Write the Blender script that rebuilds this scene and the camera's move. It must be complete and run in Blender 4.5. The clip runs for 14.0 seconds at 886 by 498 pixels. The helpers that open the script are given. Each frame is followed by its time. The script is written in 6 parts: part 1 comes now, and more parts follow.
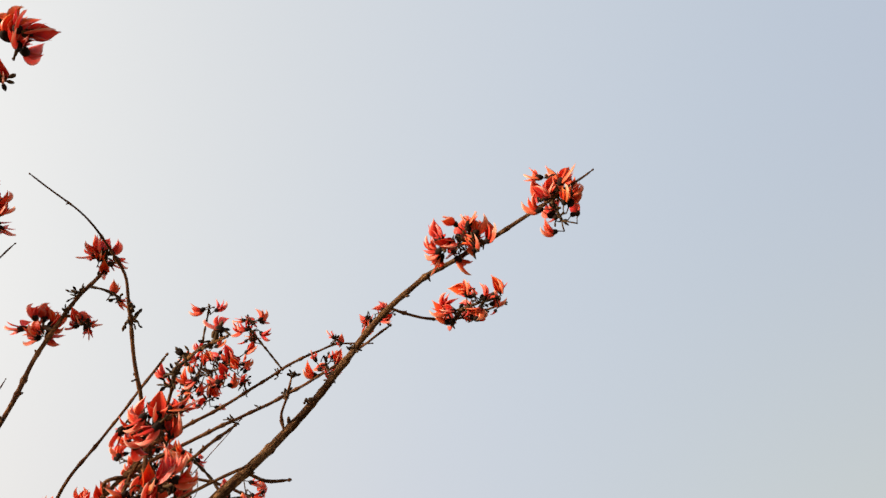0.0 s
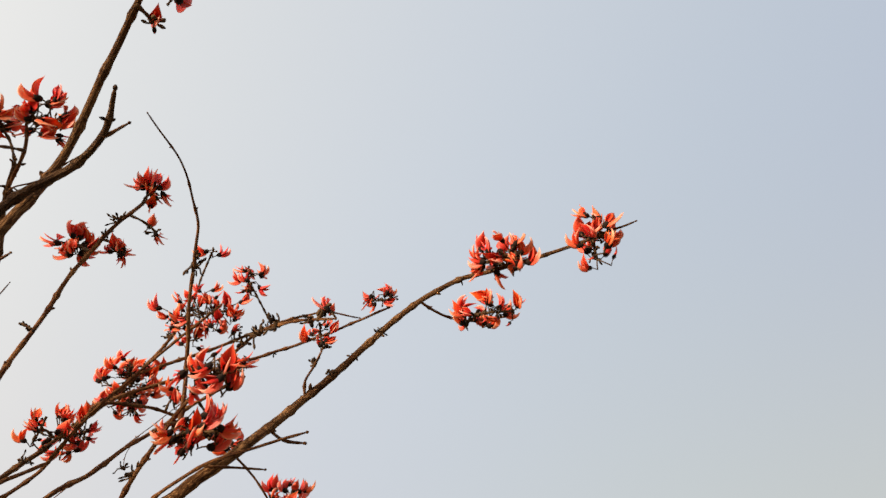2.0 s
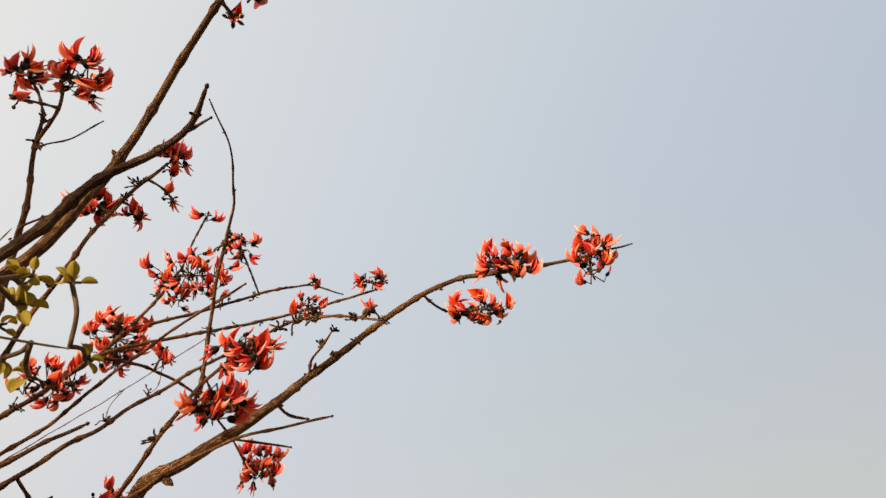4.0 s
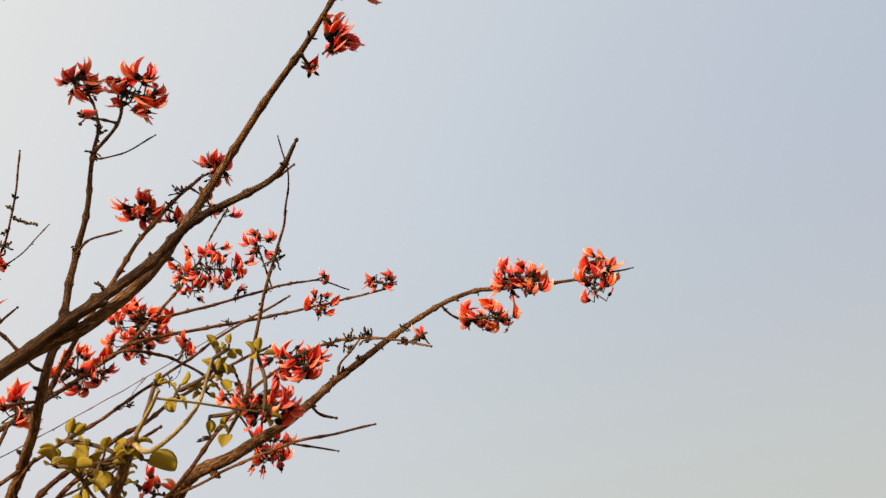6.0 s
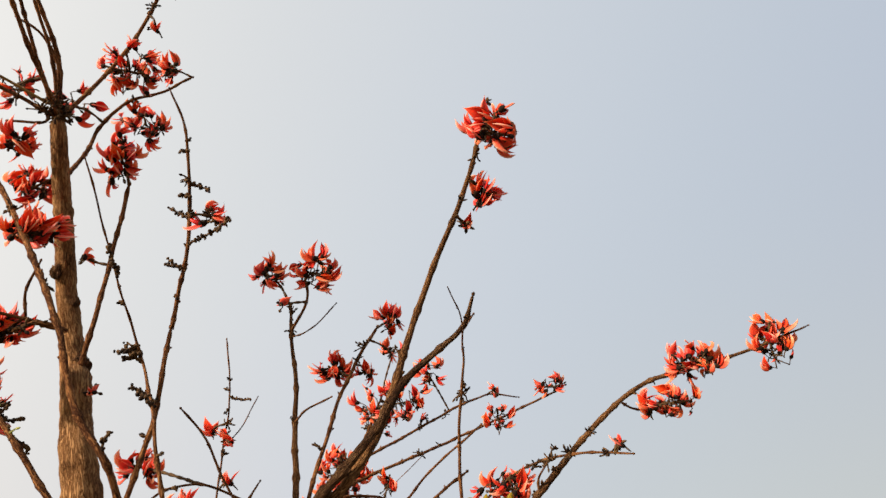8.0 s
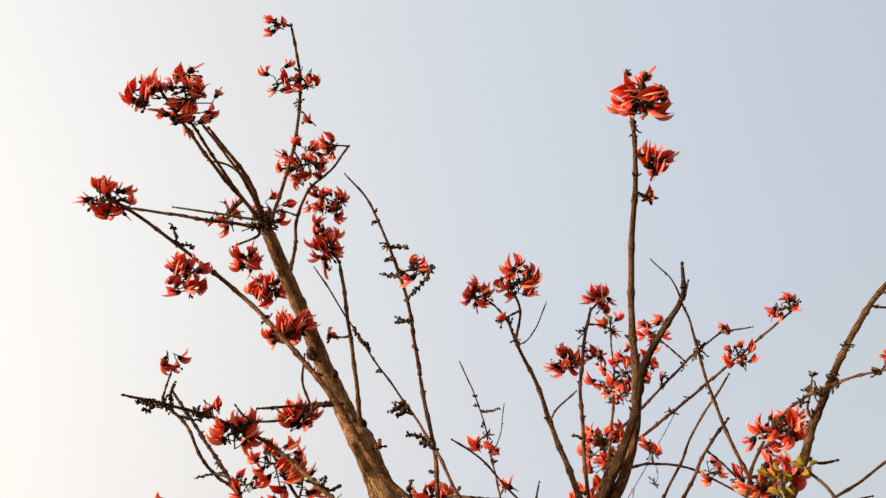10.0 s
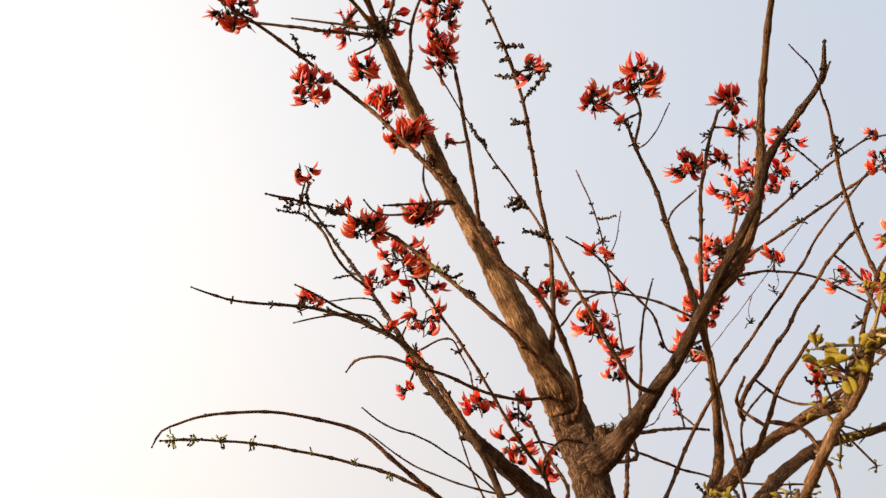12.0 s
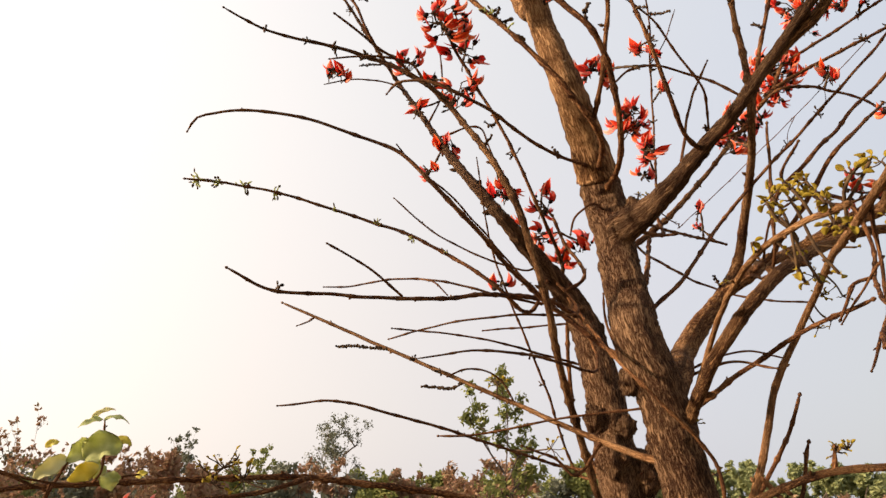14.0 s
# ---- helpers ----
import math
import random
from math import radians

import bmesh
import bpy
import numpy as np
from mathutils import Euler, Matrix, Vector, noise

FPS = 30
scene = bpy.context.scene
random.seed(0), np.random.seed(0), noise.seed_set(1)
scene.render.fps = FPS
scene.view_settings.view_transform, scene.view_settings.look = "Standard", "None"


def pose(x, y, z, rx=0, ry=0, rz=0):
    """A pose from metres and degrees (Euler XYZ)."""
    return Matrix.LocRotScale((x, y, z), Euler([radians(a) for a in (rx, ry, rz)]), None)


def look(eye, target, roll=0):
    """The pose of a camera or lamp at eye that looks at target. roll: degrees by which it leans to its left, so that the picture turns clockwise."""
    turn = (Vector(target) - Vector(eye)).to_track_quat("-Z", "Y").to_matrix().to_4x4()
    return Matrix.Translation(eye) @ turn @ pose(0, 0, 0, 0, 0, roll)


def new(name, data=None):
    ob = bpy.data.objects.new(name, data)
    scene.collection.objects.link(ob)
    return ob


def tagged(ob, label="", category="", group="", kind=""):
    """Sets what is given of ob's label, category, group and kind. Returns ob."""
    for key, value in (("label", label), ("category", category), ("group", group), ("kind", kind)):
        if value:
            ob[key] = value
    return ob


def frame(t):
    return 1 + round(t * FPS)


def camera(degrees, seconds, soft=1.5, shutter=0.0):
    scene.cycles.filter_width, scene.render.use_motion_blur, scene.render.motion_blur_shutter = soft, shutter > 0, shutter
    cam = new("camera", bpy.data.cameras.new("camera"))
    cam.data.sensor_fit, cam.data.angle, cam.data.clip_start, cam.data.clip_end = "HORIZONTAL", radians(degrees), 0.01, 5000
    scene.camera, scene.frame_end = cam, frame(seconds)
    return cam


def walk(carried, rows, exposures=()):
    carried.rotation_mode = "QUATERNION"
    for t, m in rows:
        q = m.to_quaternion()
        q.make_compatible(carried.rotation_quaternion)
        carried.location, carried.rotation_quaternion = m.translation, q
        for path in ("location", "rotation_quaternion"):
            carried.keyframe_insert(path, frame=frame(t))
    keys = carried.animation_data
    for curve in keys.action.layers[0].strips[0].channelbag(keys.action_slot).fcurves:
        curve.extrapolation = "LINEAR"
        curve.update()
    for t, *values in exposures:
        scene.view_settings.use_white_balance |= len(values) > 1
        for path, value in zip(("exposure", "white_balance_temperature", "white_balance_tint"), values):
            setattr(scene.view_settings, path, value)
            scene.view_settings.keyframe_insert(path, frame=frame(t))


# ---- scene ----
cam = camera(68.1, 14.0, soft=1.45)
PATH = [
    (0, (-0.009, 0.047, 1.707), (0.29, 1.382, 3.166), -17.2),
    (0.5, (-0.063, 0.01, 1.729), (0.293, 1.388, 3.133), -14.2),
    (1, (-0.116, 0.007, 1.72), (0.303, 1.369, 3.124), -12.7),
    (1.5, (-0.177, -0.008, 1.725), (0.29, 1.357, 3.109), -11.1),
    (2, (-0.243, -0.027, 1.727), (0.264, 1.338, 3.098), -9.7),
    (2.5, (-0.285, -0.052, 1.737), (0.247, 1.326, 3.085), -7.9),
    (3, (-0.324, -0.068, 1.74), (0.26, 1.312, 3.065), -7.1),
    (3.2, (-0.337, -0.059, 1.736), (0.265, 1.32, 3.053), -7.2),
    (5.3, (-0.529, -0.155, 1.756), (0.252, 1.229, 2.97), -6.2),
    (5.5, (-0.543, -0.162, 1.759), (0.234, 1.23, 2.966), -6.5),
    (6, (-0.583, -0.173, 1.753), (0.216, 1.211, 2.955), -6.5),
    (6.5, (-0.616, -0.192, 1.753), (0.135, 1.179, 3.001), -6.8),
    (7, (-0.647, -0.215, 1.752), (0.004, 1.139, 3.072), -8.0),
    (7.5, (-0.668, -0.24, 1.75), (-0.138, 1.09, 3.146), -9.1),
    (8, (-0.688, -0.271, 1.75), (-0.285, 1.058, 3.188), -10.6),
    (8.5, (-0.704, -0.299, 1.752), (-0.426, 1.046, 3.206), -11.4),
    (9, (-0.715, -0.331, 1.757), (-0.595, 1.013, 3.233), -12.7),
    (9.2, (-0.722, -0.342, 1.76), (-0.655, 0.997, 3.244), -13.3),
    (11.5, (-0.72, -0.38, 1.725), (-1.223, 1.107, 2.964), -9.3),
    (12, (-0.732, -0.355, 1.693), (-1.338, 1.188, 2.811), -4.7),
    (12.5, (-0.761, -0.336, 1.671), (-1.386, 1.277, 2.676), -3.1),
    (13, (-0.781, -0.305, 1.642), (-1.449, 1.36, 2.526), -1.4),
    (13.3, (-0.812, -0.274, 1.606), (-1.495, 1.414, 2.433), -1.0),
    (13.5, (-0.82, -0.274, 1.581), (-1.505, 1.428, 2.377), -0.1),
    (14, (-0.853, -0.245, 1.512), (-1.549, 1.464, 2.283), 1.4),
]
EXPOSURES = [(0.0, 0.595, 6580, 9), (1.5, 0.595, 6650, 9), (3.2, 0.595, 6770, 9), (5.3, 0.60, 6800, 9), (7.5, 0.60, 6760, 9), (9.2, 0.60, 6640, 9), (11.3, 0.665, 6560, 11), (12.5, 0.695, 6550, 11), (14.0, 0.715, 6680, 12)]
walk(cam, [(t, look(eye, target, roll)) for t, eye, target, roll in PATH], EXPOSURES)

# ---- light: low hazy sun on one side, pale dusty sky ----
SUN_AZIMUTH, SUN_HEIGHT = -123.0, 14.0
az, el = radians(SUN_AZIMUTH), radians(SUN_HEIGHT)
SUN_FROM = Vector((math.sin(az) * math.cos(el), math.cos(az) * math.cos(el), math.sin(el)))
world = bpy.data.worlds.new("sky")
scene.world = world
world.use_nodes = True
wn, wl = world.node_tree.nodes, world.node_tree.links
wn.clear()
w_out = wn.new("ShaderNodeOutputWorld")
w_bg = wn.new("ShaderNodeBackground")
w_sky = wn.new("ShaderNodeTexSky")
w_sky.sky_type = 'NISHITA'
w_sky.sun_disc = False
w_sky.sun_elevation, w_sky.sun_rotation = radians(SUN_HEIGHT), radians(SUN_AZIMUTH)
w_sky.air_density, w_sky.dust_density, w_sky.ozone_density = 1.3, 6.0, 1.0
GLOW = Vector((math.sin(radians(-88.0)) * 0.94, math.cos(radians(-88.0)) * 0.94, 0.342))
# dust scatters a pale glow round the sun that fades to blue-grey away from it
w_dir = wn.new("ShaderNodeTexCoord")
w_dot = wn.new("ShaderNodeVectorMath")
w_dot.operation = 'DOT_PRODUCT'
w_dot.inputs[1].default_value = GLOW
wl.new(w_dir.outputs["Generated"], w_dot.inputs[0])
w_range = wn.new("ShaderNodeMapRange")
w_range.inputs[1].default_value, w_range.inputs[2].default_value = -0.7, 1.0
wl.new(w_dot.outputs["Value"], w_range.inputs[0])


def glow(stops):
    r = wn.new("ShaderNodeValToRGB")
    r.color_ramp.interpolation = 'B_SPLINE'
    while len(r.color_ramp.elements) < len(stops):
        r.color_ramp.elements.new(0.5)
    for e, (d, c) in zip(r.color_ramp.elements, stops):
        e.position, e.color = (d + 0.7) / 1.7, (*c, 1.0)
    wl.new(w_range.outputs[0], r.inputs[0])
    return r


w_high = glow([(-0.7, (0.40, 0.45, 0.63)), (-0.4, (0.48, 0.54, 0.63)), (-0.05, (0.57, 0.625, 0.71)), (0.3, (0.66, 0.695, 0.745)), (0.65, (0.80, 0.80, 0.795)), (1.0, (1.22, 1.15, 1.08))])
w_low = glow([(-0.7, (0.495, 0.503, 0.502)), (-0.3, (0.55, 0.578, 0.572)), (0.1, (0.585, 0.61, 0.705)), (0.45, (0.735, 0.70, 0.685)), (0.75, (0.93, 0.86, 0.815)), (1.0, (1.30, 1.19, 1.04))])
w_sep = wn.new("ShaderNodeSeparateXYZ")
wl.new(w_dir.outputs["Generated"], w_sep.inputs[0])
w_up = wn.new("ShaderNodeMapRange")
w_up.interpolation_type = 'SMOOTHSTEP'
w_up.inputs[1].default_value, w_up.inputs[2].default_value = 0.14, 0.78
wl.new(w_sep.outputs[2], w_up.inputs[0])
w_glow = wn.new("ShaderNodeMix")
w_glow.data_type = 'RGBA'
wl.new(w_up.outputs[0], w_glow.inputs[0])
wl.new(w_low.outputs[0], w_glow.inputs[6])
wl.new(w_high.outputs[0], w_glow.inputs[7])
w_scale = wn.new("ShaderNodeVectorMath")
w_scale.operation = 'SCALE'
w_scale.inputs[3].default_value = 10.6
wl.new(w_glow.outputs[2], w_scale.inputs[0])
w_haze = wn.new("ShaderNodeMix")
w_haze.data_type = 'RGBA'
w_haze.inputs[0].default_value = 0.75
wl.new(w_sky.outputs[0], w_haze.inputs[6])
wl.new(w_scale.outputs[0], w_haze.inputs[7])
wl.new(w_haze.outputs[2], w_bg.inputs[0])
w_bg.inputs[1].default_value = 0.08
wl.new(w_bg.outputs[0], w_out.inputs[0])

sun_data = bpy.data.lights.new("sun", 'SUN')
sun_data.energy, sun_data.angle, sun_data.color = 5.0, radians(4.0), (1.0, 0.83, 0.65)
sun = new("sun", sun_data)
sun.matrix_world = look(SUN_FROM * 30, (0, 0, 0))


# ---- materials ----
def material(name):
    m = bpy.data.materials.new(name)
    m.use_nodes = True
    n, l = m.node_tree.nodes, m.node_tree.links
    return m, n, l, n["Principled BSDF"]


def ramp(n, stops):
    r = n.new("ShaderNodeValToRGB")
    while len(r.color_ramp.elements) < len(stops):
        r.color_ramp.elements.new(0.5)
    for e, (p, c) in zip(r.color_ramp.elements, stops):
        e.position, e.color = p, (*c, 1.0)
    return r


def bark_material(name, dark, mid, light, depth, around, along, contrast):
    """Furrowed bark: ridges that run along the limb, broken by cracks, over broad stains."""
    m, n, l, b = material(name)
    uv = n.new("ShaderNodeUVMap")
    sep = n.new("ShaderNodeSeparateXYZ")
    l.new(uv.outputs[0], sep.inputs[0])
    turn = n.new("ShaderNodeMath")
    turn.operation = 'MULTIPLY'
    turn.inputs[1].default_value = 2 * math.pi
    l.new(sep.outputs[0], turn.inputs[0])
    ring = n.new("ShaderNodeCombineXYZ")
    for i, op in enumerate(('COSINE', 'SINE')):
        q = n.new("ShaderNodeMath")
        q.operation = op
        l.new(turn.outputs[0], q.inputs[0])
        l.new(q.outputs[0], ring.inputs[i])
    l.new(sep.outputs[1], ring.inputs[2])

    def grain(a, v, detail, distortion):
        mp = n.new("ShaderNodeMapping")
        mp.inputs[3].default_value = (a, a, v)
        l.new(ring.outputs[0], mp.inputs[0])
        t = n.new("ShaderNodeTexNoise")
        t.inputs["Scale"].default_value, t.inputs["Detail"].default_value = 1.0, detail
        t.inputs["Roughness"].default_value = 0.62
        t.inputs["Distortion"].default_value = distortion
        l.new(mp.outputs[0], t.inputs["Vector"])
        return t

    def math_node(op, x, y, z=None):
        q = n.new("ShaderNodeMath")
        q.operation = op
        for i, val in enumerate((x, y, z)):
            if val is None:
                continue
            if isinstance(val, (int, float)):
                q.inputs[i].default_value = val
            else:
                l.new(val, q.inputs[i])
        return q.outputs[0]

    ridge = grain(around, along, 5.0, 0.9)
    scale = grain(around * 2.3, along * 3.1, 4.0, 0.4)
    crack = math_node('ABSOLUTE', math_node('SUBTRACT', ridge.outputs[0], 0.5), 0.0)
    crack = math_node('MINIMUM', math_node('MULTIPLY', crack, 9.0), 1.0)
    tc = n.new("ShaderNodeTexCoord")
    blot = n.new("ShaderNodeTexNoise")
    blot.inputs["Scale"].default_value, blot.inputs["Detail"].default_value = 19.0, 4.0
    l.new(tc.outputs["Object"], blot.inputs["Vector"])
    fine = n.new("ShaderNodeTexNoise")
    fine.inputs["Scale"].default_value, fine.inputs["Detail"].default_value = 520.0, 3.0
    l.new(tc.outputs["Object"], fine.inputs["Vector"])
    h = math_node('MULTIPLY_ADD', scale.outputs[0], 0.55, math_node('MULTIPLY', crack, 0.45))
    tone = math_node('MULTIPLY_ADD', blot.outputs[0], 0.5, math_node('MULTIPLY_ADD', h, contrast, math_node('MULTIPLY_ADD', fine.outputs[0], 0.26, -0.02)))
    r = ramp(n, [(0.30 + 0.26 * contrast, dark), (0.36 + 0.44 * contrast, mid), (0.42 + 0.66 * contrast, light)])
    l.new(tone, r.inputs[0])
    l.new(r.outputs[0], b.inputs["Base Color"])
    b.inputs["Roughness"].default_value = 0.88
    b.inputs["Specular IOR Level"].default_value = 0.08
    bm1 = n.new("ShaderNodeBump")
    bm1.inputs["Strength"].default_value, bm1.inputs["Distance"].default_value = 1.0, depth
    l.new(h, bm1.inputs["Height"])
    bm2 = n.new("ShaderNodeBump")
    bm2.inputs["Strength"].default_value, bm2.inputs["Distance"].default_value = 0.5, 0.0007
    l.new(fine.outputs[0], bm2.inputs["Height"])
    l.new(bm1.outputs[0], bm2.inputs["Normal"])
    l.new(bm2.outputs[0], b.inputs["Normal"])
    return m


BARK = bark_material("trunk_bark", (0.0190, 0.0076, 0.0042), (0.1030, 0.0470, 0.0225), (0.3350, 0.1900, 0.0960), 0.0085, 10.5, 42.0, 0.67)
LIMB_BARK = bark_material("limb_bark", (0.0195, 0.0073, 0.0034), (0.1080, 0.0460, 0.0182), (0.3500, 0.1830, 0.0780), 0.0030, 3.8, 58.0, 0.64)
TWIG_BARK = bark_material("twig_bark", (0.0198, 0.0067, 0.0037), (0.0893, 0.0341, 0.0137), (0.2791, 0.1279, 0.0496), 0.0012, 1.2, 60.0, 0.60)
PALE_BARK = bark_material("pale_bark", (0.0400, 0.0165, 0.0067), (0.1845, 0.0863, 0.0344), (0.4320, 0.2411, 0.1096), 0.0034, 6.0, 32.0, 0.64)
GREEN_WOOD = bark_material("young_wood", (0.14, 0.085, 0.030), (0.32, 0.215, 0.085), (0.50, 0.36, 0.16), 0.0008, 1.0, 40.0, 0.55)
TAN_WOOD = bark_material("tan_wood", (0.0560, 0.0233, 0.0089), (0.1680, 0.0767, 0.0303), (0.3400, 0.1838, 0.0819), 0.0014, 1.6, 36.0, 0.60)


def petal_material(name, red, orange, silk, rough):
    """Thin silky petal: deep at its base, paler along margin and tip, with fine veins; varies from flower to flower."""
    m, n, l, b = material(name)

    def calc(op, *values):
        q = n.new("ShaderNodeMath")
        q.operation = op
        for i, val in enumerate(values):
            if isinstance(val, (int, float)):
                q.inputs[i].default_value = val
            else:
                l.new(val, q.inputs[i])
        return q.outputs[0]

    def grain(vector, scale, detail):
        t = n.new("ShaderNodeTexNoise")
        t.inputs["Scale"].default_value, t.inputs["Detail"].default_value = scale, detail
        l.new(vector, t.inputs["Vector"])
        return t.outputs[0]

    uv = n.new("ShaderNodeUVMap")
    sep = n.new("ShaderNodeSeparateXYZ")
    l.new(uv.outputs[0], sep.inputs[0])
    info, geo, tc = n.new("ShaderNodeObjectInfo"), n.new("ShaderNodeNewGeometry"), n.new("ShaderNodeTexCoord")
    vmap = n.new("ShaderNodeMapping")
    vmap.inputs[3].default_value = (16.0, 1.6, 1.0)
    l.new(uv.outputs[0], vmap.inputs[0])
    veins = grain(vmap.outputs[0], 1.0, 3.0)
    mottle = grain(tc.outputs["Object"], 95.0, 4.0)
    side = calc('PINGPONG', sep.outputs[0], 0.5)
    rim = n.new("ShaderNodeMapRange")
    rim.inputs[1].default_value, rim.inputs[2].default_value = 0.24, 0.0
    rim.inputs[3].default_value, rim.inputs[4].default_value = 0.0, 0.42
    l.new(side, rim.inputs[0])
    tone = calc('MULTIPLY_ADD', sep.outputs[1], 0.72, 0.08)
    tone = calc('ADD', tone, rim.outputs[0])
    tone = calc('MULTIPLY_ADD', mottle, 0.46, calc('ADD', tone, -0.23))
    tone = calc('MULTIPLY_ADD', veins, 0.34, calc('ADD', tone, -0.17))
    tone = calc('MULTIPLY_ADD', geo.outputs["Random Per Island"], 0.36, calc('ADD', tone, -0.18))
    a, c = ramp(n, red), ramp(n, orange)
    l.new(tone, a.inputs[0])
    l.new(tone, c.inputs[0])
    mix = n.new("ShaderNodeMix")
    mix.data_type = 'RGBA'
    l.new(info.outputs["Random"], mix.inputs[0])
    l.new(a.outputs[0], mix.inputs[6])
    l.new(c.outputs[0], mix.inputs[7])
    l.new(mix.outputs[2], b.inputs["Base Color"])
    b.inputs["Roughness"].default_value = rough
    b.inputs["Specular IOR Level"].default_value = 0.35
    b.inputs["Sheen Weight"].default_value = silk
    b.inputs["Sheen Roughness"].default_value = 0.45
    b.inputs["Sheen Tint"].default_value = (1.0, 0.80, 0.68, 1.0)
    bump = n.new("ShaderNodeBump")
    bump.inputs["Strength"].default_value, bump.inputs["Distance"].default_value = 0.5, 0.0010
    l.new(veins, bump.inputs["Height"])
    l.new(bump.outputs[0], b.inputs["Normal"])
    trans = n.new("ShaderNodeBsdfTranslucent")
    l.new(mix.outputs[2], trans.inputs[0])
    l.new(bump.outputs[0], trans.inputs["Normal"])
    ms = n.new("ShaderNodeMixShader")
    ms.inputs[0].default_value = 0.38
    l.new(b.outputs[0], ms.inputs[1])
    l.new(trans.outputs[0], ms.inputs[2])
    l.new(ms.outputs[0], n["Material Output"].inputs[0])
    return m


def plain_material(name, a, c, scale, rough, bump=0.0, sheen=0.0, translucent=0.0, random_mix=None):
    """A surface mottled between two colours; random_mix shifts it from object to object."""
    m, n, l, b = material(name)
    tc = n.new("ShaderNodeTexCoord")
    t = n.new("ShaderNodeTexNoise")
    t.inputs["Scale"].default_value, t.inputs["Detail"].default_value = scale, 5.0
    l.new(tc.outputs["Object"], t.inputs["Vector"])
    r = ramp(n, [(0.34, a), (0.66, c)])
    l.new(t.outputs[0], r.inputs[0])
    col = r.outputs[0]
    if random_mix:
        g = n.new("ShaderNodeNewGeometry")
        mx = n.new("ShaderNodeMix")
        mx.data_type = 'RGBA'
        mu = n.new("ShaderNodeMath")
        mu.operation = 'MULTIPLY'
        mu.inputs[1].default_value = 0.75
        l.new(g.outputs["Random Per Island"], mu.inputs[0])
        l.new(mu.outputs[0], mx.inputs[0])
        l.new(col, mx.inputs[6])
        mx.inputs[7].default_value = (*random_mix, 1.0)
        col = mx.outputs[2]
    l.new(col, b.inputs["Base Color"])
    b.inputs["Roughness"].default_value = rough
    b.inputs["Sheen Weight"].default_value = sheen
    b.inputs["Specular IOR Level"].default_value = 0.2
    if bump:
        bp = n.new("ShaderNodeBump")
        bp.inputs["Strength"].default_value, bp.inputs["Distance"].default_value = 0.6, bump
        l.new(t.outputs[0], bp.inputs["Height"])
        l.new(bp.outputs[0], b.inputs["Normal"])
    if translucent:
        tr = n.new("ShaderNodeBsdfTranslucent")
        l.new(col, tr.inputs[0])
        ms = n.new("ShaderNodeMixShader")
        ms.inputs[0].default_value = translucent
        l.new(b.outputs[0], ms.inputs[1])
        l.new(tr.outputs[0], ms.inputs[2])
        l.new(ms.outputs[0], n["Material Output"].inputs[0])
    return m


PETAL = petal_material("petal", [(0.0, (0.38, 0.009, 0.014)), (0.32, (0.78, 0.046, 0.038)), (0.68, (0.92, 0.150, 0.118)), (1.0, (0.97, 0.55, 0.45))],
                       [(0.0, (0.54, 0.026, 0.008)), (0.30, (0.88, 0.115, 0.030)), (0.66, (0.95, 0.255, 0.086)), (1.0, (0.98, 0.60, 0.38))], 0.12, 0.40)
PETAL_INSIDE = petal_material("petal_inside", [(0.0, (0.28, 0.005, 0.010)), (0.34, (0.68, 0.020, 0.026)), (0.74, (0.90, 0.080, 0.056)), (1.0, (0.95, 0.34, 0.22))],
                              [(0.0, (0.48, 0.016, 0.004)), (0.34, (0.84, 0.075, 0.012)), (0.74, (0.95, 0.185, 0.032)), (1.0, (0.98, 0.50, 0.16))], 0.04, 0.38)
CALYX = plain_material("calyx_velvet", (0.006, 0.003, 0.002), (0.022, 0.010, 0.005), 160.0, 0.92, 0.0006, 0.02)
STALK = plain_material("flower_stalk", (0.028, 0.014, 0.007), (0.115, 0.064, 0.026), 110.0, 0.85, 0.0008, 0.02)
LEAF = plain_material("young_leaf", (0.22, 0.150, 0.018), (0.47, 0.335, 0.034), 90.0, 0.70, 0.0010, 0.08, 0.48, (0.62, 0.45, 0.045))
PALE_LEAF = plain_material("pale_leaf", (0.56, 0.52, 0.22), (0.72, 0.66, 0.34), 40.0, 0.55, 0.0008, 0.2, 0.45)
YELLOW_LEAF = plain_material("yellow_leaf", (0.58, 0.48, 0.06), (0.74, 0.63, 0.12), 40.0, 0.55, 0.0008, 0.2, 0.45)
GREEN_LEAF = plain_material("green_leaf", (0.42, 0.44, 0.14), (0.66, 0.66, 0.30), 55.0, 0.6, 0.0016, 0.1, 0.55)
# far green is lightened in its colour to stand for aerial haze
FAR_GREEN = plain_material("far_foliage", (0.13, 0.15, 0.045), (0.24, 0.26, 0.085), 3.0, 0.7, 0.0, 0.0, 0.3, (0.27, 0.25, 0.07))
# paler version of the far green, with distance haze painted into the leaf colour
HAZE_TINTED_GREEN = plain_material("haze_tinted_foliage", (0.17, 0.20, 0.085), (0.29, 0.31, 0.13), 1.0, 0.7, 0.0, 0.0, 0.3, (0.32, 0.31, 0.12))
# dry brown leaves, their colour lightened to paint in the haze
FAR_DRY = plain_material("dry_foliage", (0.25, 0.165, 0.085), (0.38, 0.26, 0.14), 3.0, 0.8, 0.0, 0.0, 0.30, (0.36, 0.17, 0.11))
FAR_GREY = plain_material("grey_foliage", (0.14, 0.145, 0.10), (0.23, 0.22, 0.15), 3.0, 0.8, 0.0, 0.0, 0.2, (0.18, 0.18, 0.11))
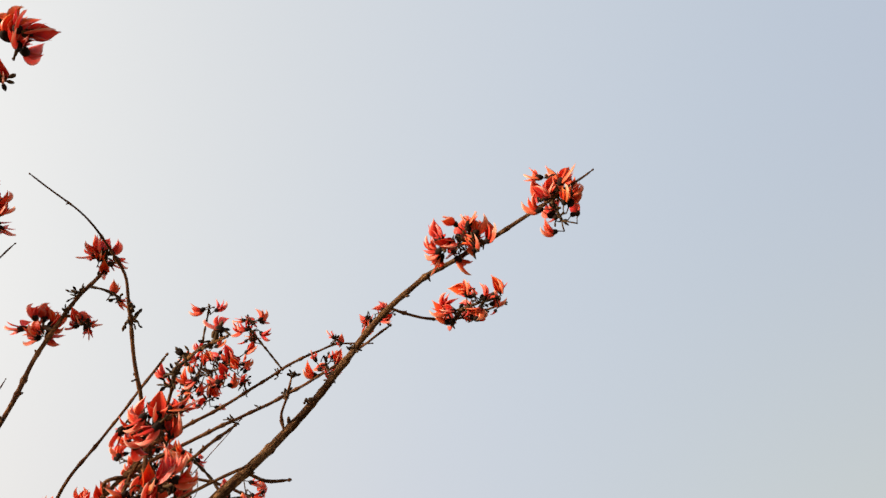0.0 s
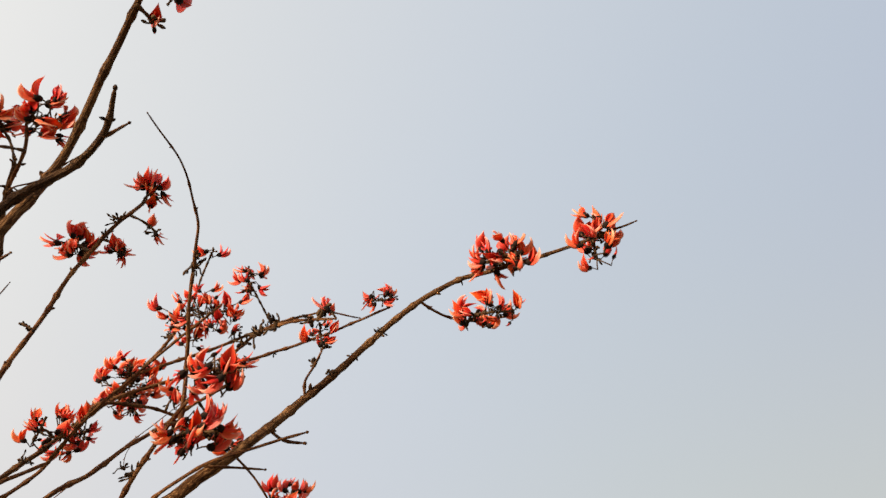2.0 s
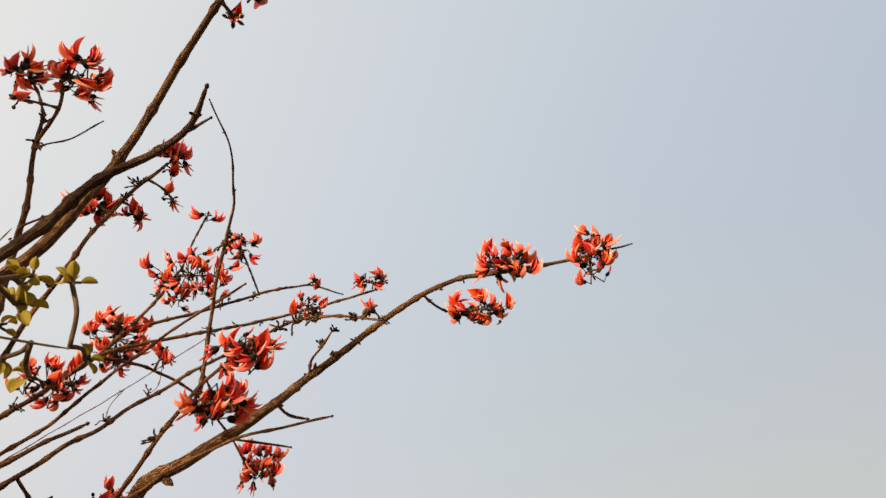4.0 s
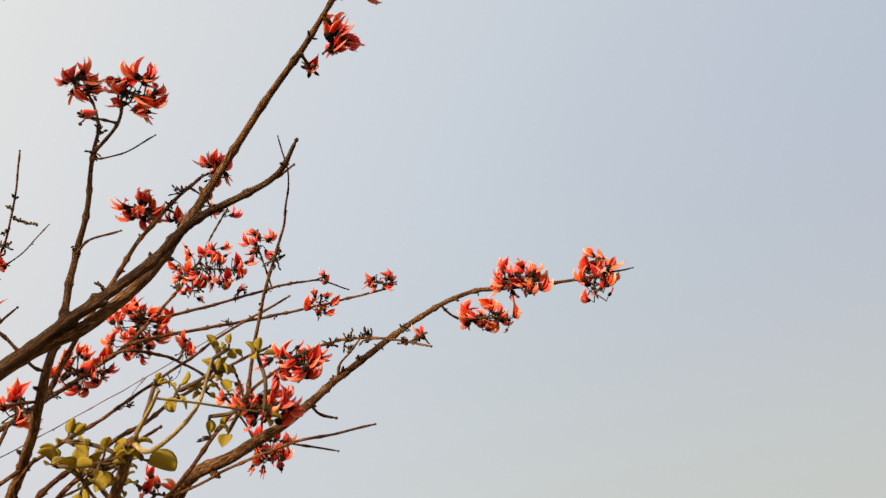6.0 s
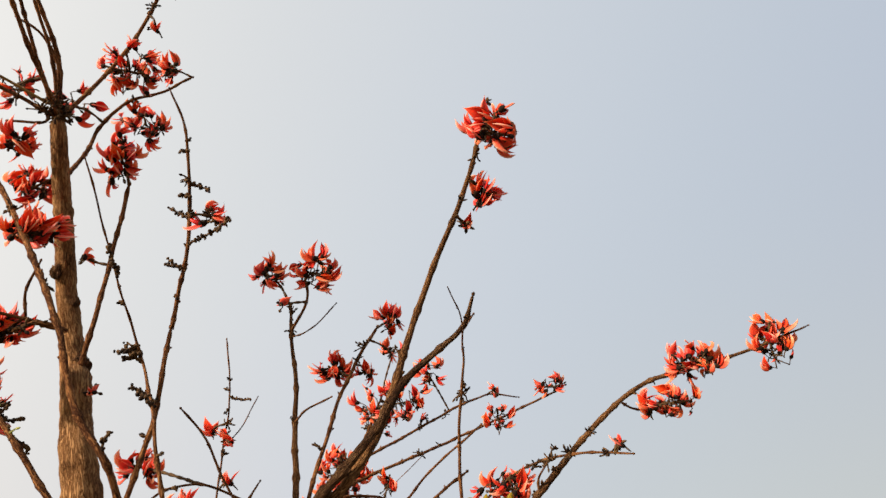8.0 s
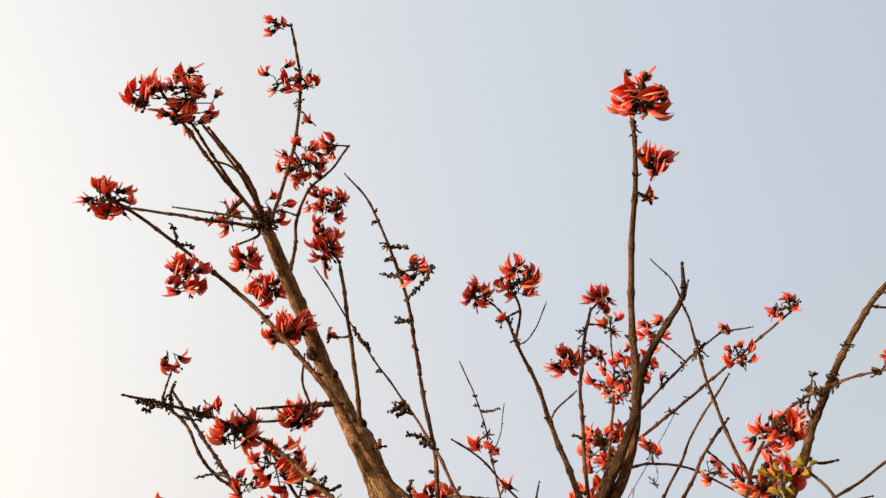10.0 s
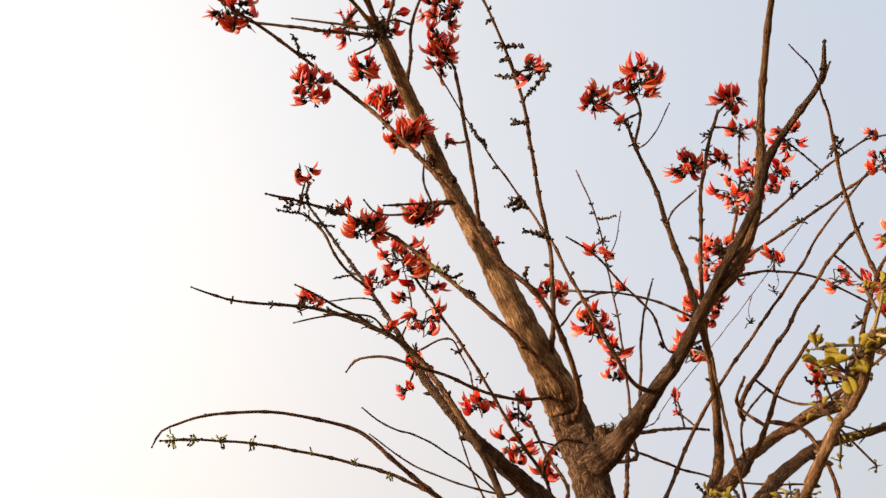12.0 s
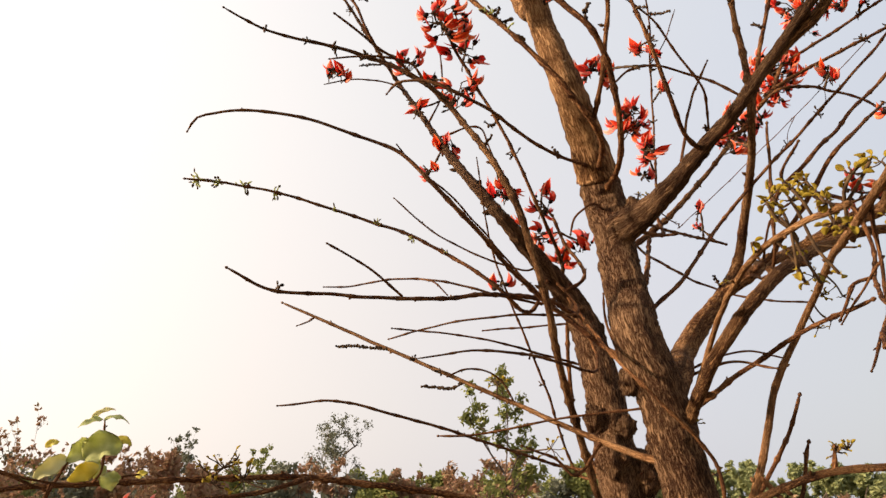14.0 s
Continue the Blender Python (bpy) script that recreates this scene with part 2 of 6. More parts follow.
FAR_WOOD = plain_material("far_wood", (0.07, 0.05, 0.038), (0.14, 0.10, 0.075), 14.0, 0.9)
SOIL = plain_material("dry_ground", (0.13, 0.10, 0.06), (0.22, 0.17, 0.10), 0.7, 0.95, 0.03)


# ---- mesh helpers ----
def mesh_object(name, verts, faces, mats, parent=None, uvs=None, slots=None, smooth=True, label=""):
    me = bpy.data.meshes.new(name)
    me.from_pydata(verts, [], faces)
    if uvs is not None:
        layer = me.uv_layers.new(name="UVMap")
        flat = [c for f in faces for i in f for c in uvs[i]]
        layer.data.foreach_set("uv", flat)
    for m in mats:
        me.materials.append(m)
    if slots:
        me.polygons.foreach_set("material_index", slots)
    if smooth:
        me.polygons.foreach_set("use_smooth", [True] * len(me.polygons))
    me.update()
    ob = new(name, me)
    if parent:
        ob.parent = parent
    if label:
        tagged(ob, label=label)
    return ob


def curve_points(pts, step):
    """A smooth line through the control points, sampled about every step metres; with each sample its place in the list."""
    p = [Vector(q) for q in pts]
    h = [max(1e-6, (b - a).length) for a, b in zip(p, p[1:])]
    slope = [(b - a) / k for a, b, k in zip(p, p[1:], h)]
    tangent = [slope[0]]
    for i in range(1, len(p) - 1):
        tangent.append((slope[i - 1] * h[i] + slope[i] * h[i - 1]) / (h[i - 1] + h[i]))
    tangent.append(slope[-1])
    line, where = [], []
    for i in range(len(p) - 1):
        n = max(2, int(h[i] / step))
        for k in range(n):
            t = k / n
            u = 1 - t
            line.append(p[i] * (1 + 2 * t) * u * u + tangent[i] * (h[i] * t * u * u) + p[i + 1] * t * t * (3 - 2 * t) - tangent[i + 1] * (h[i] * t * t * u))
            where.append(i + t)
    line.append(p[-1])
    where.append(len(p) - 1)
    return line, where


class Build:
    """Gathers rings and faces for one mesh."""

    def __init__(self):
        self.v, self.f, self.uv, self.slot = [], [], [], []

    def tube(self, line, radius, sides, slot=0, rough=0.0, stretch=1.0, flat=1.0, close=True, span=False):
        """Sweeps rings along line; radius(i) gives each ring's radius."""
        first = len(self.v)
        n = len(line)
        tan = (line[1] - line[0]).normalized()
        side = tan.orthogonal().normalized()
        run = 0.0
        for i, c in enumerate(line):
            t = (line[min(i + 1, n - 1)] - line[max(i - 1, 0)])
            t = t.normalized() if t.length > 1e-9 else tan
            side = (side - t * side.dot(t)).normalized()
            up = t.cross(side)
            if i:
                run += (c - line[i - 1]).length
            r = radius(i)
            for k in range(sides):
                a = 2 * math.pi * k / sides
                d = side * math.cos(a) + up * math.sin(a) * flat
                rr = r
                if rough:
                    q = d * 2.2 + Vector((0, 0, run / max(r, 0.004) / stretch))
                    ridge = 1 - 2 * abs(noise.noise(q * 2.3 + Vector((run * 3, 0, 7))))
                    rr = r * (1 + rough * (0.55 * ridge + 0.8 * noise.noise(q * 0.9)))
                self.v.append(c + d * rr)
                self.uv.append((k / sides, i / (n - 1) if span else run))
        for i in range(n - 1):
            for k in range(sides):
                a, b = first + i * sides + k, first + i * sides + (k + 1) % sides
                self.f.append((a, b, b + sides, a + sides))
                self.slot.append(slot)
        if close:
            for ring, flip in ((first, True), (first + (n - 1) * sides, False)):
                cap = [ring + k for k in range(sides)]
                self.f.append(tuple(reversed(cap)) if flip else tuple(cap))
                self.slot.append(slot)

    def blob(self, c, axis, length, width, slot=0, sides=6, rings=5):
        """A closed bud: a spindle from c along axis."""
        axis = axis.normalized()
        line = [c + axis * length * i / (rings - 1) for i in range(rings)]
        prof = [math.sin(math.pi * (0.12 + 0.8 * i / (rings - 1))) for i in range(rings)]
        self.tube(line, lambda i: width * prof[i], sides, slot)

    def petal(self, line, normals, width, thick, cup, slot=0, across=7, inner=None):
        """A petal with thickness: a lens-shaped section swept along line, cupped towards the normals; inner: the slot of the side that faces them."""
        first = len(self.v)
        n = len(line)
        ring = 2 * across - 2
        for i, c in enumerate(line):
            t = (line[min(i + 1, n - 1)] - line[max(i - 1, 0)]).normalized()
            nn = normals[i] - t * normals[i].dot(t)
            nn.normalize()
            s = t.cross(nn)
            w, h = width(i / (n - 1)), thick
            for k in range(ring):
                x = -1 + 2 * k / (across - 1) if k < across else 1 - 2 * (k - across + 1) / (across - 1)
                top = 1 if k < across else -1
                off = top * h * (1 - x * x) * 0.5 * min(1.0, w / 0.003)
                self.v.append(c + s * (x * w) + nn * (cup * w * x * x + off))
                self.uv.append((0.5 + 0.5 * x, i / (n - 1)))
        for i in range(n - 1):
            for k in range(ring):
                a, b = first + i * ring + k, first + i * ring + (k + 1) % ring
                self.f.append((a, b, b + ring, a + ring))
                self.slot.append(slot if inner is None or k >= across - 1 else inner)
        self.f.append(tuple(first + (n - 1) * ring + k for k in range(ring)))
        self.slot.append(slot)

    def object(self, name, mats, parent=None, label=""):
        return mesh_object(name, [tuple(p) for p in self.v], self.f, mats, parent, self.uv, self.slot, True, label)


def unit(rng):
    while True:
        v = Vector((rng.uniform(-1, 1), rng.uniform(-1, 1), rng.uniform(-1, 1)))
        if 0.05 < v.length < 1:
            return v.normalized()


# ---- ground ----
def ground_sheet():
    verts, faces = [], []
    rings = [0.0, 1.5, 3, 5, 8, 12, 18, 28, 45, 75, 130, 260, 600, 1500, 3500]
    sides = 48
    for i, r in enumerate(rings):
        for k in range(sides):
            a = 2 * math.pi * k / sides
            x, y = r * math.cos(a) - 0.9, r * math.sin(a) + 0.9
            verts.append((x, y, 0.12 * noise.noise(Vector((x * 0.35, y * 0.35, 3))) if r > 0 and r < 200 else 0.0))
    for i in range(len(rings) - 1):
        for k in range(sides):
            a, b = i * sides + k, i * sides + (k + 1) % sides
            faces.append((a, b, b + sides, a + sides))
    tagged(mesh_object("ground", verts, faces, [SOIL]), "dry brown bare ground of an open field", "ground", kind="structure")


ground_sheet()

# ---- the flowering tree ----
tree = tagged(new("flowering_tree"), "bare grey-brown tree with clusters of orange-red claw-shaped flowers", "tree")
limb_rng = random.Random(11)


def limb(name, pts, r0, r1=None, mat=None):
    """A trunk, branch or twig along its control points; the radii run from r0 to r1, or r0 lists one for each point."""
    rng = limb_rng
    radii = r0 if isinstance(r0, list) else [r0 + (r1 - r0) * i / (len(pts) - 1) for i in range(len(pts))]
    thick = max(radii)
    radii = [r * (0.82 + 0.18 * min(1.0, max(0.0, (r - 0.010) / 0.012))) for r in radii]
    step = 0.006 if thick > 0.018 else 0.009
    line, where = curve_points(pts, step)
    n = len(line)
    along = [0.0]
    for a, b in zip(line, line[1:]):
        along.append(along[-1] + (b - a).length)
    nodes, s = [], rng.uniform(0.01, 0.05)
    while s < along[-1] - 0.012:
        nodes.append((s, rng.uniform(0.25, 0.6)))
        s += rng.uniform(0.028, 0.085)
    swell = [0.0] * n
    for s, amp in nodes:
        for i in range(n):
            d = (along[i] - s) / 0.0055
            if abs(d) < 3:
                swell[i] += amp * math.exp(-d * d)
    base = []
    for i, q in enumerate(where):
        k = min(int(q), len(radii) - 2)
        base.append(radii[k] + (radii[k + 1] - radii[k]) * (q - k))
    # the wood bends a little from node to node
    bend = Vector((rng.random() * 50, rng.random() * 50, rng.random() * 50))
    for i in range(n):
        free = min(1.0, along[i] / 0.05) * (1.0 if base[i] < 0.02 else 0.3)
        w = noise.noise_vector(bend + Vector((along[i] * 17, 0, 0)))
        line[i] = line[i] + w * 0.0022 * free

    def radius(i):
        r = base[i]
        thin = 1.0 if r < 0.007 else 0.007 / r * (0.5 if r < 0.018 else 0.15)
        thin *= 0.3 if mat else 1.0
        r *= 1 + swell[i] * thin + 0.07 * noise.noise(bend + Vector((along[i] * 60, 3, 1)))
        end = along[-1] - along[i]
        return r * (1.0 if end > base[-1] * 1.2 else 0.55 + 0.45 * max(0.0, end) / (base[-1] * 1.2))

    b = Build()
    big = thick > 0.018
    b.tube(line, radius, 36 if thick > 0.04 else 22 if big else 10, 0, 0.16 if thick > 0.03 else 0.10 if big else 0.06, 3.0 if big else 1.5)
    for s, amp in nodes:
        i = min(range(n), key=lambda k: abs(along[k] - s))
        if base[i] > 0.014 or rng.random() < 0.55:
            continue
        t = (line[min(i + 1, n - 1)] - line[max(i - 1, 0)]).normalized()
        d = (unit(rng) - t * 0.2)
        d = (d - t * d.dot(t)).normalized()
        r = max(base[i], 0.0022)
        b.blob(line[i] + d * r * 0.6, d + t * 0.8, r * rng.uniform(1.2, 2.4), r * rng.uniform(0.45, 0.7), 0, 5, 4)
    if base[-1] < 0.008:
        t = (line[-1] - line[-3]).normalized()
        b.blob(line[-1] - t * 0.002, t, base[-1] * 3.0, base[-1] * 1.25, 0, 6, 5)
    return b.object(name, [mat or (BARK if thick > 0.026 else LIMB_BARK if thick > 0.0085 else TWIG_BARK)], tree)


def spur(at, toward, size, count, green=False):
    """A knot of short dark stubs, or of green buds, left on a twig by old flowers."""
    rng = limb_rng
    c, d = Vector(at), Vector(toward)
    b = Build()
    for i in range(count):
        e = (d.normalized() * 0.7 + unit(rng)).normalized()
        q = c + e * size * rng.uniform(0.2, 0.7)
        b.tube([c - e * 0.002, (c + q) / 2 + unit(rng) * size * 0.16, q], lambda k: 0.0019 - 0.0003 * k, 5, 1, 0.3)
        if rng.random() < 0.85:
            b.blob(q - e * 0.001, e + unit(rng) * 0.6, rng.uniform(0.005, 0.012), rng.uniform(0.0014, 0.0030), rng.choice((0, 1)), 6, 5)
    return b.object("spur", [STALK if green else CALYX, GREEN_LEAF if green else STALK], tree)


def burl(at, r, stretch=1.0):
    """A knotted swelling of the bark."""
    c, b = Vector(at), Build()
    rings, sides = 22, 30
    seed = Vector((limb_rng.random() * 40, limb_rng.random() * 40, 3))
    for i in range(rings):
        a = math.pi * (i + 0.5) / rings
        for k in range(sides):
            t = 2 * math.pi * k / sides
            d = Vector((math.sin(a) * math.cos(t), math.sin(a) * math.sin(t), math.cos(a)))
            w = 1 + 0.34 * noise.noise(seed + d * 1.8) + 0.26 * noise.noise(seed + d * 4.2) + 0.13 * noise.noise(seed + d * 10.0)
            b.v.append(c + Vector((d.x, d.y, d.z * stretch)) * (r * w))
            b.uv.append((k / sides, r * stretch * i * 0.14))
    for i in range(rings - 1):
        for k in range(sides):
            p, q = i * sides + k, i * sides + (k + 1) % sides
            b.f.append((p, p + sides, q + sides, q))
            b.slot.append(0)
    for ring in (0, rings - 1):
        b.f.append(tuple(ring * sides + k for k in range(sides)))
        b.slot.append(0)
    return b.object("burl", [BARK], tree)


def raceme(pts, wide):
    """An old flower stalk: a short twig set all round with dark knots."""
    rng = limb_rng
    line, _ = curve_points(pts, 0.004)
    b = Build()
    b.tube(line, lambda k: 0.0022 + 0.0008 * math.sin(k * 1.7), 6, 0, 0.3)
    for c in line:
        for i in range(2):
            d = unit(rng)
            b.blob(c + d * 0.0015, d, rng.uniform(0.5, 1.0) * wide, rng.uniform(0.0020, 0.0040), rng.choice((0, 0, 1)), 6, 4)
    return b.object("old_flower_stalk", [STALK, CALYX], tree)


limb("trunk", [(-0.872, 1.122, -0.050), (-0.896, 0.962, 1.550), (-0.911, 0.928, 1.638), (-0.928, 0.900, 1.729), (-0.954, 0.894, 1.816), (-0.965, 0.932, 1.892), (-0.979, 0.958, 1.971), (-0.986, 0.980, 2.040), (-0.996, 0.993, 2.105), (-1.008, 0.967, 2.172), (-1.018, 0.911, 2.234)], [0.0520, 0.0405, 0.0390, 0.0372, 0.0396, 0.0358, 0.0348, 0.0358, 0.0416, 0.0361, 0.0299])
limb("branch", [(-1.008, 0.967, 2.172), (-1.018, 0.911, 2.234), (-1.031, 0.846, 2.288), (-1.051, 0.817, 2.365), (-1.075, 0.805, 2.451), (-1.090, 0.790, 2.521), (-1.115, 0.865, 2.558), (-1.146, 0.880, 2.647), (-1.176, 0.827, 2.768), (-1.193, 0.708, 2.898), (-1.208, 0.566, 3.026)], [0.0395, 0.0340, 0.0300, 0.0268, 0.0252, 0.0242, 0.0232, 0.0220, 0.0200, 0.0182, 0.0158], mat=PALE_BARK)
limb("trunk", [(-0.895, 1.055, 0.750), (-1.018, 1.259, 1.216), (-1.049, 1.302, 1.551), (-1.080, 1.296, 1.828), (-1.126, 1.305, 2.002), (-1.183, 1.203, 2.087), (-1.249, 1.077, 2.172), (-1.352, 1.079, 2.319), (-1.488, 1.202, 2.539), (-1.668, 1.307, 2.839), (-1.876, 1.234, 3.218)], [0.050, 0.050, 0.046, 0.040, 0.032, 0.022, 0.0155, 0.012, 0.009, 0.007, 0.005])
limb("branch", [(-0.972, 0.954, 2.044), (-0.901, 0.882, 2.053), (-0.824, 0.807, 2.094), (-0.752, 0.722, 2.127), (-0.688, 0.669, 2.182), (-0.634, 0.627, 2.233), (-0.580, 0.600, 2.288), (-0.535, 0.569, 2.352), (-0.483, 0.549, 2.394), (-0.444, 0.504, 2.409), (-0.432, 0.456, 2.433)], [0.0340, 0.0205, 0.0145, 0.0118, 0.0090, 0.0082, 0.0074, 0.0066, 0.0058, 0.0046, 0.0030])
limb("branch", [(-0.972, 0.954, 2.046), (-0.968, 1.235, 2.126), (-0.868, 1.369, 2.266), (-0.803, 1.435, 2.366), (-0.769, 1.45, 2.41), (-0.583, 1.466, 2.631)], 0.0093, 0.0062)
limb("twig", [(-1.206, 0.567, 3.027), (-1.254, 0.364, 3.081), (-1.284, 0.196, 3.137)], 0.0063, 0.0036)
limb("twig", [(-1.207, 0.568, 3.027), (-1.217, 0.470, 3.096), (-1.260, 0.324, 3.178)], 0.0052, 0.0031)
limb("twig", [(-1.205, 0.569, 3.028), (-1.171, 0.571, 3.168), (-1.103, 0.516, 3.333), (-1.053, 0.430, 3.453), (-1.032, 0.328, 3.544)], 0.0057, 0.0044)
limb("twig", [(-1.207, 0.568, 3.026), (-1.505, 0.443, 3.115)], 0.0052, 0.004)
limb("twig", [(-1.002, 0.985, 2.137), (-0.945, 0.815, 2.137), (-0.945, 0.665, 2.242), (-0.959, 0.631, 2.269), (-1.0, 0.616, 2.323), (-1.066, 0.582, 2.478), (-1.105, 0.572, 2.555), (-1.243, 0.565, 2.792), (-1.292, 0.554, 2.863), (-1.345, 0.532, 2.925)], 0.0062, 0.0056)
limb("twig", [(-1.008, 0.967, 2.172), (-0.981, 0.767, 2.169), (-1.018, 0.715, 2.221), (-1.131, 0.659, 2.365), (-1.239, 0.652, 2.491), (-1.268, 0.639, 2.513), (-1.314, 0.601, 2.54), (-1.445, 0.493, 2.575)], 0.0065, 0.0032)
limb("twig", [(-1.052, 1.303, 1.586), (-1.15, 1.622, 1.645), (-1.195, 1.607, 1.744), (-1.203, 1.572, 1.896), (-1.198, 1.535, 1.987), (-1.189, 1.505, 2.028), (-1.18, 1.461, 2.06), (-1.172, 1.404, 2.083), (-1.147, 1.209, 2.124), (-1.149, 1.158, 2.138), (-1.161, 1.087, 2.181), (-1.191, 1.019, 2.282), (-1.316, 0.915, 2.565), (-1.347, 0.865, 2.65)], 0.0074, 0.0038)
limb("twig", [(-0.939, 0.897, 1.747), (-1.047, 0.92, 1.836), (-1.092, 0.896, 1.876), (-1.122, 0.84, 1.9), (-1.171, 0.649, 1.954), (-1.214, 0.586, 2.004), (-1.263, 0.556, 2.054), (-1.287, 0.546, 2.065), (-1.329, 0.518, 2.078), (-1.412, 0.428, 2.078), (-1.473, 0.38, 2.057), (-1.491, 0.366, 2.045), (-1.503, 0.364, 2.023)], 0.0059, 0.0016)
limb("twig", [(-1.073, 0.912, 1.860), (-1.150, 1.132, 1.962), (-1.199, 1.155, 2.018), (-1.222, 1.159, 2.047), (-1.243, 1.148, 2.075), (-1.260, 1.119, 2.096), (-1.279, 1.019, 2.121), (-1.295, 0.837, 2.130), (-1.305, 0.738, 2.123), (-1.318, 0.664, 2.138)], 0.0037, 0.0018)
limb("twig", [(-1.188, 1.192, 2.094), (-1.203, 1.162, 2.065), (-1.275, 1.123, 2.077), (-1.346, 1.082, 2.107), (-1.409, 1.029, 2.142), (-1.47, 0.964, 2.202)], 0.0033, 0.0020)
limb("twig", [(-1.171, 1.226, 2.071), (-1.207, 1.135, 1.952), (-1.241, 1.04, 1.977), (-1.271, 1.019, 2.003), (-1.356, 1.013, 2.066), (-1.458, 0.971, 2.12), (-1.523, 0.951, 2.144), (-1.587, 0.914, 2.164), (-1.677, 0.839, 2.183), (-1.775, 0.779, 2.197), (-1.859, 0.72, 2.197)], 0.0058, 0.0029)
limb("twig", [(-1.144, 1.278, 2.034), (-1.111, 1.266, 1.976), (-1.147, 1.082, 1.96), (-1.195, 0.932, 1.926), (-1.233, 0.853, 1.905), (-1.279, 0.79, 1.883), (-1.395, 0.662, 1.86), (-1.482, 0.539, 1.847), (-1.502, 0.488, 1.859)], 0.0074, 0.0024)
limb("twig", [(-1.327, 0.735, 1.875), (-1.345, 0.657, 1.895), (-1.378, 0.564, 1.912)], 0.0028, 0.0020)
limb("twig", [(-1.146, 1.274, 2.038), (-1.208, 1.288, 2.02), (-1.242, 1.248, 2.018), (-1.308, 1.191, 2.027), (-1.444, 1.135, 2.057), (-1.557, 1.122, 2.066), (-1.647, 1.107, 2.054), (-1.713, 1.084, 2.051)], 0.0043, 0.0022)
limb("twig", [(-0.919, 0.94, 1.605), (-1.046, 1.013, 1.656), (-1.179, 1.033, 1.718), (-1.645, 0.961, 1.929), (-1.726, 0.941, 1.965)], 0.0082, 0.0029, TAN_WOOD)
limb("twig", [(-1.055, 1.302, 1.62), (-1.199, 1.501, 1.648), (-1.509, 1.101, 1.732), (-1.625, 1.026, 1.755), (-1.727, 0.969, 1.74)], 0.0053, 0.0023)
limb("twig", [(-1.093, 1.304, 1.889), (-1.107, 1.394, 1.881), (-1.21, 1.283, 1.892), (-1.275, 1.226, 1.904), (-1.356, 1.175, 1.918), (-1.519, 1.091, 1.929)], 0.0042, 0.0024)
limb("twig", [(-1.055, 1.302, 1.62), (-1.187, 1.517, 1.64), (-1.225, 1.337, 1.84), (-1.28, 1.215, 2.041), (-1.292, 1.167, 2.104), (-1.285, 1.066, 2.182), (-1.26, 0.941, 2.254)], 0.0044, 0.0017)
limb("branch", [(-1.045, 1.290, 1.440), (-1.078, 1.158, 1.564), (-1.092, 1.046, 1.686), (-1.098, 0.927, 1.788), (-1.099, 0.833, 1.897), (-1.112, 0.803, 1.965), (-1.128, 0.774, 2.038), (-1.158, 0.755, 2.109), (-1.215, 0.775, 2.210), (-1.255, 0.780, 2.270), (-1.275, 0.759, 2.295), (-1.291, 0.735, 2.309), (-1.316, 0.718, 2.325), (-1.433, 0.675, 2.385), (-1.482, 0.639, 2.391), (-1.575, 0.55, 2.391), (-1.611, 0.492, 2.399)], [0.0088, 0.0086, 0.0084, 0.0080, 0.0078, 0.0076, 0.0074, 0.0072, 0.0070, 0.0068, 0.0066, 0.0063, 0.0060, 0.0045, 0.0038, 0.0028, 0.0021])
limb("branch", [(-0.752, 0.722, 2.127), (-0.691, 0.679, 2.179), (-0.628, 0.647, 2.219), (-0.585, 0.635, 2.280), (-0.550, 0.613, 2.356), (-0.518, 0.596, 2.455), (-0.475, 0.513, 2.548), (-0.421, 0.397, 2.643), (-0.382, 0.301, 2.764)], [0.0105, 0.0100, 0.0096, 0.0090, 0.0080, 0.0070, 0.0062, 0.0048, 0.0032])
limb("twig", [(-0.445, 0.507, 2.404), (-0.422, 0.505, 2.437)], 0.0023, 0.0021)
limb("twig", [(-0.374, 0.964, 2.288), (-0.366, 0.993, 2.306), (-0.365, 0.983, 2.383), (-0.368, 0.919, 2.456), (-0.367, 0.840, 2.531), (-0.364, 0.792, 2.570), (-0.372, 0.763, 2.578), (-0.382, 0.703, 2.583), (-0.432, 0.591, 2.579)], 0.0052, 0.0014)
limb("branch", [(-0.794, 1.298, 2.005), (-0.750, 1.290, 2.030), (-0.679, 1.423, 2.115), (-0.589, 1.507, 2.177), (-0.508, 1.415, 2.187), (-0.449, 1.277, 2.164), (-0.424, 1.146, 2.205), (-0.358, 1.086, 2.228), (-0.286, 1.063, 2.279), (-0.222, 1.073, 2.339), (-0.172, 1.089, 2.400), (-0.112, 1.080, 2.454), (-0.047, 1.054, 2.512), (0.029, 1.006, 2.565), (0.118, 0.964, 2.615), (0.229, 0.890, 2.612), (0.343, 0.810, 2.606), (0.455, 0.737, 2.618)], [0.0165, 0.0162, 0.0151, 0.014, 0.0169, 0.0155, 0.0143, 0.0127, 0.0115, 0.0106, 0.0099, 0.009, 0.0081, 0.0074, 0.0064, 0.0055, 0.0043, 0.0022])
limb("twig", [(0.065, 0.989, 2.588), (0.119, 1.047, 2.609), (0.212, 1.105, 2.636), (0.332, 1.117, 2.671)], 0.0037, 0.0028)
limb("twig", [(-0.625, 1.181, 2.218), (-0.592, 1.218, 2.185), (-0.293, 0.865, 2.176), (-0.247, 0.845, 2.184), (-0.173, 0.842, 2.208)], 0.0036, 0.0023)
limb("twig", [(-0.311, 0.882, 2.176), (-0.226, 0.877, 2.168)], 0.0021, 0.0018)
limb("twig", [(-0.222, 1.073, 2.339), (-0.193, 1.097, 2.331), (-0.157, 1.104, 2.33)], 0.0036, 0.0034)
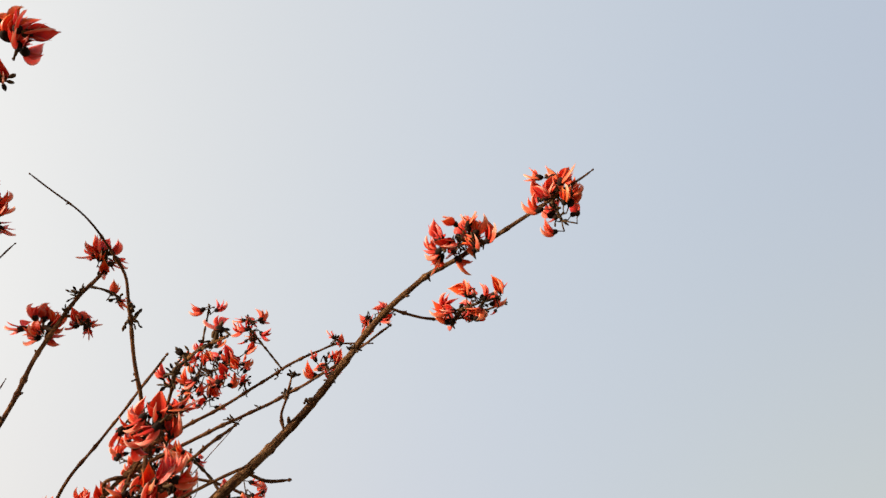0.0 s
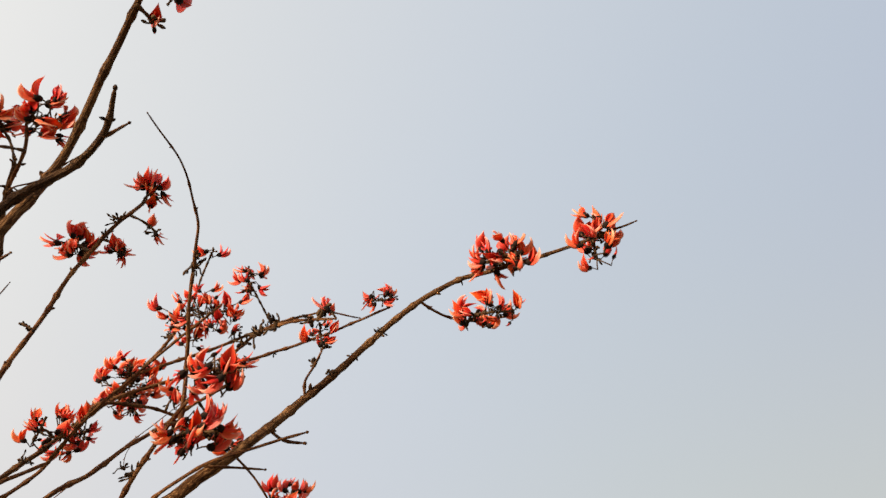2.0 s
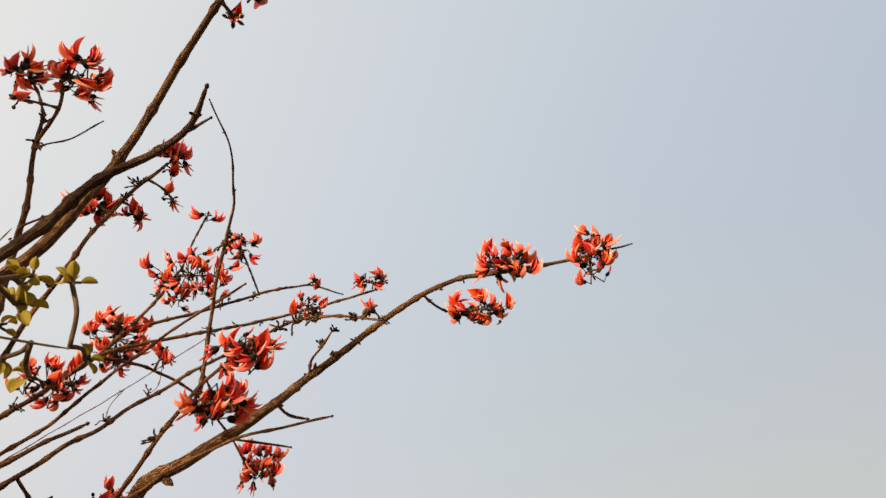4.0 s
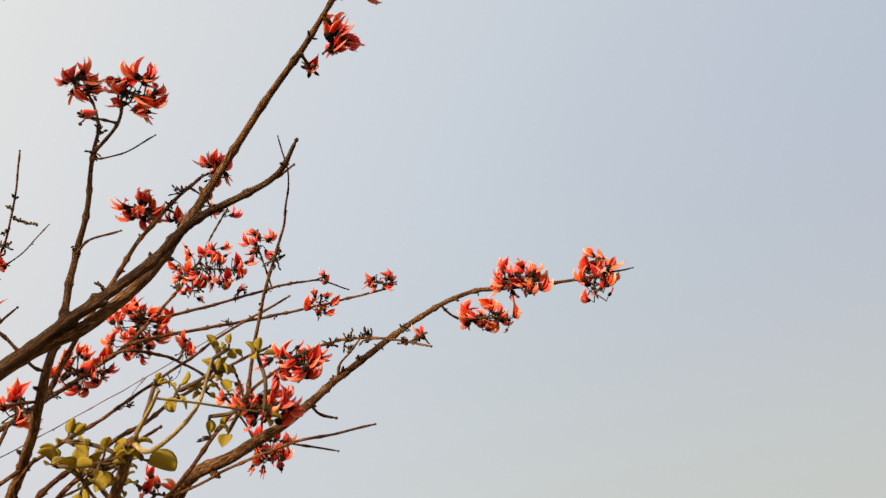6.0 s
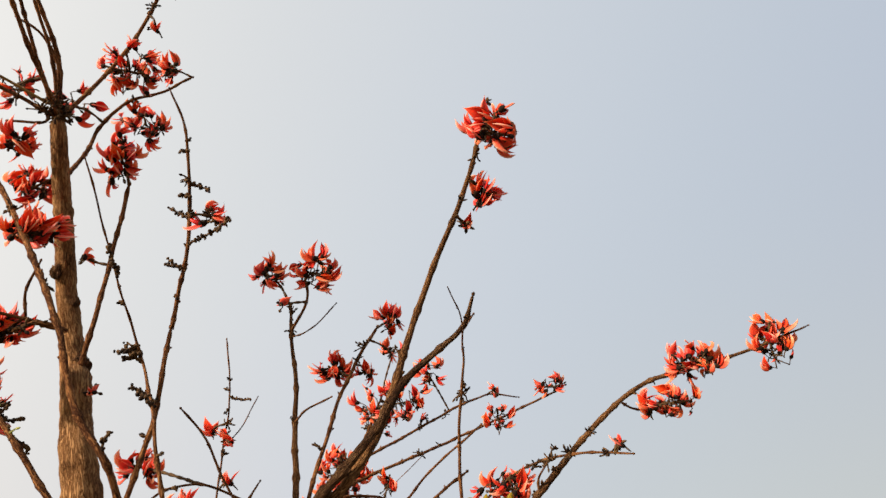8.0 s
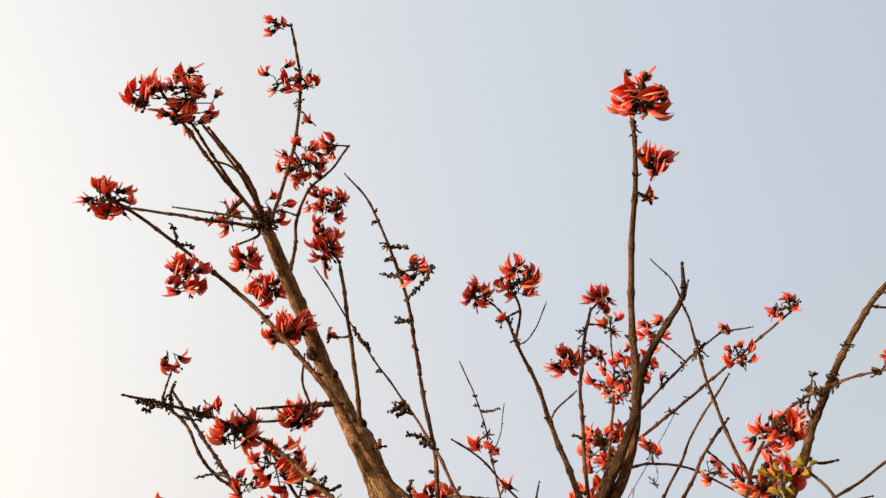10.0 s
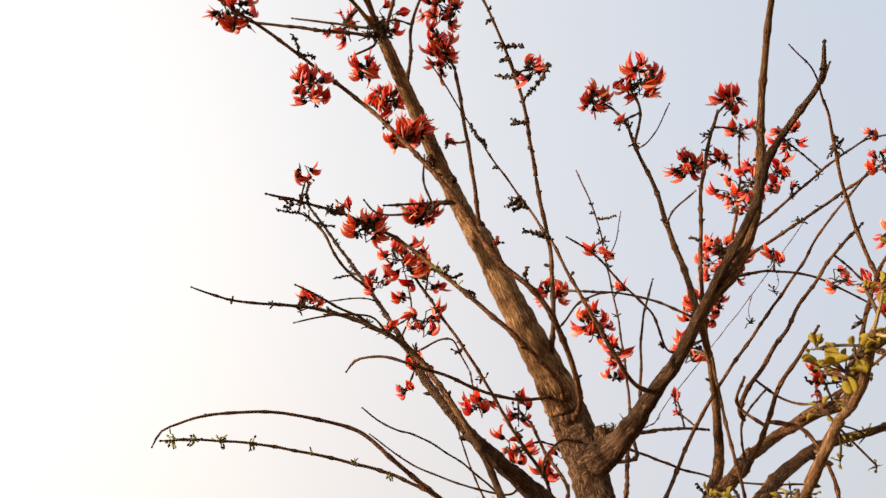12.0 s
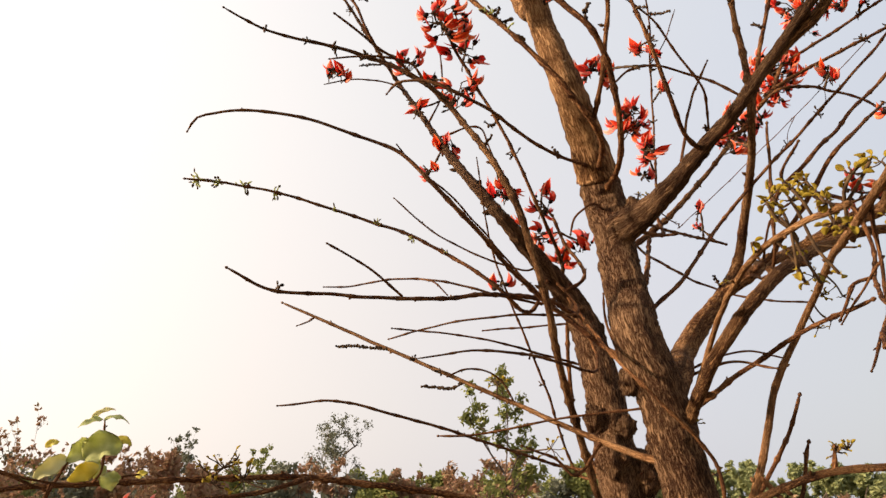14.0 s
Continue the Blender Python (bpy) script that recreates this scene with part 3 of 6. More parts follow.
limb("twig", [(-0.547, 1.471, 2.186), (-0.446, 1.044, 2.172), (-0.387, 0.977, 2.272), (-0.359, 0.948, 2.305), (-0.322, 0.91, 2.332), (-0.239, 0.739, 2.31), (-0.157, 0.637, 2.254)], 0.0050, 0.0021)
limb("twig", [(-0.719, 0.909, 2.737), (-0.685, 0.824, 2.78), (-0.692, 0.813, 2.807)], 0.0040, 0.0033)
limb("twig", [(-0.718, 0.912, 2.723), (-0.691, 0.875, 2.703), (-0.671, 0.885, 2.729), (-0.62, 0.873, 2.791)], 0.0020, 0.0017)
limb("twig", [(-0.705, 0.978, 2.544), (-0.675, 0.874, 2.511), (-0.635, 0.835, 2.509)], 0.0027, 0.0022)
limb("twig", [(-0.699, 1.060, 2.285), (-0.696, 1.072, 2.298), (-0.671, 1.056, 2.419), (-0.634, 1.046, 2.546), (-0.601, 1.024, 2.652), (-0.558, 1.008, 2.742), (-0.511, 1.006, 2.832)], 0.0058, 0.0044)
limb("twig", [(-0.812, 0.795, 2.098), (-0.835, 0.732, 2.098), (-0.854, 0.663, 2.145), (-0.87, 0.617, 2.203), (-0.894, 0.593, 2.298), (-0.93, 0.61, 2.411), (-0.945, 0.588, 2.448), (-0.961, 0.524, 2.478), (-0.989, 0.31, 2.541)], 0.0049, 0.0015)
limb("twig", [(-1.094, 0.797, 2.53), (-1.078, 0.754, 2.596), (-1.071, 0.723, 2.703), (-1.055, 0.639, 2.9)], 0.0059, 0.0047)
limb("twig", [(-1.191, 0.654, 2.930), (-1.186, 0.683, 3.060), (-1.175, 0.678, 3.185), (-1.125, 0.675, 3.297), (-1.076, 0.683, 3.348), (-1.011, 0.681, 3.438)], 0.0056, 0.0038)
limb("twig", [(-0.940, 0.960, 2.040), (-0.904, 1.029, 2.054), (-0.910, 1.170, 2.166), (-0.909, 1.293, 2.287), (-0.906, 1.375, 2.423), (-0.901, 1.406, 2.563), (-0.890, 1.335, 2.692), (-0.875, 1.214, 2.793), (-0.892, 1.146, 2.907)], 0.0048, 0.0023)
limb("twig", [(-0.89, 1.332, 2.696), (-0.85, 1.303, 2.73), (-0.809, 1.272, 2.814)], 0.0021, 0.0015)
limb("twig", [(-0.698, 1.016, 2.320), (-0.715, 0.979, 2.307), (-0.767, 0.964, 2.346), (-0.815, 0.955, 2.375), (-0.861, 0.919, 2.378), (-0.912, 0.867, 2.346), (-0.957, 0.817, 2.275)], 0.0032, 0.0025)
limb("twig", [(-0.699, 1.060, 2.285), (-0.769, 1.053, 2.268), (-0.790, 0.931, 2.321), (-0.825, 0.884, 2.369), (-0.858, 0.844, 2.424), (-0.907, 0.813, 2.473)], 0.0030, 0.0023)
limb("twig", [(-0.935, 0.926, 1.775), (-0.944, 0.931, 1.804), (-0.860, 1.060, 1.980), (-0.720, 1.203, 2.206), (-0.656, 1.193, 2.267), (-0.597, 1.173, 2.314), (-0.557, 1.114, 2.332), (-0.511, 1.049, 2.355), (-0.467, 1.015, 2.384), (-0.448, 1.008, 2.405), (-0.321, 0.906, 2.481)], 0.0052, 0.0026)
limb("twig", [(-0.670, 1.253, 2.156), (-0.671, 1.192, 2.165), (-0.641, 1.184, 2.204), (-0.603, 1.177, 2.236), (-0.568, 1.176, 2.274), (-0.529, 1.200, 2.314), (-0.488, 1.214, 2.367), (-0.433, 1.227, 2.420), (-0.368, 1.233, 2.485), (-0.281, 1.229, 2.549)], 0.0060, 0.0040)
limb("twig", [(-0.724, 1.338, 2.062), (-0.677, 0.965, 2.014), (-0.646, 0.908, 2.044), (-0.615, 0.869, 2.086), (-0.594, 0.859, 2.107), (-0.568, 0.862, 2.131), (-0.513, 0.906, 2.194)], 0.0054, 0.0031)
limb("branch", [(-0.898, 0.930, 1.650), (-0.862, 0.852, 1.712), (-0.822, 0.800, 1.768), (-0.753, 0.828, 1.858), (-0.694, 0.928, 1.928), (-0.637, 1.023, 1.986), (-0.562, 1.079, 2.031), (-0.484, 1.126, 2.050), (-0.412, 1.183, 2.071)], [0.0115, 0.0118, 0.0116, 0.0125, 0.0132, 0.0130, 0.0115, 0.0095, 0.0080])
limb("twig", [(-0.912, 0.913, 1.714), (-0.894, 0.938, 1.679), (-0.856, 0.907, 1.754), (-0.836, 0.86, 1.793), (-0.8, 0.687, 1.822), (-0.774, 0.577, 1.823), (-0.737, 0.477, 1.814), (-0.715, 0.386, 1.788)], 0.0064, 0.0040, TAN_WOOD)
limb("branch", [(-0.873, 1.045, 1.174), (-0.902, 1.022, 1.150), (-0.831, 1.093, 1.493), (-0.777, 1.108, 1.623), (-0.734, 1.108, 1.758), (-0.670, 1.050, 1.873), (-0.645, 0.878, 1.911), (-0.668, 0.642, 1.854), (-0.626, 0.357, 1.878)], 0.0100, 0.0056, TAN_WOOD)
limb("twig", [(-0.92, 0.936, 1.616), (-0.888, 1.111, 1.715), (-0.813, 1.128, 1.773), (-0.76, 1.111, 1.806), (-0.709, 1.069, 1.83), (-0.667, 1.022, 1.844), (-0.592, 0.923, 1.853)], 0.0068, 0.0042)
limb("twig", [(-0.566, 0.353, 1.955), (-0.554, 0.321, 1.937), (-0.528, 0.316, 1.969), (-0.522, 0.313, 2.010)], 0.0023, 0.0015, GREEN_WOOD)
limb("twig", [(-0.566, 0.353, 1.955), (-0.558, 0.290, 1.969)], 0.0022, 0.0016, GREEN_WOOD)
limb("twig", [(-0.559, 0.299, 1.967), (-0.473, 0.338, 1.984)], 0.0011, 0.0009, GREEN_WOOD)
limb("twig", [(-1.319, 0.544, 2.895), (-1.393, 0.413, 2.948), (-1.455, 0.303, 2.980)], 0.0050, 0.0042)
limb("twig", [(-1.661, 1.305, 2.826), (-1.62, 1.04, 2.786), (-1.658, 1.003, 2.882), (-1.686, 0.976, 2.92), (-1.712, 0.96, 2.939)], 0.0054, 0.0039)
limb("twig", [(-1.017, 0.916, 2.229), (-0.983, 0.847, 2.271), (-0.946, 0.789, 2.4), (-0.929, 0.711, 2.575)], 0.0064, 0.0048)
limb("twig", [(-0.928, 0.712, 2.575), (-0.906, 0.594, 2.700), (-0.909, 0.515, 2.779), (-0.920, 0.448, 2.846), (-0.947, 0.399, 2.889)], 0.0047, 0.0021)
limb("twig", [(-1.01, 0.957, 2.186), (-1.08, 0.74, 2.134), (-1.143, 0.609, 2.147), (-1.176, 0.572, 2.157), (-1.227, 0.549, 2.174), (-1.261, 0.54, 2.171), (-1.28, 0.544, 2.157)], 0.0039, 0.0021)
limb("twig", [(-0.873, 1.412, 2.216), (-0.979, 1.452, 2.228), (-0.886, 1.618, 2.182), (-0.815, 1.680, 2.155), (-0.778, 1.696, 2.141), (-0.685, 1.708, 2.112), (-0.555, 1.702, 2.087)], 0.0046, 0.0031)
limb("twig", [(-0.996, 0.993, 2.108), (-0.867, 1.426, 2.22), (-0.825, 1.523, 2.244), (-0.755, 1.616, 2.253)], 0.0043, 0.0046)
limb("twig", [(-1.146, 1.274, 2.038), (-1.047, 1.063, 1.81), (-1.11, 0.663, 1.743), (-1.145, 0.59, 1.731), (-1.192, 0.506, 1.704)], 0.0038, 0.0013)
limb("twig", [(-1.166, 1.236, 2.064), (-1.093, 1.126, 1.939), (-1.173, 1.003, 1.906), (-1.221, 0.959, 1.893), (-1.324, 0.917, 1.874), (-1.432, 0.902, 1.849)], 0.0036, 0.0020)
limb("twig", [(-0.932, 0.907, 1.698), (-1.109, 0.892, 1.679), (-1.252, 0.858, 1.652), (-1.297, 0.844, 1.651)], 0.0025, 0.0022)
limb("twig", [(-0.583, 1.466, 2.631), (-0.544, 1.504, 2.728), (-0.502, 1.525, 2.827), (-0.444, 1.521, 2.964)], 0.0057, 0.0046)
limb("twig", [(-0.582, 1.466, 2.632), (-0.512, 1.480, 2.675), (-0.392, 1.480, 2.724), (-0.183, 1.496, 2.819), (-0.090, 1.473, 2.849), (0.086, 1.373, 2.882)], 0.0060, 0.0039)
limb("twig", [(-0.545, 1.503, 2.729), (-0.368, 1.536, 2.842), (-0.170, 1.528, 2.948), (-0.125, 1.534, 2.970), (-0.079, 1.542, 2.991), (0.037, 1.563, 2.995)], 0.0054, 0.0029)
limb("twig", [(-0.905, 1.021, 2.110), (-0.870, 1.380, 2.230), (-0.830, 1.739, 2.409), (-0.653, 1.661, 2.524), (-0.482, 1.572, 2.640), (-0.312, 1.490, 2.765)], 0.0017, 0.0012)
limb("twig", [(-0.658, 0.536, 1.856), (-0.642, 0.616, 1.825), (-0.658, 0.566, 1.746), (-0.692, 0.482, 1.682), (-0.712, 0.449, 1.647)], 0.0032, 0.0014)
limb("twig", [(-0.638, 0.618, 1.817), (-0.672, 0.755, 1.775)], 0.0020, 0.0016)
limb("twig", [(-0.785, 1.107, 1.602), (-0.756, 1.63, 1.609), (-0.683, 1.577, 1.729), (-0.649, 1.544, 1.812)], 0.0073, 0.0048)
limb("twig", [(-0.946, 0.893, 1.777), (-0.888, 1.024, 1.769), (-0.804, 0.978, 1.78), (-0.742, 0.944, 1.758)], 0.0037, 0.0023)
limb("twig", [(-1.078, 1.296, 1.817), (-0.907, 1.485, 1.867), (-0.832, 1.487, 1.901), (-0.744, 1.49, 1.916), (-0.67, 1.501, 1.896)], 0.0037, 0.0027)
limb("twig", [(-1.114, 1.312, 1.97), (-1.361, 1.283, 1.963)], 0.0032, 0.0025)
limb("twig", [(-1.213, 1.029, 1.739), (-1.228, 1.000, 1.773), (-1.251, 0.972, 1.789), (-1.281, 0.945, 1.789), (-1.312, 0.921, 1.771)], 0.0024, 0.0019)
limb("twig", [(-1.132, 1.198, 2.015), (-1.101, 1.207, 2.033), (-1.150, 1.301, 2.189), (-1.177, 1.318, 2.269)], 0.0050, 0.0047)
limb("twig", [(-0.74, 1.299, 2.039), (-0.718, 0.876, 1.964), (-0.713, 0.826, 2.055), (-0.704, 0.819, 2.144)], 0.0035, 0.0028)
limb("twig", [(-0.850, 0.840, 2.080), (-0.838, 0.920, 2.180), (-0.804, 0.975, 2.338), (-0.768, 0.99, 2.419)], 0.0038, 0.0023)
limb("twig", [(-0.693, 1.4, 2.1), (-0.675, 1.254, 2.148), (-0.591, 1.382, 2.259)], 0.0033, 0.0028)
limb("twig", [(-0.650, 0.915, 2.039), (-0.682, 0.926, 2.084), (-0.665, 0.824, 2.102)], 0.0038, 0.0028)
limb("twig", [(-0.88, 1.034, 1.296), (-1.268, 0.987, 1.548), (-1.449, 0.86, 1.574), (-1.524, 0.79, 1.58), (-1.638, 0.68, 1.571), (-1.726, 0.567, 1.557), (-1.801, 0.442, 1.541), (-1.805, 0.4, 1.53)], 0.0074, 0.0040)
limb("twig", [(-1.511, 0.780, 1.578), (-1.538, 0.715, 1.555), (-1.599, 0.616, 1.535), (-1.628, 0.535, 1.522)], 0.0052, 0.0033)
limb("twig", [(-1.691, 0.498, 1.555), (-1.671, 0.489, 1.563), (-1.672, 0.478, 1.639)], 0.0023, 0.0017)
limb("twig", [(-1.705, 0.442, 1.549), (-1.712, 0.442, 1.525), (-1.696, 0.458, 1.587)], 0.0027, 0.0021)
limb("twig", [(-1.708, 0.446, 1.539), (-1.709, 0.361, 1.561), (-1.704, 0.451, 1.549), (-1.663, 0.569, 1.572)], 0.0019, 0.0017)
limb("twig", [(-0.897, 1.028, 1.179), (-0.874, 1.053, 1.165), (-0.816, 0.704, 1.544), (-0.729, 0.644, 1.575), (-0.686, 0.611, 1.577), (-0.666, 0.582, 1.576)], 0.0069, 0.0045, LIMB_BARK)
limb("twig", [(-0.730, 0.644, 1.574), (-0.726, 0.642, 1.600)], 0.0041, 0.0031)
limb("twig", [(-0.785, 1.107, 1.602), (-0.741, 1.05, 1.547), (-0.706, 1.039, 1.649)], 0.0051, 0.0035)
limb("twig", [(-1.236, 0.582, 3.089), (-1.269, 0.484, 3.151), (-1.308, 0.317, 3.248)], 0.0054, 0.0039)
limb("twig", [(-1.223, 0.567, 3.074), (-1.222, 0.494, 3.130), (-1.254, 0.443, 3.157), (-1.291, 0.420, 3.164)], 0.0047, 0.0025)
limb("twig", [(-1.222, 0.576, 3.083), (-1.226, 0.509, 3.143), (-1.272, 0.379, 3.233)], 0.0077, 0.0046)
limb("twig", [(-1.231, 0.558, 3.062), (-1.378, 0.435, 3.044)], 0.0041, 0.0025, GREEN_WOOD)
limb("twig", [(-1.229, 0.559, 3.032), (-1.237, 0.585, 3.041), (-1.284, 0.553, 2.983)], 0.0036, 0.0031)
limb("twig", [(-1.135, 0.627, 2.529), (-1.135, 0.597, 2.554), (-1.113, 0.557, 2.588)], 0.0028, 0.0024)
limb("twig", [(-1.123, 0.634, 2.526), (-1.215, 0.574, 2.512)], 0.0032, 0.0029)
limb("twig", [(-1.123, 0.634, 2.526), (-1.079, 0.654, 2.523), (-1.122, 0.629, 2.517), (-1.137, 0.623, 2.499)], 0.0055, 0.0044)
limb("twig", [(-1.189, 0.591, 2.516), (-1.151, 0.548, 2.448), (-1.210, 0.509, 2.457), (-1.216, 0.494, 2.470)], 0.0025, 0.0023)
limb("twig", [(-0.995, 0.993, 2.1), (-1.025, 0.884, 2.068), (-1.044, 0.879, 2.048), (-1.054, 0.881, 2.016)], 0.0027, 0.0024)
limb("twig", [(-0.653, 0.509, 1.859), (-0.571, 0.745, 1.978), (-0.568, 0.477, 1.947), (-0.566, 0.353, 1.955)], 0.0080, 0.0047, TAN_WOOD)
limb("branch", [(-0.912, 0.913, 1.714), (-0.895, 1.017, 1.779), (-0.896, 1.137, 1.825), (-0.855, 1.232, 1.913), (-0.794, 1.298, 2.005), (-0.751, 1.341, 2.089), (-0.724, 1.277, 2.182), (-0.704, 1.141, 2.248), (-0.698, 1.016, 2.320), (-0.699, 0.999, 2.439), (-0.705, 0.978, 2.544), (-0.705, 0.947, 2.616), (-0.715, 0.921, 2.688), (-0.724, 0.895, 2.800)], [0.025, 0.0245, 0.0235, 0.0218, 0.0160, 0.0131, 0.0111, 0.0097, 0.0085, 0.0074, 0.0066, 0.0057, 0.0049, 0.0038])
limb("twig", [(-0.620, 1.463, 2.590), (-0.580, 1.380, 2.570), (-0.512, 1.423, 2.593), (-0.446, 1.501, 2.617), (-0.358, 1.555, 2.601), (-0.294, 1.601, 2.562), (-0.237, 1.637, 2.513), (-0.190, 1.680, 2.462)], 0.0052, 0.0030)
burl((-0.941, 0.967, 2.079), 0.0240, 1.30)
burl((-1.019, 0.974, 2.122), 0.0140, 1.30)
burl((-0.967, 0.888, 1.74), 0.0220, 1.20)
burl((-0.898, 0.919, 1.673), 0.0180, 1.40)
burl((-0.949, 0.977, 1.633), 0.0150, 1.20)
burl((-0.919, 0.913, 1.722), 0.0160, 1.50)
burl((-0.99, 0.962, 2.031), 0.0160, 1.60)
burl((-1.094, 1.26, 1.734), 0.0220, 1.40)
burl((-1.06, 1.267, 1.65), 0.0360, 1.20)
burl((-1.004, 1.313, 1.621), 0.0450, 1.00)
burl((-1.089, 1.313, 1.935), 0.0260, 1.30)
burl((-1.026, 1.258, 1.714), 0.0200, 1.20)
burl((-1.126, 0.88, 2.619), 0.0220, 1.00)
burl((-1.194, 0.792, 2.795), 0.0140, 1.20)
burl((-1.157, 0.831, 2.745), 0.0100, 1.20)
burl((-1.012, 0.905, 2.23), 0.0240, 1.00)


# ---- flowers ----
def flower_mesh(seed, opened):
    """A claw-shaped flower: a dark cup on a bent stalk, a sickle keel, two narrow wings and a broad pointed standard. Grows along +x, curves up to +z."""
    rng = random.Random(seed)
    b = Build()
    k = rng.uniform(0.92, 1.08)
    cup = [(-0.002, 0.0018), (0.000, 0.0042), (0.004, 0.0061), (0.009, 0.0066), (0.012, 0.0060), (0.0135, 0.0050)]
    b.tube([Vector((x, 0, 0)) * k for x, _ in cup], lambda i: cup[i][1] * k, 9, 1, 0.12)
    drop = rng.uniform(0.004, 0.009)
    b.tube([Vector((-0.017, rng.uniform(-0.004, 0.004), -drop)), Vector((-0.008, 0, -drop * 0.35)), Vector((0.0, 0, 0))], lambda i: 0.0012 + 0.0002 * i, 5, 2)

    def arc(y0, spread, lift, bend, length, z0, hook=0.6):
        line, norm = [], []
        p, a = Vector((0.006, y0, z0)) * k, lift
        n = 10
        for i in range(n):
            line.append(p.copy())
            norm.append(Vector((-math.sin(a), 0, math.cos(a))))
            p = p + Vector((math.cos(a), spread * (1 - 0.8 * i / n), math.sin(a))).normalized() * (length * k / (n - 1))
            a += (bend * (0.6 + 0.9 * i / n) if i < n - 3 else hook) / (n - 1)
        return line, norm

    def blade(low, high):
        peak = low / (low + high)
        top = peak ** low * (1 - peak) ** high
        return lambda t: max(0.03, min(1.0, (t + 0.015) ** low * max(0.0, 1 - t) ** high / top))

    # keel: a folded sickle, deep in the plane of its curve, with a sharp beak
    shape = blade(0.5, 1.15)
    line, norm = arc(0, 0, rng.uniform(-0.45, 0.1), rng.uniform(2.1, 2.9), rng.uniform(0.043, 0.049), -0.001)
    b.petal(line, [Vector((0, 1, 0.12))] * 10, lambda t: 0.0076 * k * shape(t), 0.0034, rng.choice((-0.25, 0.25)), 0, 7)
    # wings, one on each side of the keel
    shape_w = blade(0.6, 1.4)
    for s in (1, -1):
        line, norm = arc(0.0036 * s, s * rng.uniform(0.15, 0.75) * opened, rng.uniform(-0.1, 0.6), rng.uniform(1.0, 2.0), rng.uniform(0.030, 0.037), 0.001)
        b.petal(line, [Vector((-0.2, s, rng.uniform(0.0, 0.7)))] * 10, lambda t: 0.0060 * k * shape_w(t), 0.0008, -0.45, 0, 7, 3)
    # standard: broad, pointed, bent away from the keel
    shape_s = blade(0.6, 1.5)
    line, norm = arc(0, rng.uniform(-0.15, 0.15), 0.75 + 0.75 * opened + rng.uniform(-0.15, 0.15), rng.uniform(-0.5, 1.3) * opened + 0.2, rng.uniform(0.037, 0.043), 0.003, rng.uniform(-3.5, 3.0))
    b.petal(line, [-q for q in norm], lambda t: 0.0126 * k * shape_s(t), 0.0008, rng.uniform(0.3, 0.75), 0, 9, 3)
    ob = b.object("flower", [PETAL, CALYX, STALK, PETAL_INSIDE])
    me = ob.data
    bpy.data.objects.remove(ob)
    return me


def bud_mesh(seed):
    """A young flower: a dark cup with a short folded salmon beak."""
    rng = random.Random(seed)
    b = Build()
    b.blob(Vector((-0.002, 0, 0)), Vector((1, 0, 0)), 0.014, 0.0050, 1, 8, 6)
    b.tube([Vector((-0.014, 0, -0.004)), Vector((-0.006, 0, -0.001)), Vector((0, 0, 0))], lambda i: 0.0012, 5, 2)
    line = []
    p, a = Vector((0.007, 0, 0)), rng.uniform(-0.1, 0.3)
    for i in range(8):
        line.append(p.copy())
        p = p + Vector((math.cos(a), 0, math.sin(a))) * 0.0036
        a += rng.uniform(0.05, 0.16)
    b.petal(line, [Vector((0, 1, 0.1))] * 8, lambda t: 0.0040 * (0.85 + 0.3 * t) * max(0.04, 1 - t) ** 0.8, 0.0036, 0.0, 0, 7)
    ob = b.object("flower_bud", [PETAL, CALYX, STALK])
    me = ob.data
    bpy.data.objects.remove(ob)
    return me


FLOWERS = [flower_mesh(i + 1, 0.35 + 0.65 * ((i * 5) % 12) / 11) for i in range(12)]
BUDS = [bud_mesh(i + 40) for i in range(3)]
bloom_rng = random.Random(5)


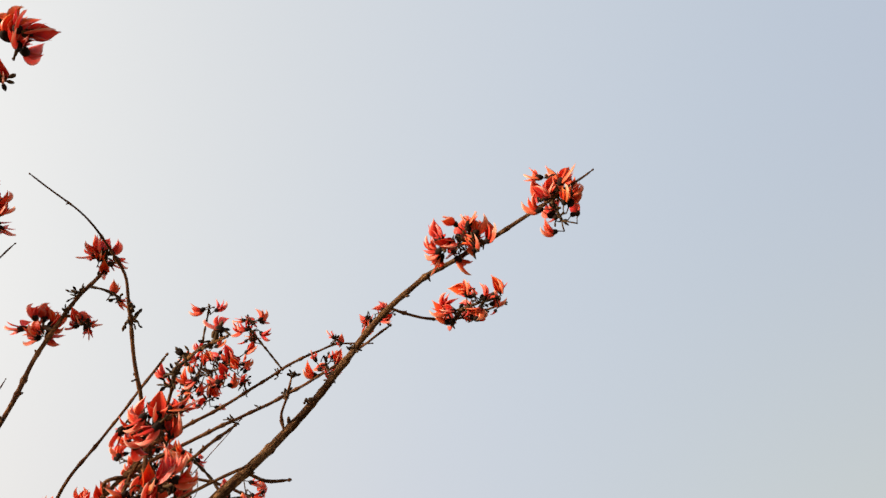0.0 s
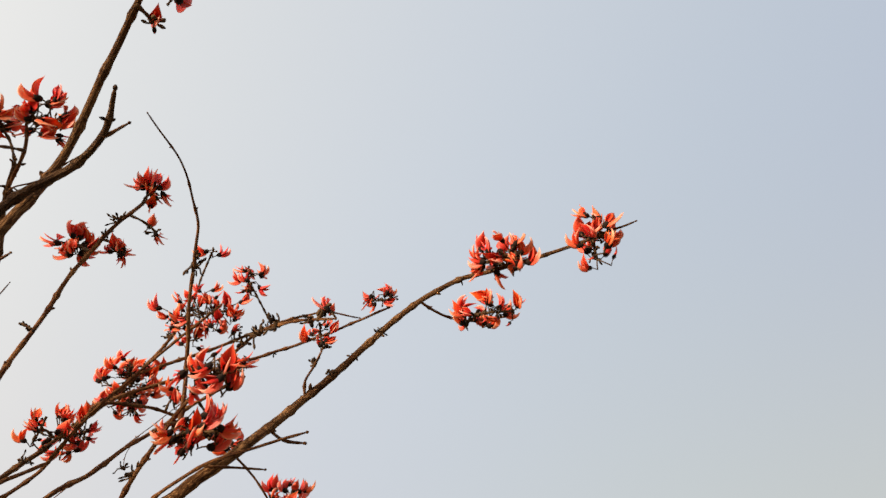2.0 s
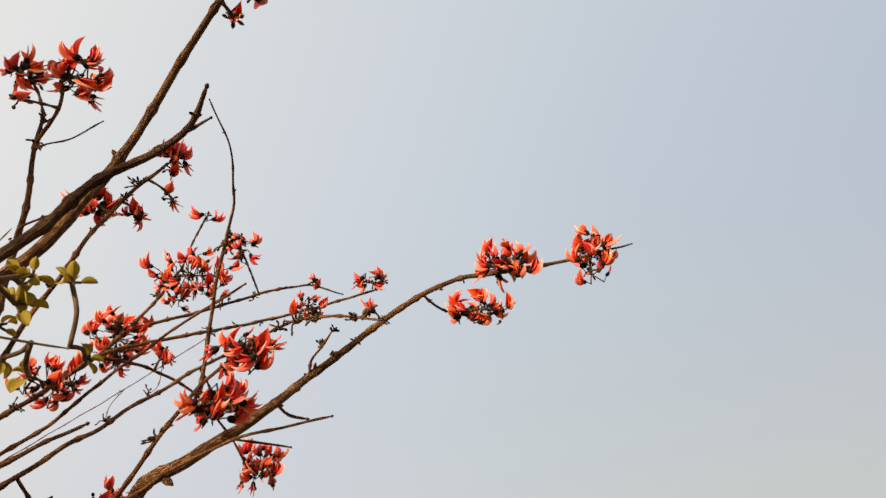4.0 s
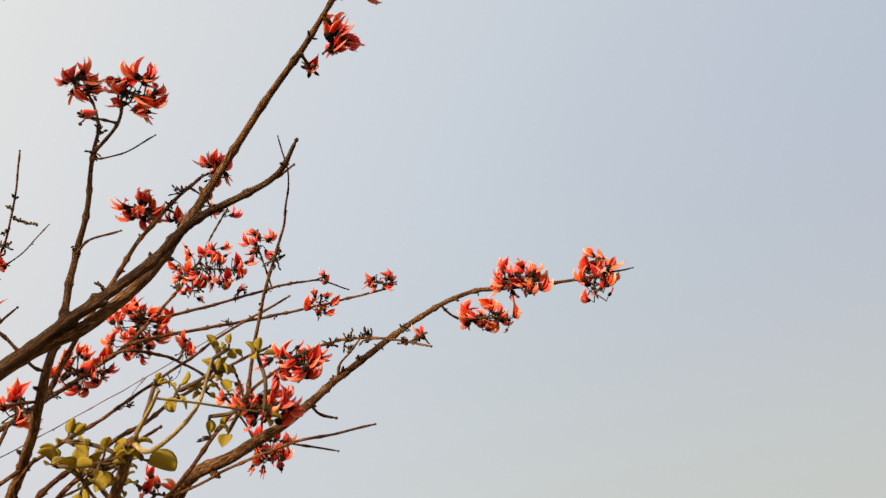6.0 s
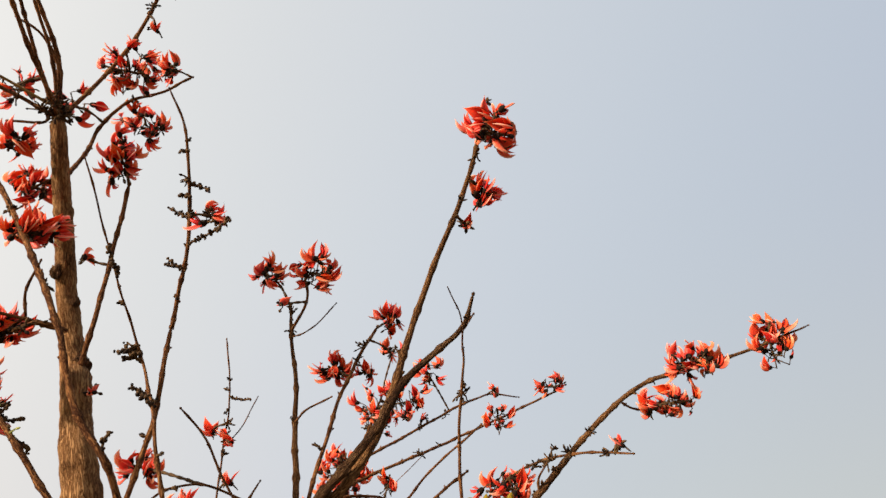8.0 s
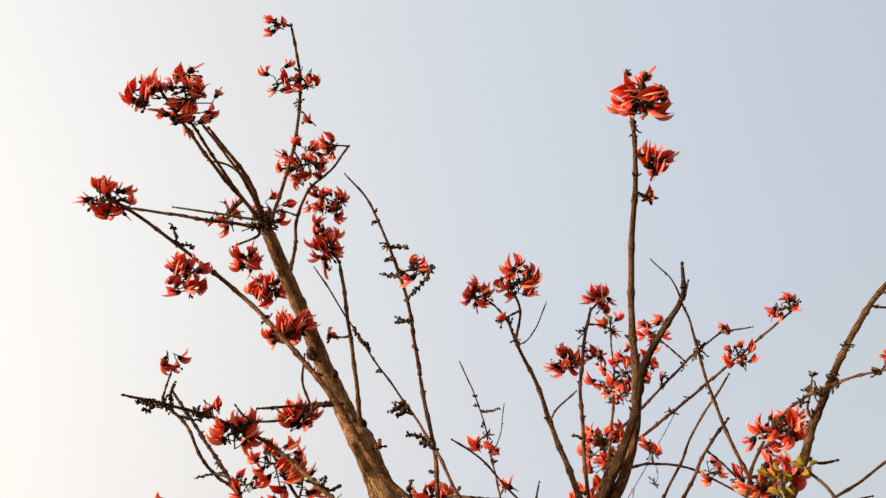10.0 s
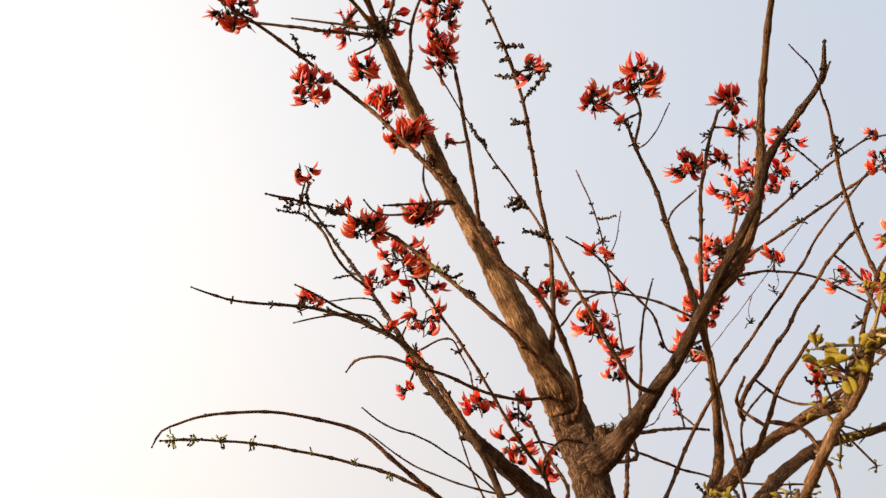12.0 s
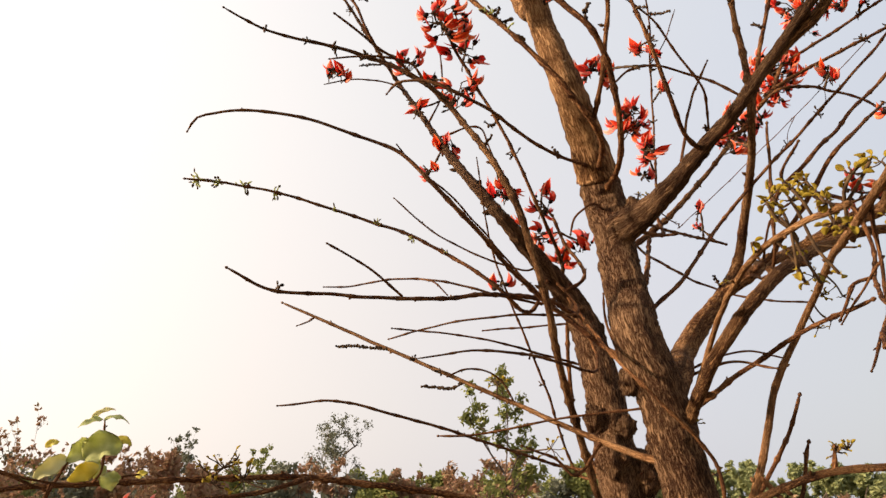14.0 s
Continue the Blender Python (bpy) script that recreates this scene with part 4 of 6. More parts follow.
def bloom(centre, root, across, upward, count):
    """A cluster of flowers on a knotted brown stalk from root; across and upward are its half width and half height."""
    rng = bloom_rng
    c, root, ax, uy = Vector(centre), Vector(root), Vector(across), Vector(upward)
    hw, hh = ax.length, uy.length
    ax, uy = ax.normalized(), uy.normalized()
    dz = ax.cross(uy)
    hd = min(hw, hh)
    size = min(0.92, max(0.66, hd / 0.032))
    reach = 0.022 * size
    count = count if count < 3 else int(count * (1.4 if count < 9 else 1.75) + 0.5)
    iw, ih, idp = max(0.004, hw - reach), max(0.004, hh - reach), max(0.004, hd - reach)
    # evenly spread directions, much upset, so that the flowers stand all round the stalk, each turned its own way
    turn = rng.uniform(0, 6.28)
    placed = []
    for i in range(count):
        h = 1 - 2 * (i + 0.5) / count
        a = turn + i * 2.399963
        r = math.sqrt(1 - h * h)
        q = (Vector((r * math.cos(a), h, r * math.sin(a))) + unit(rng) * 0.35).normalized()
        p = c + (ax * q.x * iw + uy * q.y * ih + dz * q.z * idp) * rng.uniform(0.55, 1.05)
        d = (ax * q.x + uy * (q.y * 0.4 + 0.05) + dz * q.z + unit(rng) * 0.95).normalized()
        up = Vector((0, 0, 1)) + unit(rng) * 0.7
        y = up.cross(d)
        y = y.normalized() if y.length > 0.05 else Vector((1, 0, 0))
        placed.append((p, d, y))
    middle = sum((p + (d * 0.020 + d.cross(y) * 0.010) * size for p, d, y in placed), Vector()) / count
    placed = [(p + c - middle, d, y) for p, d, y in placed]
    b = Build()
    away = c - root
    line, _ = curve_points([root, root + away * 0.5 + unit(rng) * 0.005, c - uy * 0.004], 0.008)
    b.tube(line, lambda i: 0.0028 + 0.0007 * math.sin(i * 2.1), 6, 0, 0.2)
    stems = [c - uy * 0.004]
    if max(hw, hh) > 0.040:
        wide = ax * iw * 0.75 if hw >= hh else uy * ih * 0.75
        bar, _ = curve_points([c - wide - uy * 0.006, c + unit(rng) * 0.005 - uy * 0.008, c + wide - uy * 0.004], 0.008)
        b.tube(bar, lambda i: 0.0026 + 0.0006 * math.sin(i * 1.9), 6, 0, 0.2)
        stems = bar
    # short stalks to the flowers, and between them dark stubs of fallen ones
    for p, d, y in placed:
        e = p - (d * 0.015 + d.cross(y) * 0.005) * size
        s = min(stems, key=lambda v: (v - e).length)
        b.tube([s, (s + e) / 2 + unit(rng) * 0.002, e], lambda i: 0.0015, 5, 0)
    for i in range(max(5, int(count * 1.1))):
        s = rng.choice(stems)
        d = (unit(rng) - Vector((0, 0, 0.2))).normalized()
        p = s + d * rng.uniform(0.006, 0.020) * size
        b.tube([s, (s + p) / 2 + unit(rng) * 0.002, p], lambda i: 0.0014, 5, 0)
        b.blob(p - d * 0.002, d + unit(rng) * 0.6, rng.uniform(0.007, 0.012), rng.uniform(0.0020, 0.0038), rng.choice((0, 0, 1)), 6, 5)
    cl = b.object("flower_stalk", [STALK, CALYX], tree)
    for p, d, y in placed:
        m = Matrix((d, y, d.cross(y))).transposed().to_4x4()
        me = rng.choice(FLOWERS) if rng.random() < 0.86 or count < 3 else rng.choice(BUDS)
        fl = new("flower" if me in FLOWERS else "flower_bud", me)
        fl.parent = cl
        fl.matrix_basis = Matrix.Translation(p) @ m @ Matrix.Scale(size * rng.uniform(0.82, 1.12), 4)


bloom((0.389, 0.789, 2.619), (0.39, 0.779, 2.61), (0.060, -0.020, -0.006), (-0.011, -0.049, 0.056), 11)
bloom((0.207, 0.850, 2.607), (0.258, 0.87, 2.61), (0.068, -0.022, -0.007), (-0.007, -0.032, 0.037), 12)
bloom((0.237, 1.057, 2.629), (0.212, 1.105, 2.636), (0.091, -0.030, -0.009), (-0.008, -0.037, 0.042), 12)
bloom((-0.172, 0.646, 2.283), (-0.177, 0.662, 2.268), (0.015, -0.005, -0.001), (-0.002, -0.010, 0.012), 1)
bloom((0.057, 1.317, 2.874), (0.086, 1.373, 2.882), (0.061, -0.020, -0.006), (-0.005, -0.024, 0.027), 7)
bloom((-0.067, 1.511, 2.990), (-0.079, 1.542, 2.991), (0.036, -0.012, -0.004), (-0.005, -0.025, 0.029), 2)
bloom((-0.092, 1.441, 2.839), (-0.090, 1.473, 2.849), (0.057, -0.026, -0.006), (-0.012, -0.038, 0.049), 6)
bloom((-0.309, 0.865, 2.323), (-0.305, 0.881, 2.334), (0.058, -0.026, -0.006), (-0.010, -0.030, 0.039), 10)
bloom((-0.331, 0.973, 2.281), (-0.374, 0.962, 2.289), (0.064, -0.029, -0.007), (-0.011, -0.034, 0.044), 11)
bloom((-0.150, 1.720, 2.490), (-0.190, 1.680, 2.462), (0.070, -0.032, -0.007), (-0.015, -0.046, 0.060), 13)
bloom((-0.417, 1.506, 2.938), (-0.444, 1.521, 2.964), (0.130, -0.059, -0.013), (-0.019, -0.059, 0.077), 24)
bloom((-0.295, 1.451, 3.020), (-0.220, 1.532, 2.920), (0.048, -0.022, -0.005), (-0.013, -0.041, 0.053), 7)
bloom((-0.404, 1.409, 3.086), (-0.444, 1.521, 2.964), (0.036, -0.012, -0.004), (-0.005, -0.025, 0.028), 2)
bloom((-0.444, 1.594, 2.917), (-0.464, 1.529, 2.918), (0.050, -0.016, -0.005), (-0.008, -0.034, 0.039), 3)
bloom((-0.316, 1.490, 2.879), (-0.319, 1.538, 2.869), (0.031, -0.010, -0.003), (-0.005, -0.022, 0.025), 1)
bloom((-0.563, 1.560, 2.736), (-0.544, 1.504, 2.728), (0.086, -0.039, -0.009), (-0.018, -0.057, 0.074), 15)
bloom((-0.664, 1.511, 2.571), (-0.645, 1.458, 2.563), (0.074, -0.034, -0.008), (-0.013, -0.042, 0.054), 12)
bloom((-0.734, 1.132, 2.306), (-0.702, 1.111, 2.262), (0.045, -0.020, -0.005), (-0.010, -0.030, 0.039), 4)
bloom((-0.446, 1.472, 2.653), (-0.459, 1.488, 2.615), (0.033, -0.015, -0.003), (-0.007, -0.022, 0.028), 2)
bloom((-0.621, 1.028, 2.723), (-0.584, 1.016, 2.69), (0.044, 0.003, -0.007), (0.007, -0.033, 0.029), 8)
bloom((-0.539, 1.035, 2.719), (-0.569, 1.011, 2.72), (0.036, 0.003, -0.005), (0.004, -0.020, 0.018), 4)
bloom((-0.484, 0.945, 2.809), (-0.513, 1.006, 2.828), (0.037, 0.003, -0.006), (0.007, -0.035, 0.031), 6)
bloom((-0.477, 1.033, 2.777), (-0.533, 1.006, 2.791), (0.032, 0.002, -0.005), (0.005, -0.024, 0.021), 2)
bloom((-0.666, 0.812, 2.832), (-0.692, 0.813, 2.807), (0.063, 0.005, -0.010), (0.009, -0.045, 0.040), 12)
bloom((-0.771, 0.873, 2.884), (-0.724, 0.895, 2.800), (0.045, 0.003, -0.007), (0.007, -0.032, 0.029), 8)
bloom((-0.737, 0.797, 2.723), (-0.687, 0.840, 2.764), (0.024, -0.011, -0.002), (-0.005, -0.016, 0.020), 1)
bloom((-0.384, 0.308, 2.680), (-0.401, 0.347, 2.702), (0.057, 0.004, -0.009), (0.008, -0.037, 0.033), 9)
bloom((-0.385, 0.412, 2.640), (-0.42, 0.392, 2.645), (0.030, 0.002, -0.004), (0.005, -0.025, 0.022), 5)
bloom((-0.417, 0.452, 2.602), (-0.44, 0.436, 2.603), (0.016, 0.001, -0.002), (0.003, -0.017, 0.015), 1)
bloom((-0.866, 0.572, 2.736), (-0.906, 0.567, 2.726), (0.034, 0.003, -0.005), (0.005, -0.026, 0.023), 3)
bloom((-1.069, 0.594, 2.936), (-1.055, 0.639, 2.900), (0.043, 0.003, -0.006), (0.010, -0.049, 0.044), 12)
bloom((-1.1, 0.725, 3.265), (-1.125, 0.675, 3.297), (0.07, 0.006, -0.01), (0.009, -0.046, 0.041), 10)
bloom((-1.122, 0.584, 3.28), (-1.125, 0.538, 3.283), (0.077, 0.006, -0.012), (0.012, -0.053, 0.047), 15)
bloom((-1.073, 0.669, 3.46), (-1.011, 0.681, 3.438), (0.036, 0.002, -0.006), (0.007, -0.032, 0.029), 5)
bloom((-1.315, 0.558, 3.129), (-1.253, 0.532, 3.121), (0.059, 0.005, -0.009), (0.009, -0.044, 0.039), 5)
bloom((-1.233, 0.646, 3.205), (-1.175, 0.678, 3.185), (0.054, 0.005, -0.008), (0.008, -0.04, 0.036), 4)
bloom((-1.467, 0.336, 3.002), (-1.455, 0.303, 2.980), (0.061, 0.005, -0.009), (0.009, -0.043, 0.039), 10)
bloom((-1.364, 0.506, 2.875), (-1.334, 0.518, 2.907), (0.051, 0.004, -0.008), (0.009, -0.044, 0.039), 9)
bloom((-1.264, 0.574, 2.943), (-1.284, 0.553, 2.983), (0.043, 0.003, -0.007), (0.006, -0.028, 0.025), 7)
bloom((-1.284, 0.731, 3.0), (-1.188, 0.675, 3.011), (0.062, 0.005, -0.009), (0.008, -0.04, 0.036), 10)
bloom((-1.159, 0.587, 2.702), (-1.172, 0.570, 2.675), (0.059, 0.004, -0.009), (0.008, -0.036, 0.032), 13)
bloom((-1.113, 0.711, 2.760), (-1.069, 0.711, 2.738), (0.023, 0.002, -0.003), (0.004, -0.017, 0.015), 1)
bloom((-1.282, 0.628, 2.520), (-1.294, 0.620, 2.530), (0.052, 0.004, -0.008), (0.007, -0.034, 0.031), 9)
bloom((-1.173, 0.658, 2.537), (-1.135, 0.627, 2.529), (0.046, 0.003, -0.007), (0.006, -0.030, 0.027), 9)
bloom((-1.300, 0.856, 2.583), (-1.327, 0.901, 2.596), (0.074, 0.006, -0.011), (0.011, -0.052, 0.046), 10)
bloom((-1.297, 0.952, 2.571), (-1.316, 0.915, 2.565), (0.050, 0.023, -0.008), (0.019, -0.029, 0.044), 5)
bloom((-1.520, 1.100, 2.713), (-1.617, 1.093, 2.768), (0.050, 0.004, -0.008), (0.008, -0.037, 0.033), 4)
bloom((-1.460, 1.121, 2.645), (-1.417, 1.111, 2.623), (0.035, 0.015, -0.005), (0.013, -0.020, 0.029), 2)
bloom((-1.308, 0.963, 2.460), (-1.271, 0.952, 2.465), (0.055, 0.026, -0.008), (0.022, -0.032, 0.047), 5)
bloom((-1.698, 1.022, 2.664), (-1.686, 1.072, 2.667), (0.045, 0.020, -0.006), (0.015, -0.023, 0.033), 5)
bloom((-1.485, 1.093, 2.542), (-1.444, 1.155, 2.590), (0.037, 0.017, -0.005), (0.014, -0.022, 0.032), 2)
bloom((-1.414, 1.139, 2.423), (-1.422, 1.134, 2.429), (0.040, 0.017, -0.003), (0.010, -0.019, 0.037), 4)
bloom((-1.468, 1.158, 2.377), (-1.422, 1.134, 2.429), (0.033, 0.015, -0.005), (0.013, -0.019, 0.028), 2)
bloom((-1.291, 1.230, 2.323), (-1.320, 1.273, 2.436), (0.047, 0.022, -0.006), (0.018, -0.027, 0.040), 4)
bloom((-1.205, 1.306, 2.319), (-1.177, 1.318, 2.269), (0.055, 0.023, -0.003), (0.014, -0.027, 0.052), 5)
bloom((-1.217, 1.279, 2.201), (-1.159, 1.308, 2.215), (0.058, 0.024, -0.003), (0.014, -0.028, 0.054), 6)
bloom((-1.116, 1.365, 2.213), (-1.158, 1.313, 2.217), (0.041, 0.017, -0.003), (0.010, -0.019, 0.038), 4)
bloom((-1.155, 1.303, 2.142), (-1.140, 1.285, 2.161), (0.032, 0.013, -0.001), (0.008, -0.015, 0.029), 4)
bloom((-1.284, 1.193, 2.052), (-1.289, 1.192, 2.075), (0.031, 0.013, -0.001), (0.008, -0.015, 0.028), 2)
bloom((-0.920, 1.282, 2.721), (-0.882, 1.283, 2.737), (0.039, 0.003, -0.006), (0.006, -0.029, 0.026), 2)
bloom((-0.878, 1.262, 2.684), (-0.889, 1.325, 2.703), (0.031, 0.002, -0.005), (0.005, -0.023, 0.021), 2)
bloom((-0.997, 1.006, 2.471), (-0.869, 0.911, 2.376), (0.050, 0.021, -0.003), (0.008, -0.016, 0.031), 8)
bloom((-0.955, 1.259, 2.483), (-0.906, 1.378, 2.432), (0.051, 0.022, -0.003), (0.013, -0.025, 0.048), 10)
bloom((-0.919, 1.262, 2.392), (-0.908, 1.336, 2.348), (0.034, 0.014, -0.002), (0.010, -0.019, 0.037), 6)
bloom((-0.934, 1.306, 2.349), (-0.907, 1.354, 2.378), (0.031, 0.014, -0.004), (0.012, -0.018, 0.027), 2)
bloom((-0.862, 1.276, 2.582), (-0.898, 1.391, 2.61), (0.026, 0.012, -0.004), (0.010, -0.015, 0.022), 1)
bloom((-0.697, 1.426, 2.537), (-0.675, 1.455, 2.528), (0.052, 0.024, -0.007), (0.020, -0.031, 0.045), 4)
bloom((-0.733, 1.135, 2.298), (-0.701, 1.107, 2.264), (0.033, 0.015, -0.005), (0.013, -0.019, 0.028), 2)
bloom((-0.571, 1.536, 2.732), (-0.544, 1.504, 2.728), (0.073, 0.031, -0.004), (0.022, -0.042, 0.080), 12)
bloom((-0.821, 1.620, 2.322), (-0.779, 1.590, 2.252), (0.033, 0.015, -0.005), (0.013, -0.019, 0.028), 1)
bloom((-0.809, 1.532, 2.338), (-0.811, 1.545, 2.247), (0.025, 0.011, -0.004), (0.010, -0.015, 0.021), 1)
bloom((-0.296, 1.541, 2.567), (-0.320, 1.583, 2.580), (0.043, 0.020, -0.006), (0.017, -0.025, 0.037), 3)
bloom((-0.473, 1.319, 2.232), (-0.470, 1.338, 2.171), (0.067, 0.030, -0.009), (0.015, -0.023, 0.033), 4)
bloom((-0.445, 1.487, 2.669), (-0.470, 1.480, 2.693), (0.043, 0.019, -0.006), (0.017, -0.025, 0.037), 2)
bloom((-1.24, 0.239, 3.134), (-1.275, 0.255, 3.118), (0.084, 0.007, -0.013), (0.014, -0.068, 0.06), 18)
bloom((-1.314, 0.192, 3.122), (-1.284, 0.196, 3.137), (0.043, 0.003, -0.007), (0.008, -0.036, 0.032), 8)
bloom((-1.098, 0.423, 3.449), (-1.053, 0.43, 3.453), (0.058, 0.005, -0.009), (0.009, -0.043, 0.038), 5)
bloom((-1.04, 0.438, 3.429), (-1.053, 0.43, 3.453), (0.041, 0.003, -0.006), (0.007, -0.031, 0.028), 3)
bloom((-1.066, 0.501, 3.354), (-1.083, 0.489, 3.378), (0.028, 0.002, -0.005), (0.005, -0.021, 0.018), 1)
bloom((-1.071, 0.306, 3.539), (-1.032, 0.328, 3.544), (0.039, 0.003, -0.006), (0.006, -0.029, 0.026), 3)
bloom((-1.663, 0.918, 3.031), (-1.712, 0.960, 2.939), (0.045, 0.003, -0.007), (0.007, -0.033, 0.030), 3)
bloom((-1.327, 0.597, 2.575), (-1.334, 0.580, 2.549), (0.026, 0.002, -0.004), (0.004, -0.019, 0.017), 2)
bloom((-1.050, 0.768, 2.484), (-1.081, 0.796, 2.482), (0.018, 0.001, -0.003), (0.003, -0.014, 0.012), 1)
bloom((-0.311, 1.299, 2.435), (-0.362, 1.233, 2.49), (0.032, 0.014, -0.002), (0.007, -0.014, 0.028), 2)
spur((-0.946, 0.789, 2.401), (-0.52, 0.09, 0.16), 0.018, 6)
spur((-0.907, 0.563, 2.731), (0.21, 0.25, 0.52), 0.026, 10)
spur((-0.909, 0.518, 2.775), (-0.97, 0.67, 0.29), 0.022, 8)
spur((-0.942, 0.593, 2.442), (-0.53, 0.99, 0.04), 0.026, 8)
spur((-0.883, 0.599, 2.254), (0.67, -0.05, 0.17), 0.014, 4)
spur((-0.368, 0.921, 2.454), (-0.70, 0.27, 0.44), 0.012, 3)
spur((-0.367, 0.85, 2.522), (0.05, 0.48, 0.21), 0.028, 12)
spur((-1.839, 0.736, 2.199), (-0.87, 0.52, 0.11), 0.030, 14, True)
spur((-1.803, 0.761, 2.199), (-0.40, -0.94, 0.44), 0.026, 10, True)
spur((-1.759, 0.788, 2.196), (-0.05, 0.44, 0.45), 0.024, 9, True)
spur((-1.700, 0.824, 2.187), (0.43, 0.84, 0.13), 0.024, 9, True)
spur((-1.594, 0.909, 2.165), (0.60, -0.11, 0.52), 0.015, 5, True)
spur((-1.507, 0.957, 2.138), (0.76, -0.81, 0.44), 0.020, 8, True)
spur((-1.430, 0.982, 2.105), (-0.57, 0.93, 0.08), 0.018, 6, True)
spur((-1.359, 1.012, 2.067), (0.25, -0.40, 0.01), 0.014, 4, True)
spur((-1.565, 0.560, 2.390), (-0.23, -0.30, 0.10), 0.014, 4)
spur((-1.506, 0.618, 2.391), (0.17, 0.81, 0.22), 0.016, 5)
spur((-1.468, 0.650, 2.390), (0.86, 0.71, 0.59), 0.020, 7)
spur((-1.407, 0.688, 2.374), (0.34, -0.67, 0.43), 0.022, 8)
spur((-1.336, 0.710, 2.338), (0.93, 0.81, 0.08), 0.022, 8)
spur((-1.292, 0.734, 2.309), (0.43, -0.58, 0.40), 0.025, 9)
spur((-1.266, 0.790, 2.287), (0.15, -0.43, 0.52), 0.020, 7)
spur((-1.419, 0.516, 2.567), (0.71, 0.98, 0.49), 0.028, 12)
spur((-1.391, 0.538, 2.560), (0.60, -0.18, 0.42), 0.030, 12)
spur((-1.345, 0.571, 2.551), (-0.41, 0.54, 0.45), 0.020, 7)
spur((-1.285, 0.626, 2.524), (-0.91, 0.23, 0.55), 0.018, 6)
spur((-1.139, 0.658, 2.375), (0.44, -0.34, 0.46), 0.022, 8, True)
spur((-1.109, 0.666, 2.336), (0.96, 0.01, 0.60), 0.020, 6, True)
spur((-0.545, 1.006, 2.768), (-0.38, -0.85, 0.12), 0.030, 14)
spur((-0.565, 1.01, 2.729), (-0.94, -0.61, 0.11), 0.020, 8)
spur((-0.877, 1.199, 2.813), (0.22, -0.69, 0.55), 0.012, 4)
spur((-0.882, 1.283, 2.737), (0.74, -0.37, 0.55), 0.026, 12)
spur((-0.891, 1.341, 2.685), (0.79, -0.24, 0.05), 0.022, 9)
spur((-0.901, 1.406, 2.559), (0.04, 0.29, 0.11), 0.020, 7)
spur((-0.236, 1.533, 2.911), (0.12, 0.24, 0.53), 0.022, 8)
spur((-0.324, 1.538, 2.866), (0.01, -0.14, 0.26), 0.018, 6)
spur((-0.150, 1.531, 2.958), (-0.52, -0.40, 0.57), 0.014, 4)
spur((-0.347, 1.484, 2.743), (0.04, 0.10, 0.59), 0.022, 9)
spur((-0.280, 1.492, 2.775), (-0.17, 0.16, 0.58), 0.016, 6)
spur((-0.212, 1.496, 2.806), (0.23, 0.26, 0.53), 0.012, 4)
spur((-0.723, 0.898, 2.786), (0.25, -0.07, 0.22), 0.024, 10)
spur((-0.719, 0.909, 2.737), (-0.29, 0.41, 0.29), 0.018, 7)
spur((0.211, 1.105, 2.636), (-0.96, -0.88, 0.21), 0.020, 9)
spur((0.271, 1.115, 2.654), (0.93, -0.50, 0.05), 0.024, 11)
spur((0.316, 1.117, 2.667), (0.19, -0.36, 0.16), 0.020, 9)
spur((-0.417, 1.012, 2.227), (-0.37, -0.26, 0.11), 0.026, 10)
spur((-0.249, 0.756, 2.313), (-0.40, -0.25, 0.33), 0.030, 12)
spur((-0.224, 0.720, 2.301), (-0.95, 0.14, 0.28), 0.024, 9)
spur((-0.183, 0.670, 2.273), (-0.38, -0.55, 0.36), 0.022, 8)
spur((-0.269, 0.791, 2.320), (-0.52, -0.63, 0.08), 0.018, 5)
spur((-0.016, 1.035, 2.535), (0.40, -0.80, 0.21), 0.026, 10)
spur((-0.063, 1.062, 2.498), (-0.33, 0.67, 0.07), 0.016, 6)
spur((0.146, 0.947, 2.618), (0.71, -0.66, 0.20), 0.014, 5)
spur((0.39, 0.779, 2.61), (0.30, 0.77, 0.06), 0.030, 14)
spur((0.21, 0.903, 2.614), (-0.55, -0.76, 0.04), 0.020, 9)
spur((-1.363, 1.005, 1.800), (-0.62, 0.61, 0.41), 0.016, 5)
spur((-1.419, 0.996, 1.827), (-0.63, -0.44, 0.37), 0.014, 4)
spur((-1.781, 1.28, 3.043), (0.28, 0.61, 0.19), 0.022, 9)
spur((-1.824, 1.258, 3.123), (-0.74, -0.42, 0.35), 0.024, 10)
spur((-1.687, 0.975, 2.921), (-0.46, -0.31, 0.10), 0.024, 12)
spur((-1.585, 1.272, 2.699), (-0.16, -0.18, 0.50), 0.018, 6)
spur((-1.721, 1.303, 2.932), (-0.69, -0.99, 0.53), 0.020, 7)
spur((-0.393, 0.329, 2.727), (0.76, 0.97, 0.08), 0.030, 14)
spur((-0.383, 0.303, 2.762), (0.90, 0.85, 0.33), 0.016, 8)
spur((-0.407, 0.363, 2.68), (0.49, 0.67, 0.20), 0.018, 7)
spur((-0.432, 0.419, 2.618), (0.04, -0.42, 0.19), 0.012, 4)
spur((-0.438, 0.49, 2.414), (-0.55, -0.86, 0.11), 0.008, 3)
spur((-1.196, 1.014, 2.294), (-0.43, 0.62, 0.55), 0.028, 10)
spur((-1.159, 1.094, 2.176), (0.81, 0.39, 0.51), 0.022, 8)
spur((-1.153, 1.257, 2.113), (0.79, 0.80, 0.09), 0.020, 7)
spur((-1.223, 1.344, 1.831), (-0.97, 0.49, 0.39), 0.014, 4)
spur((-1.127, 0.823, 1.905), (-0.40, 0.33, 0.03), 0.012, 3)
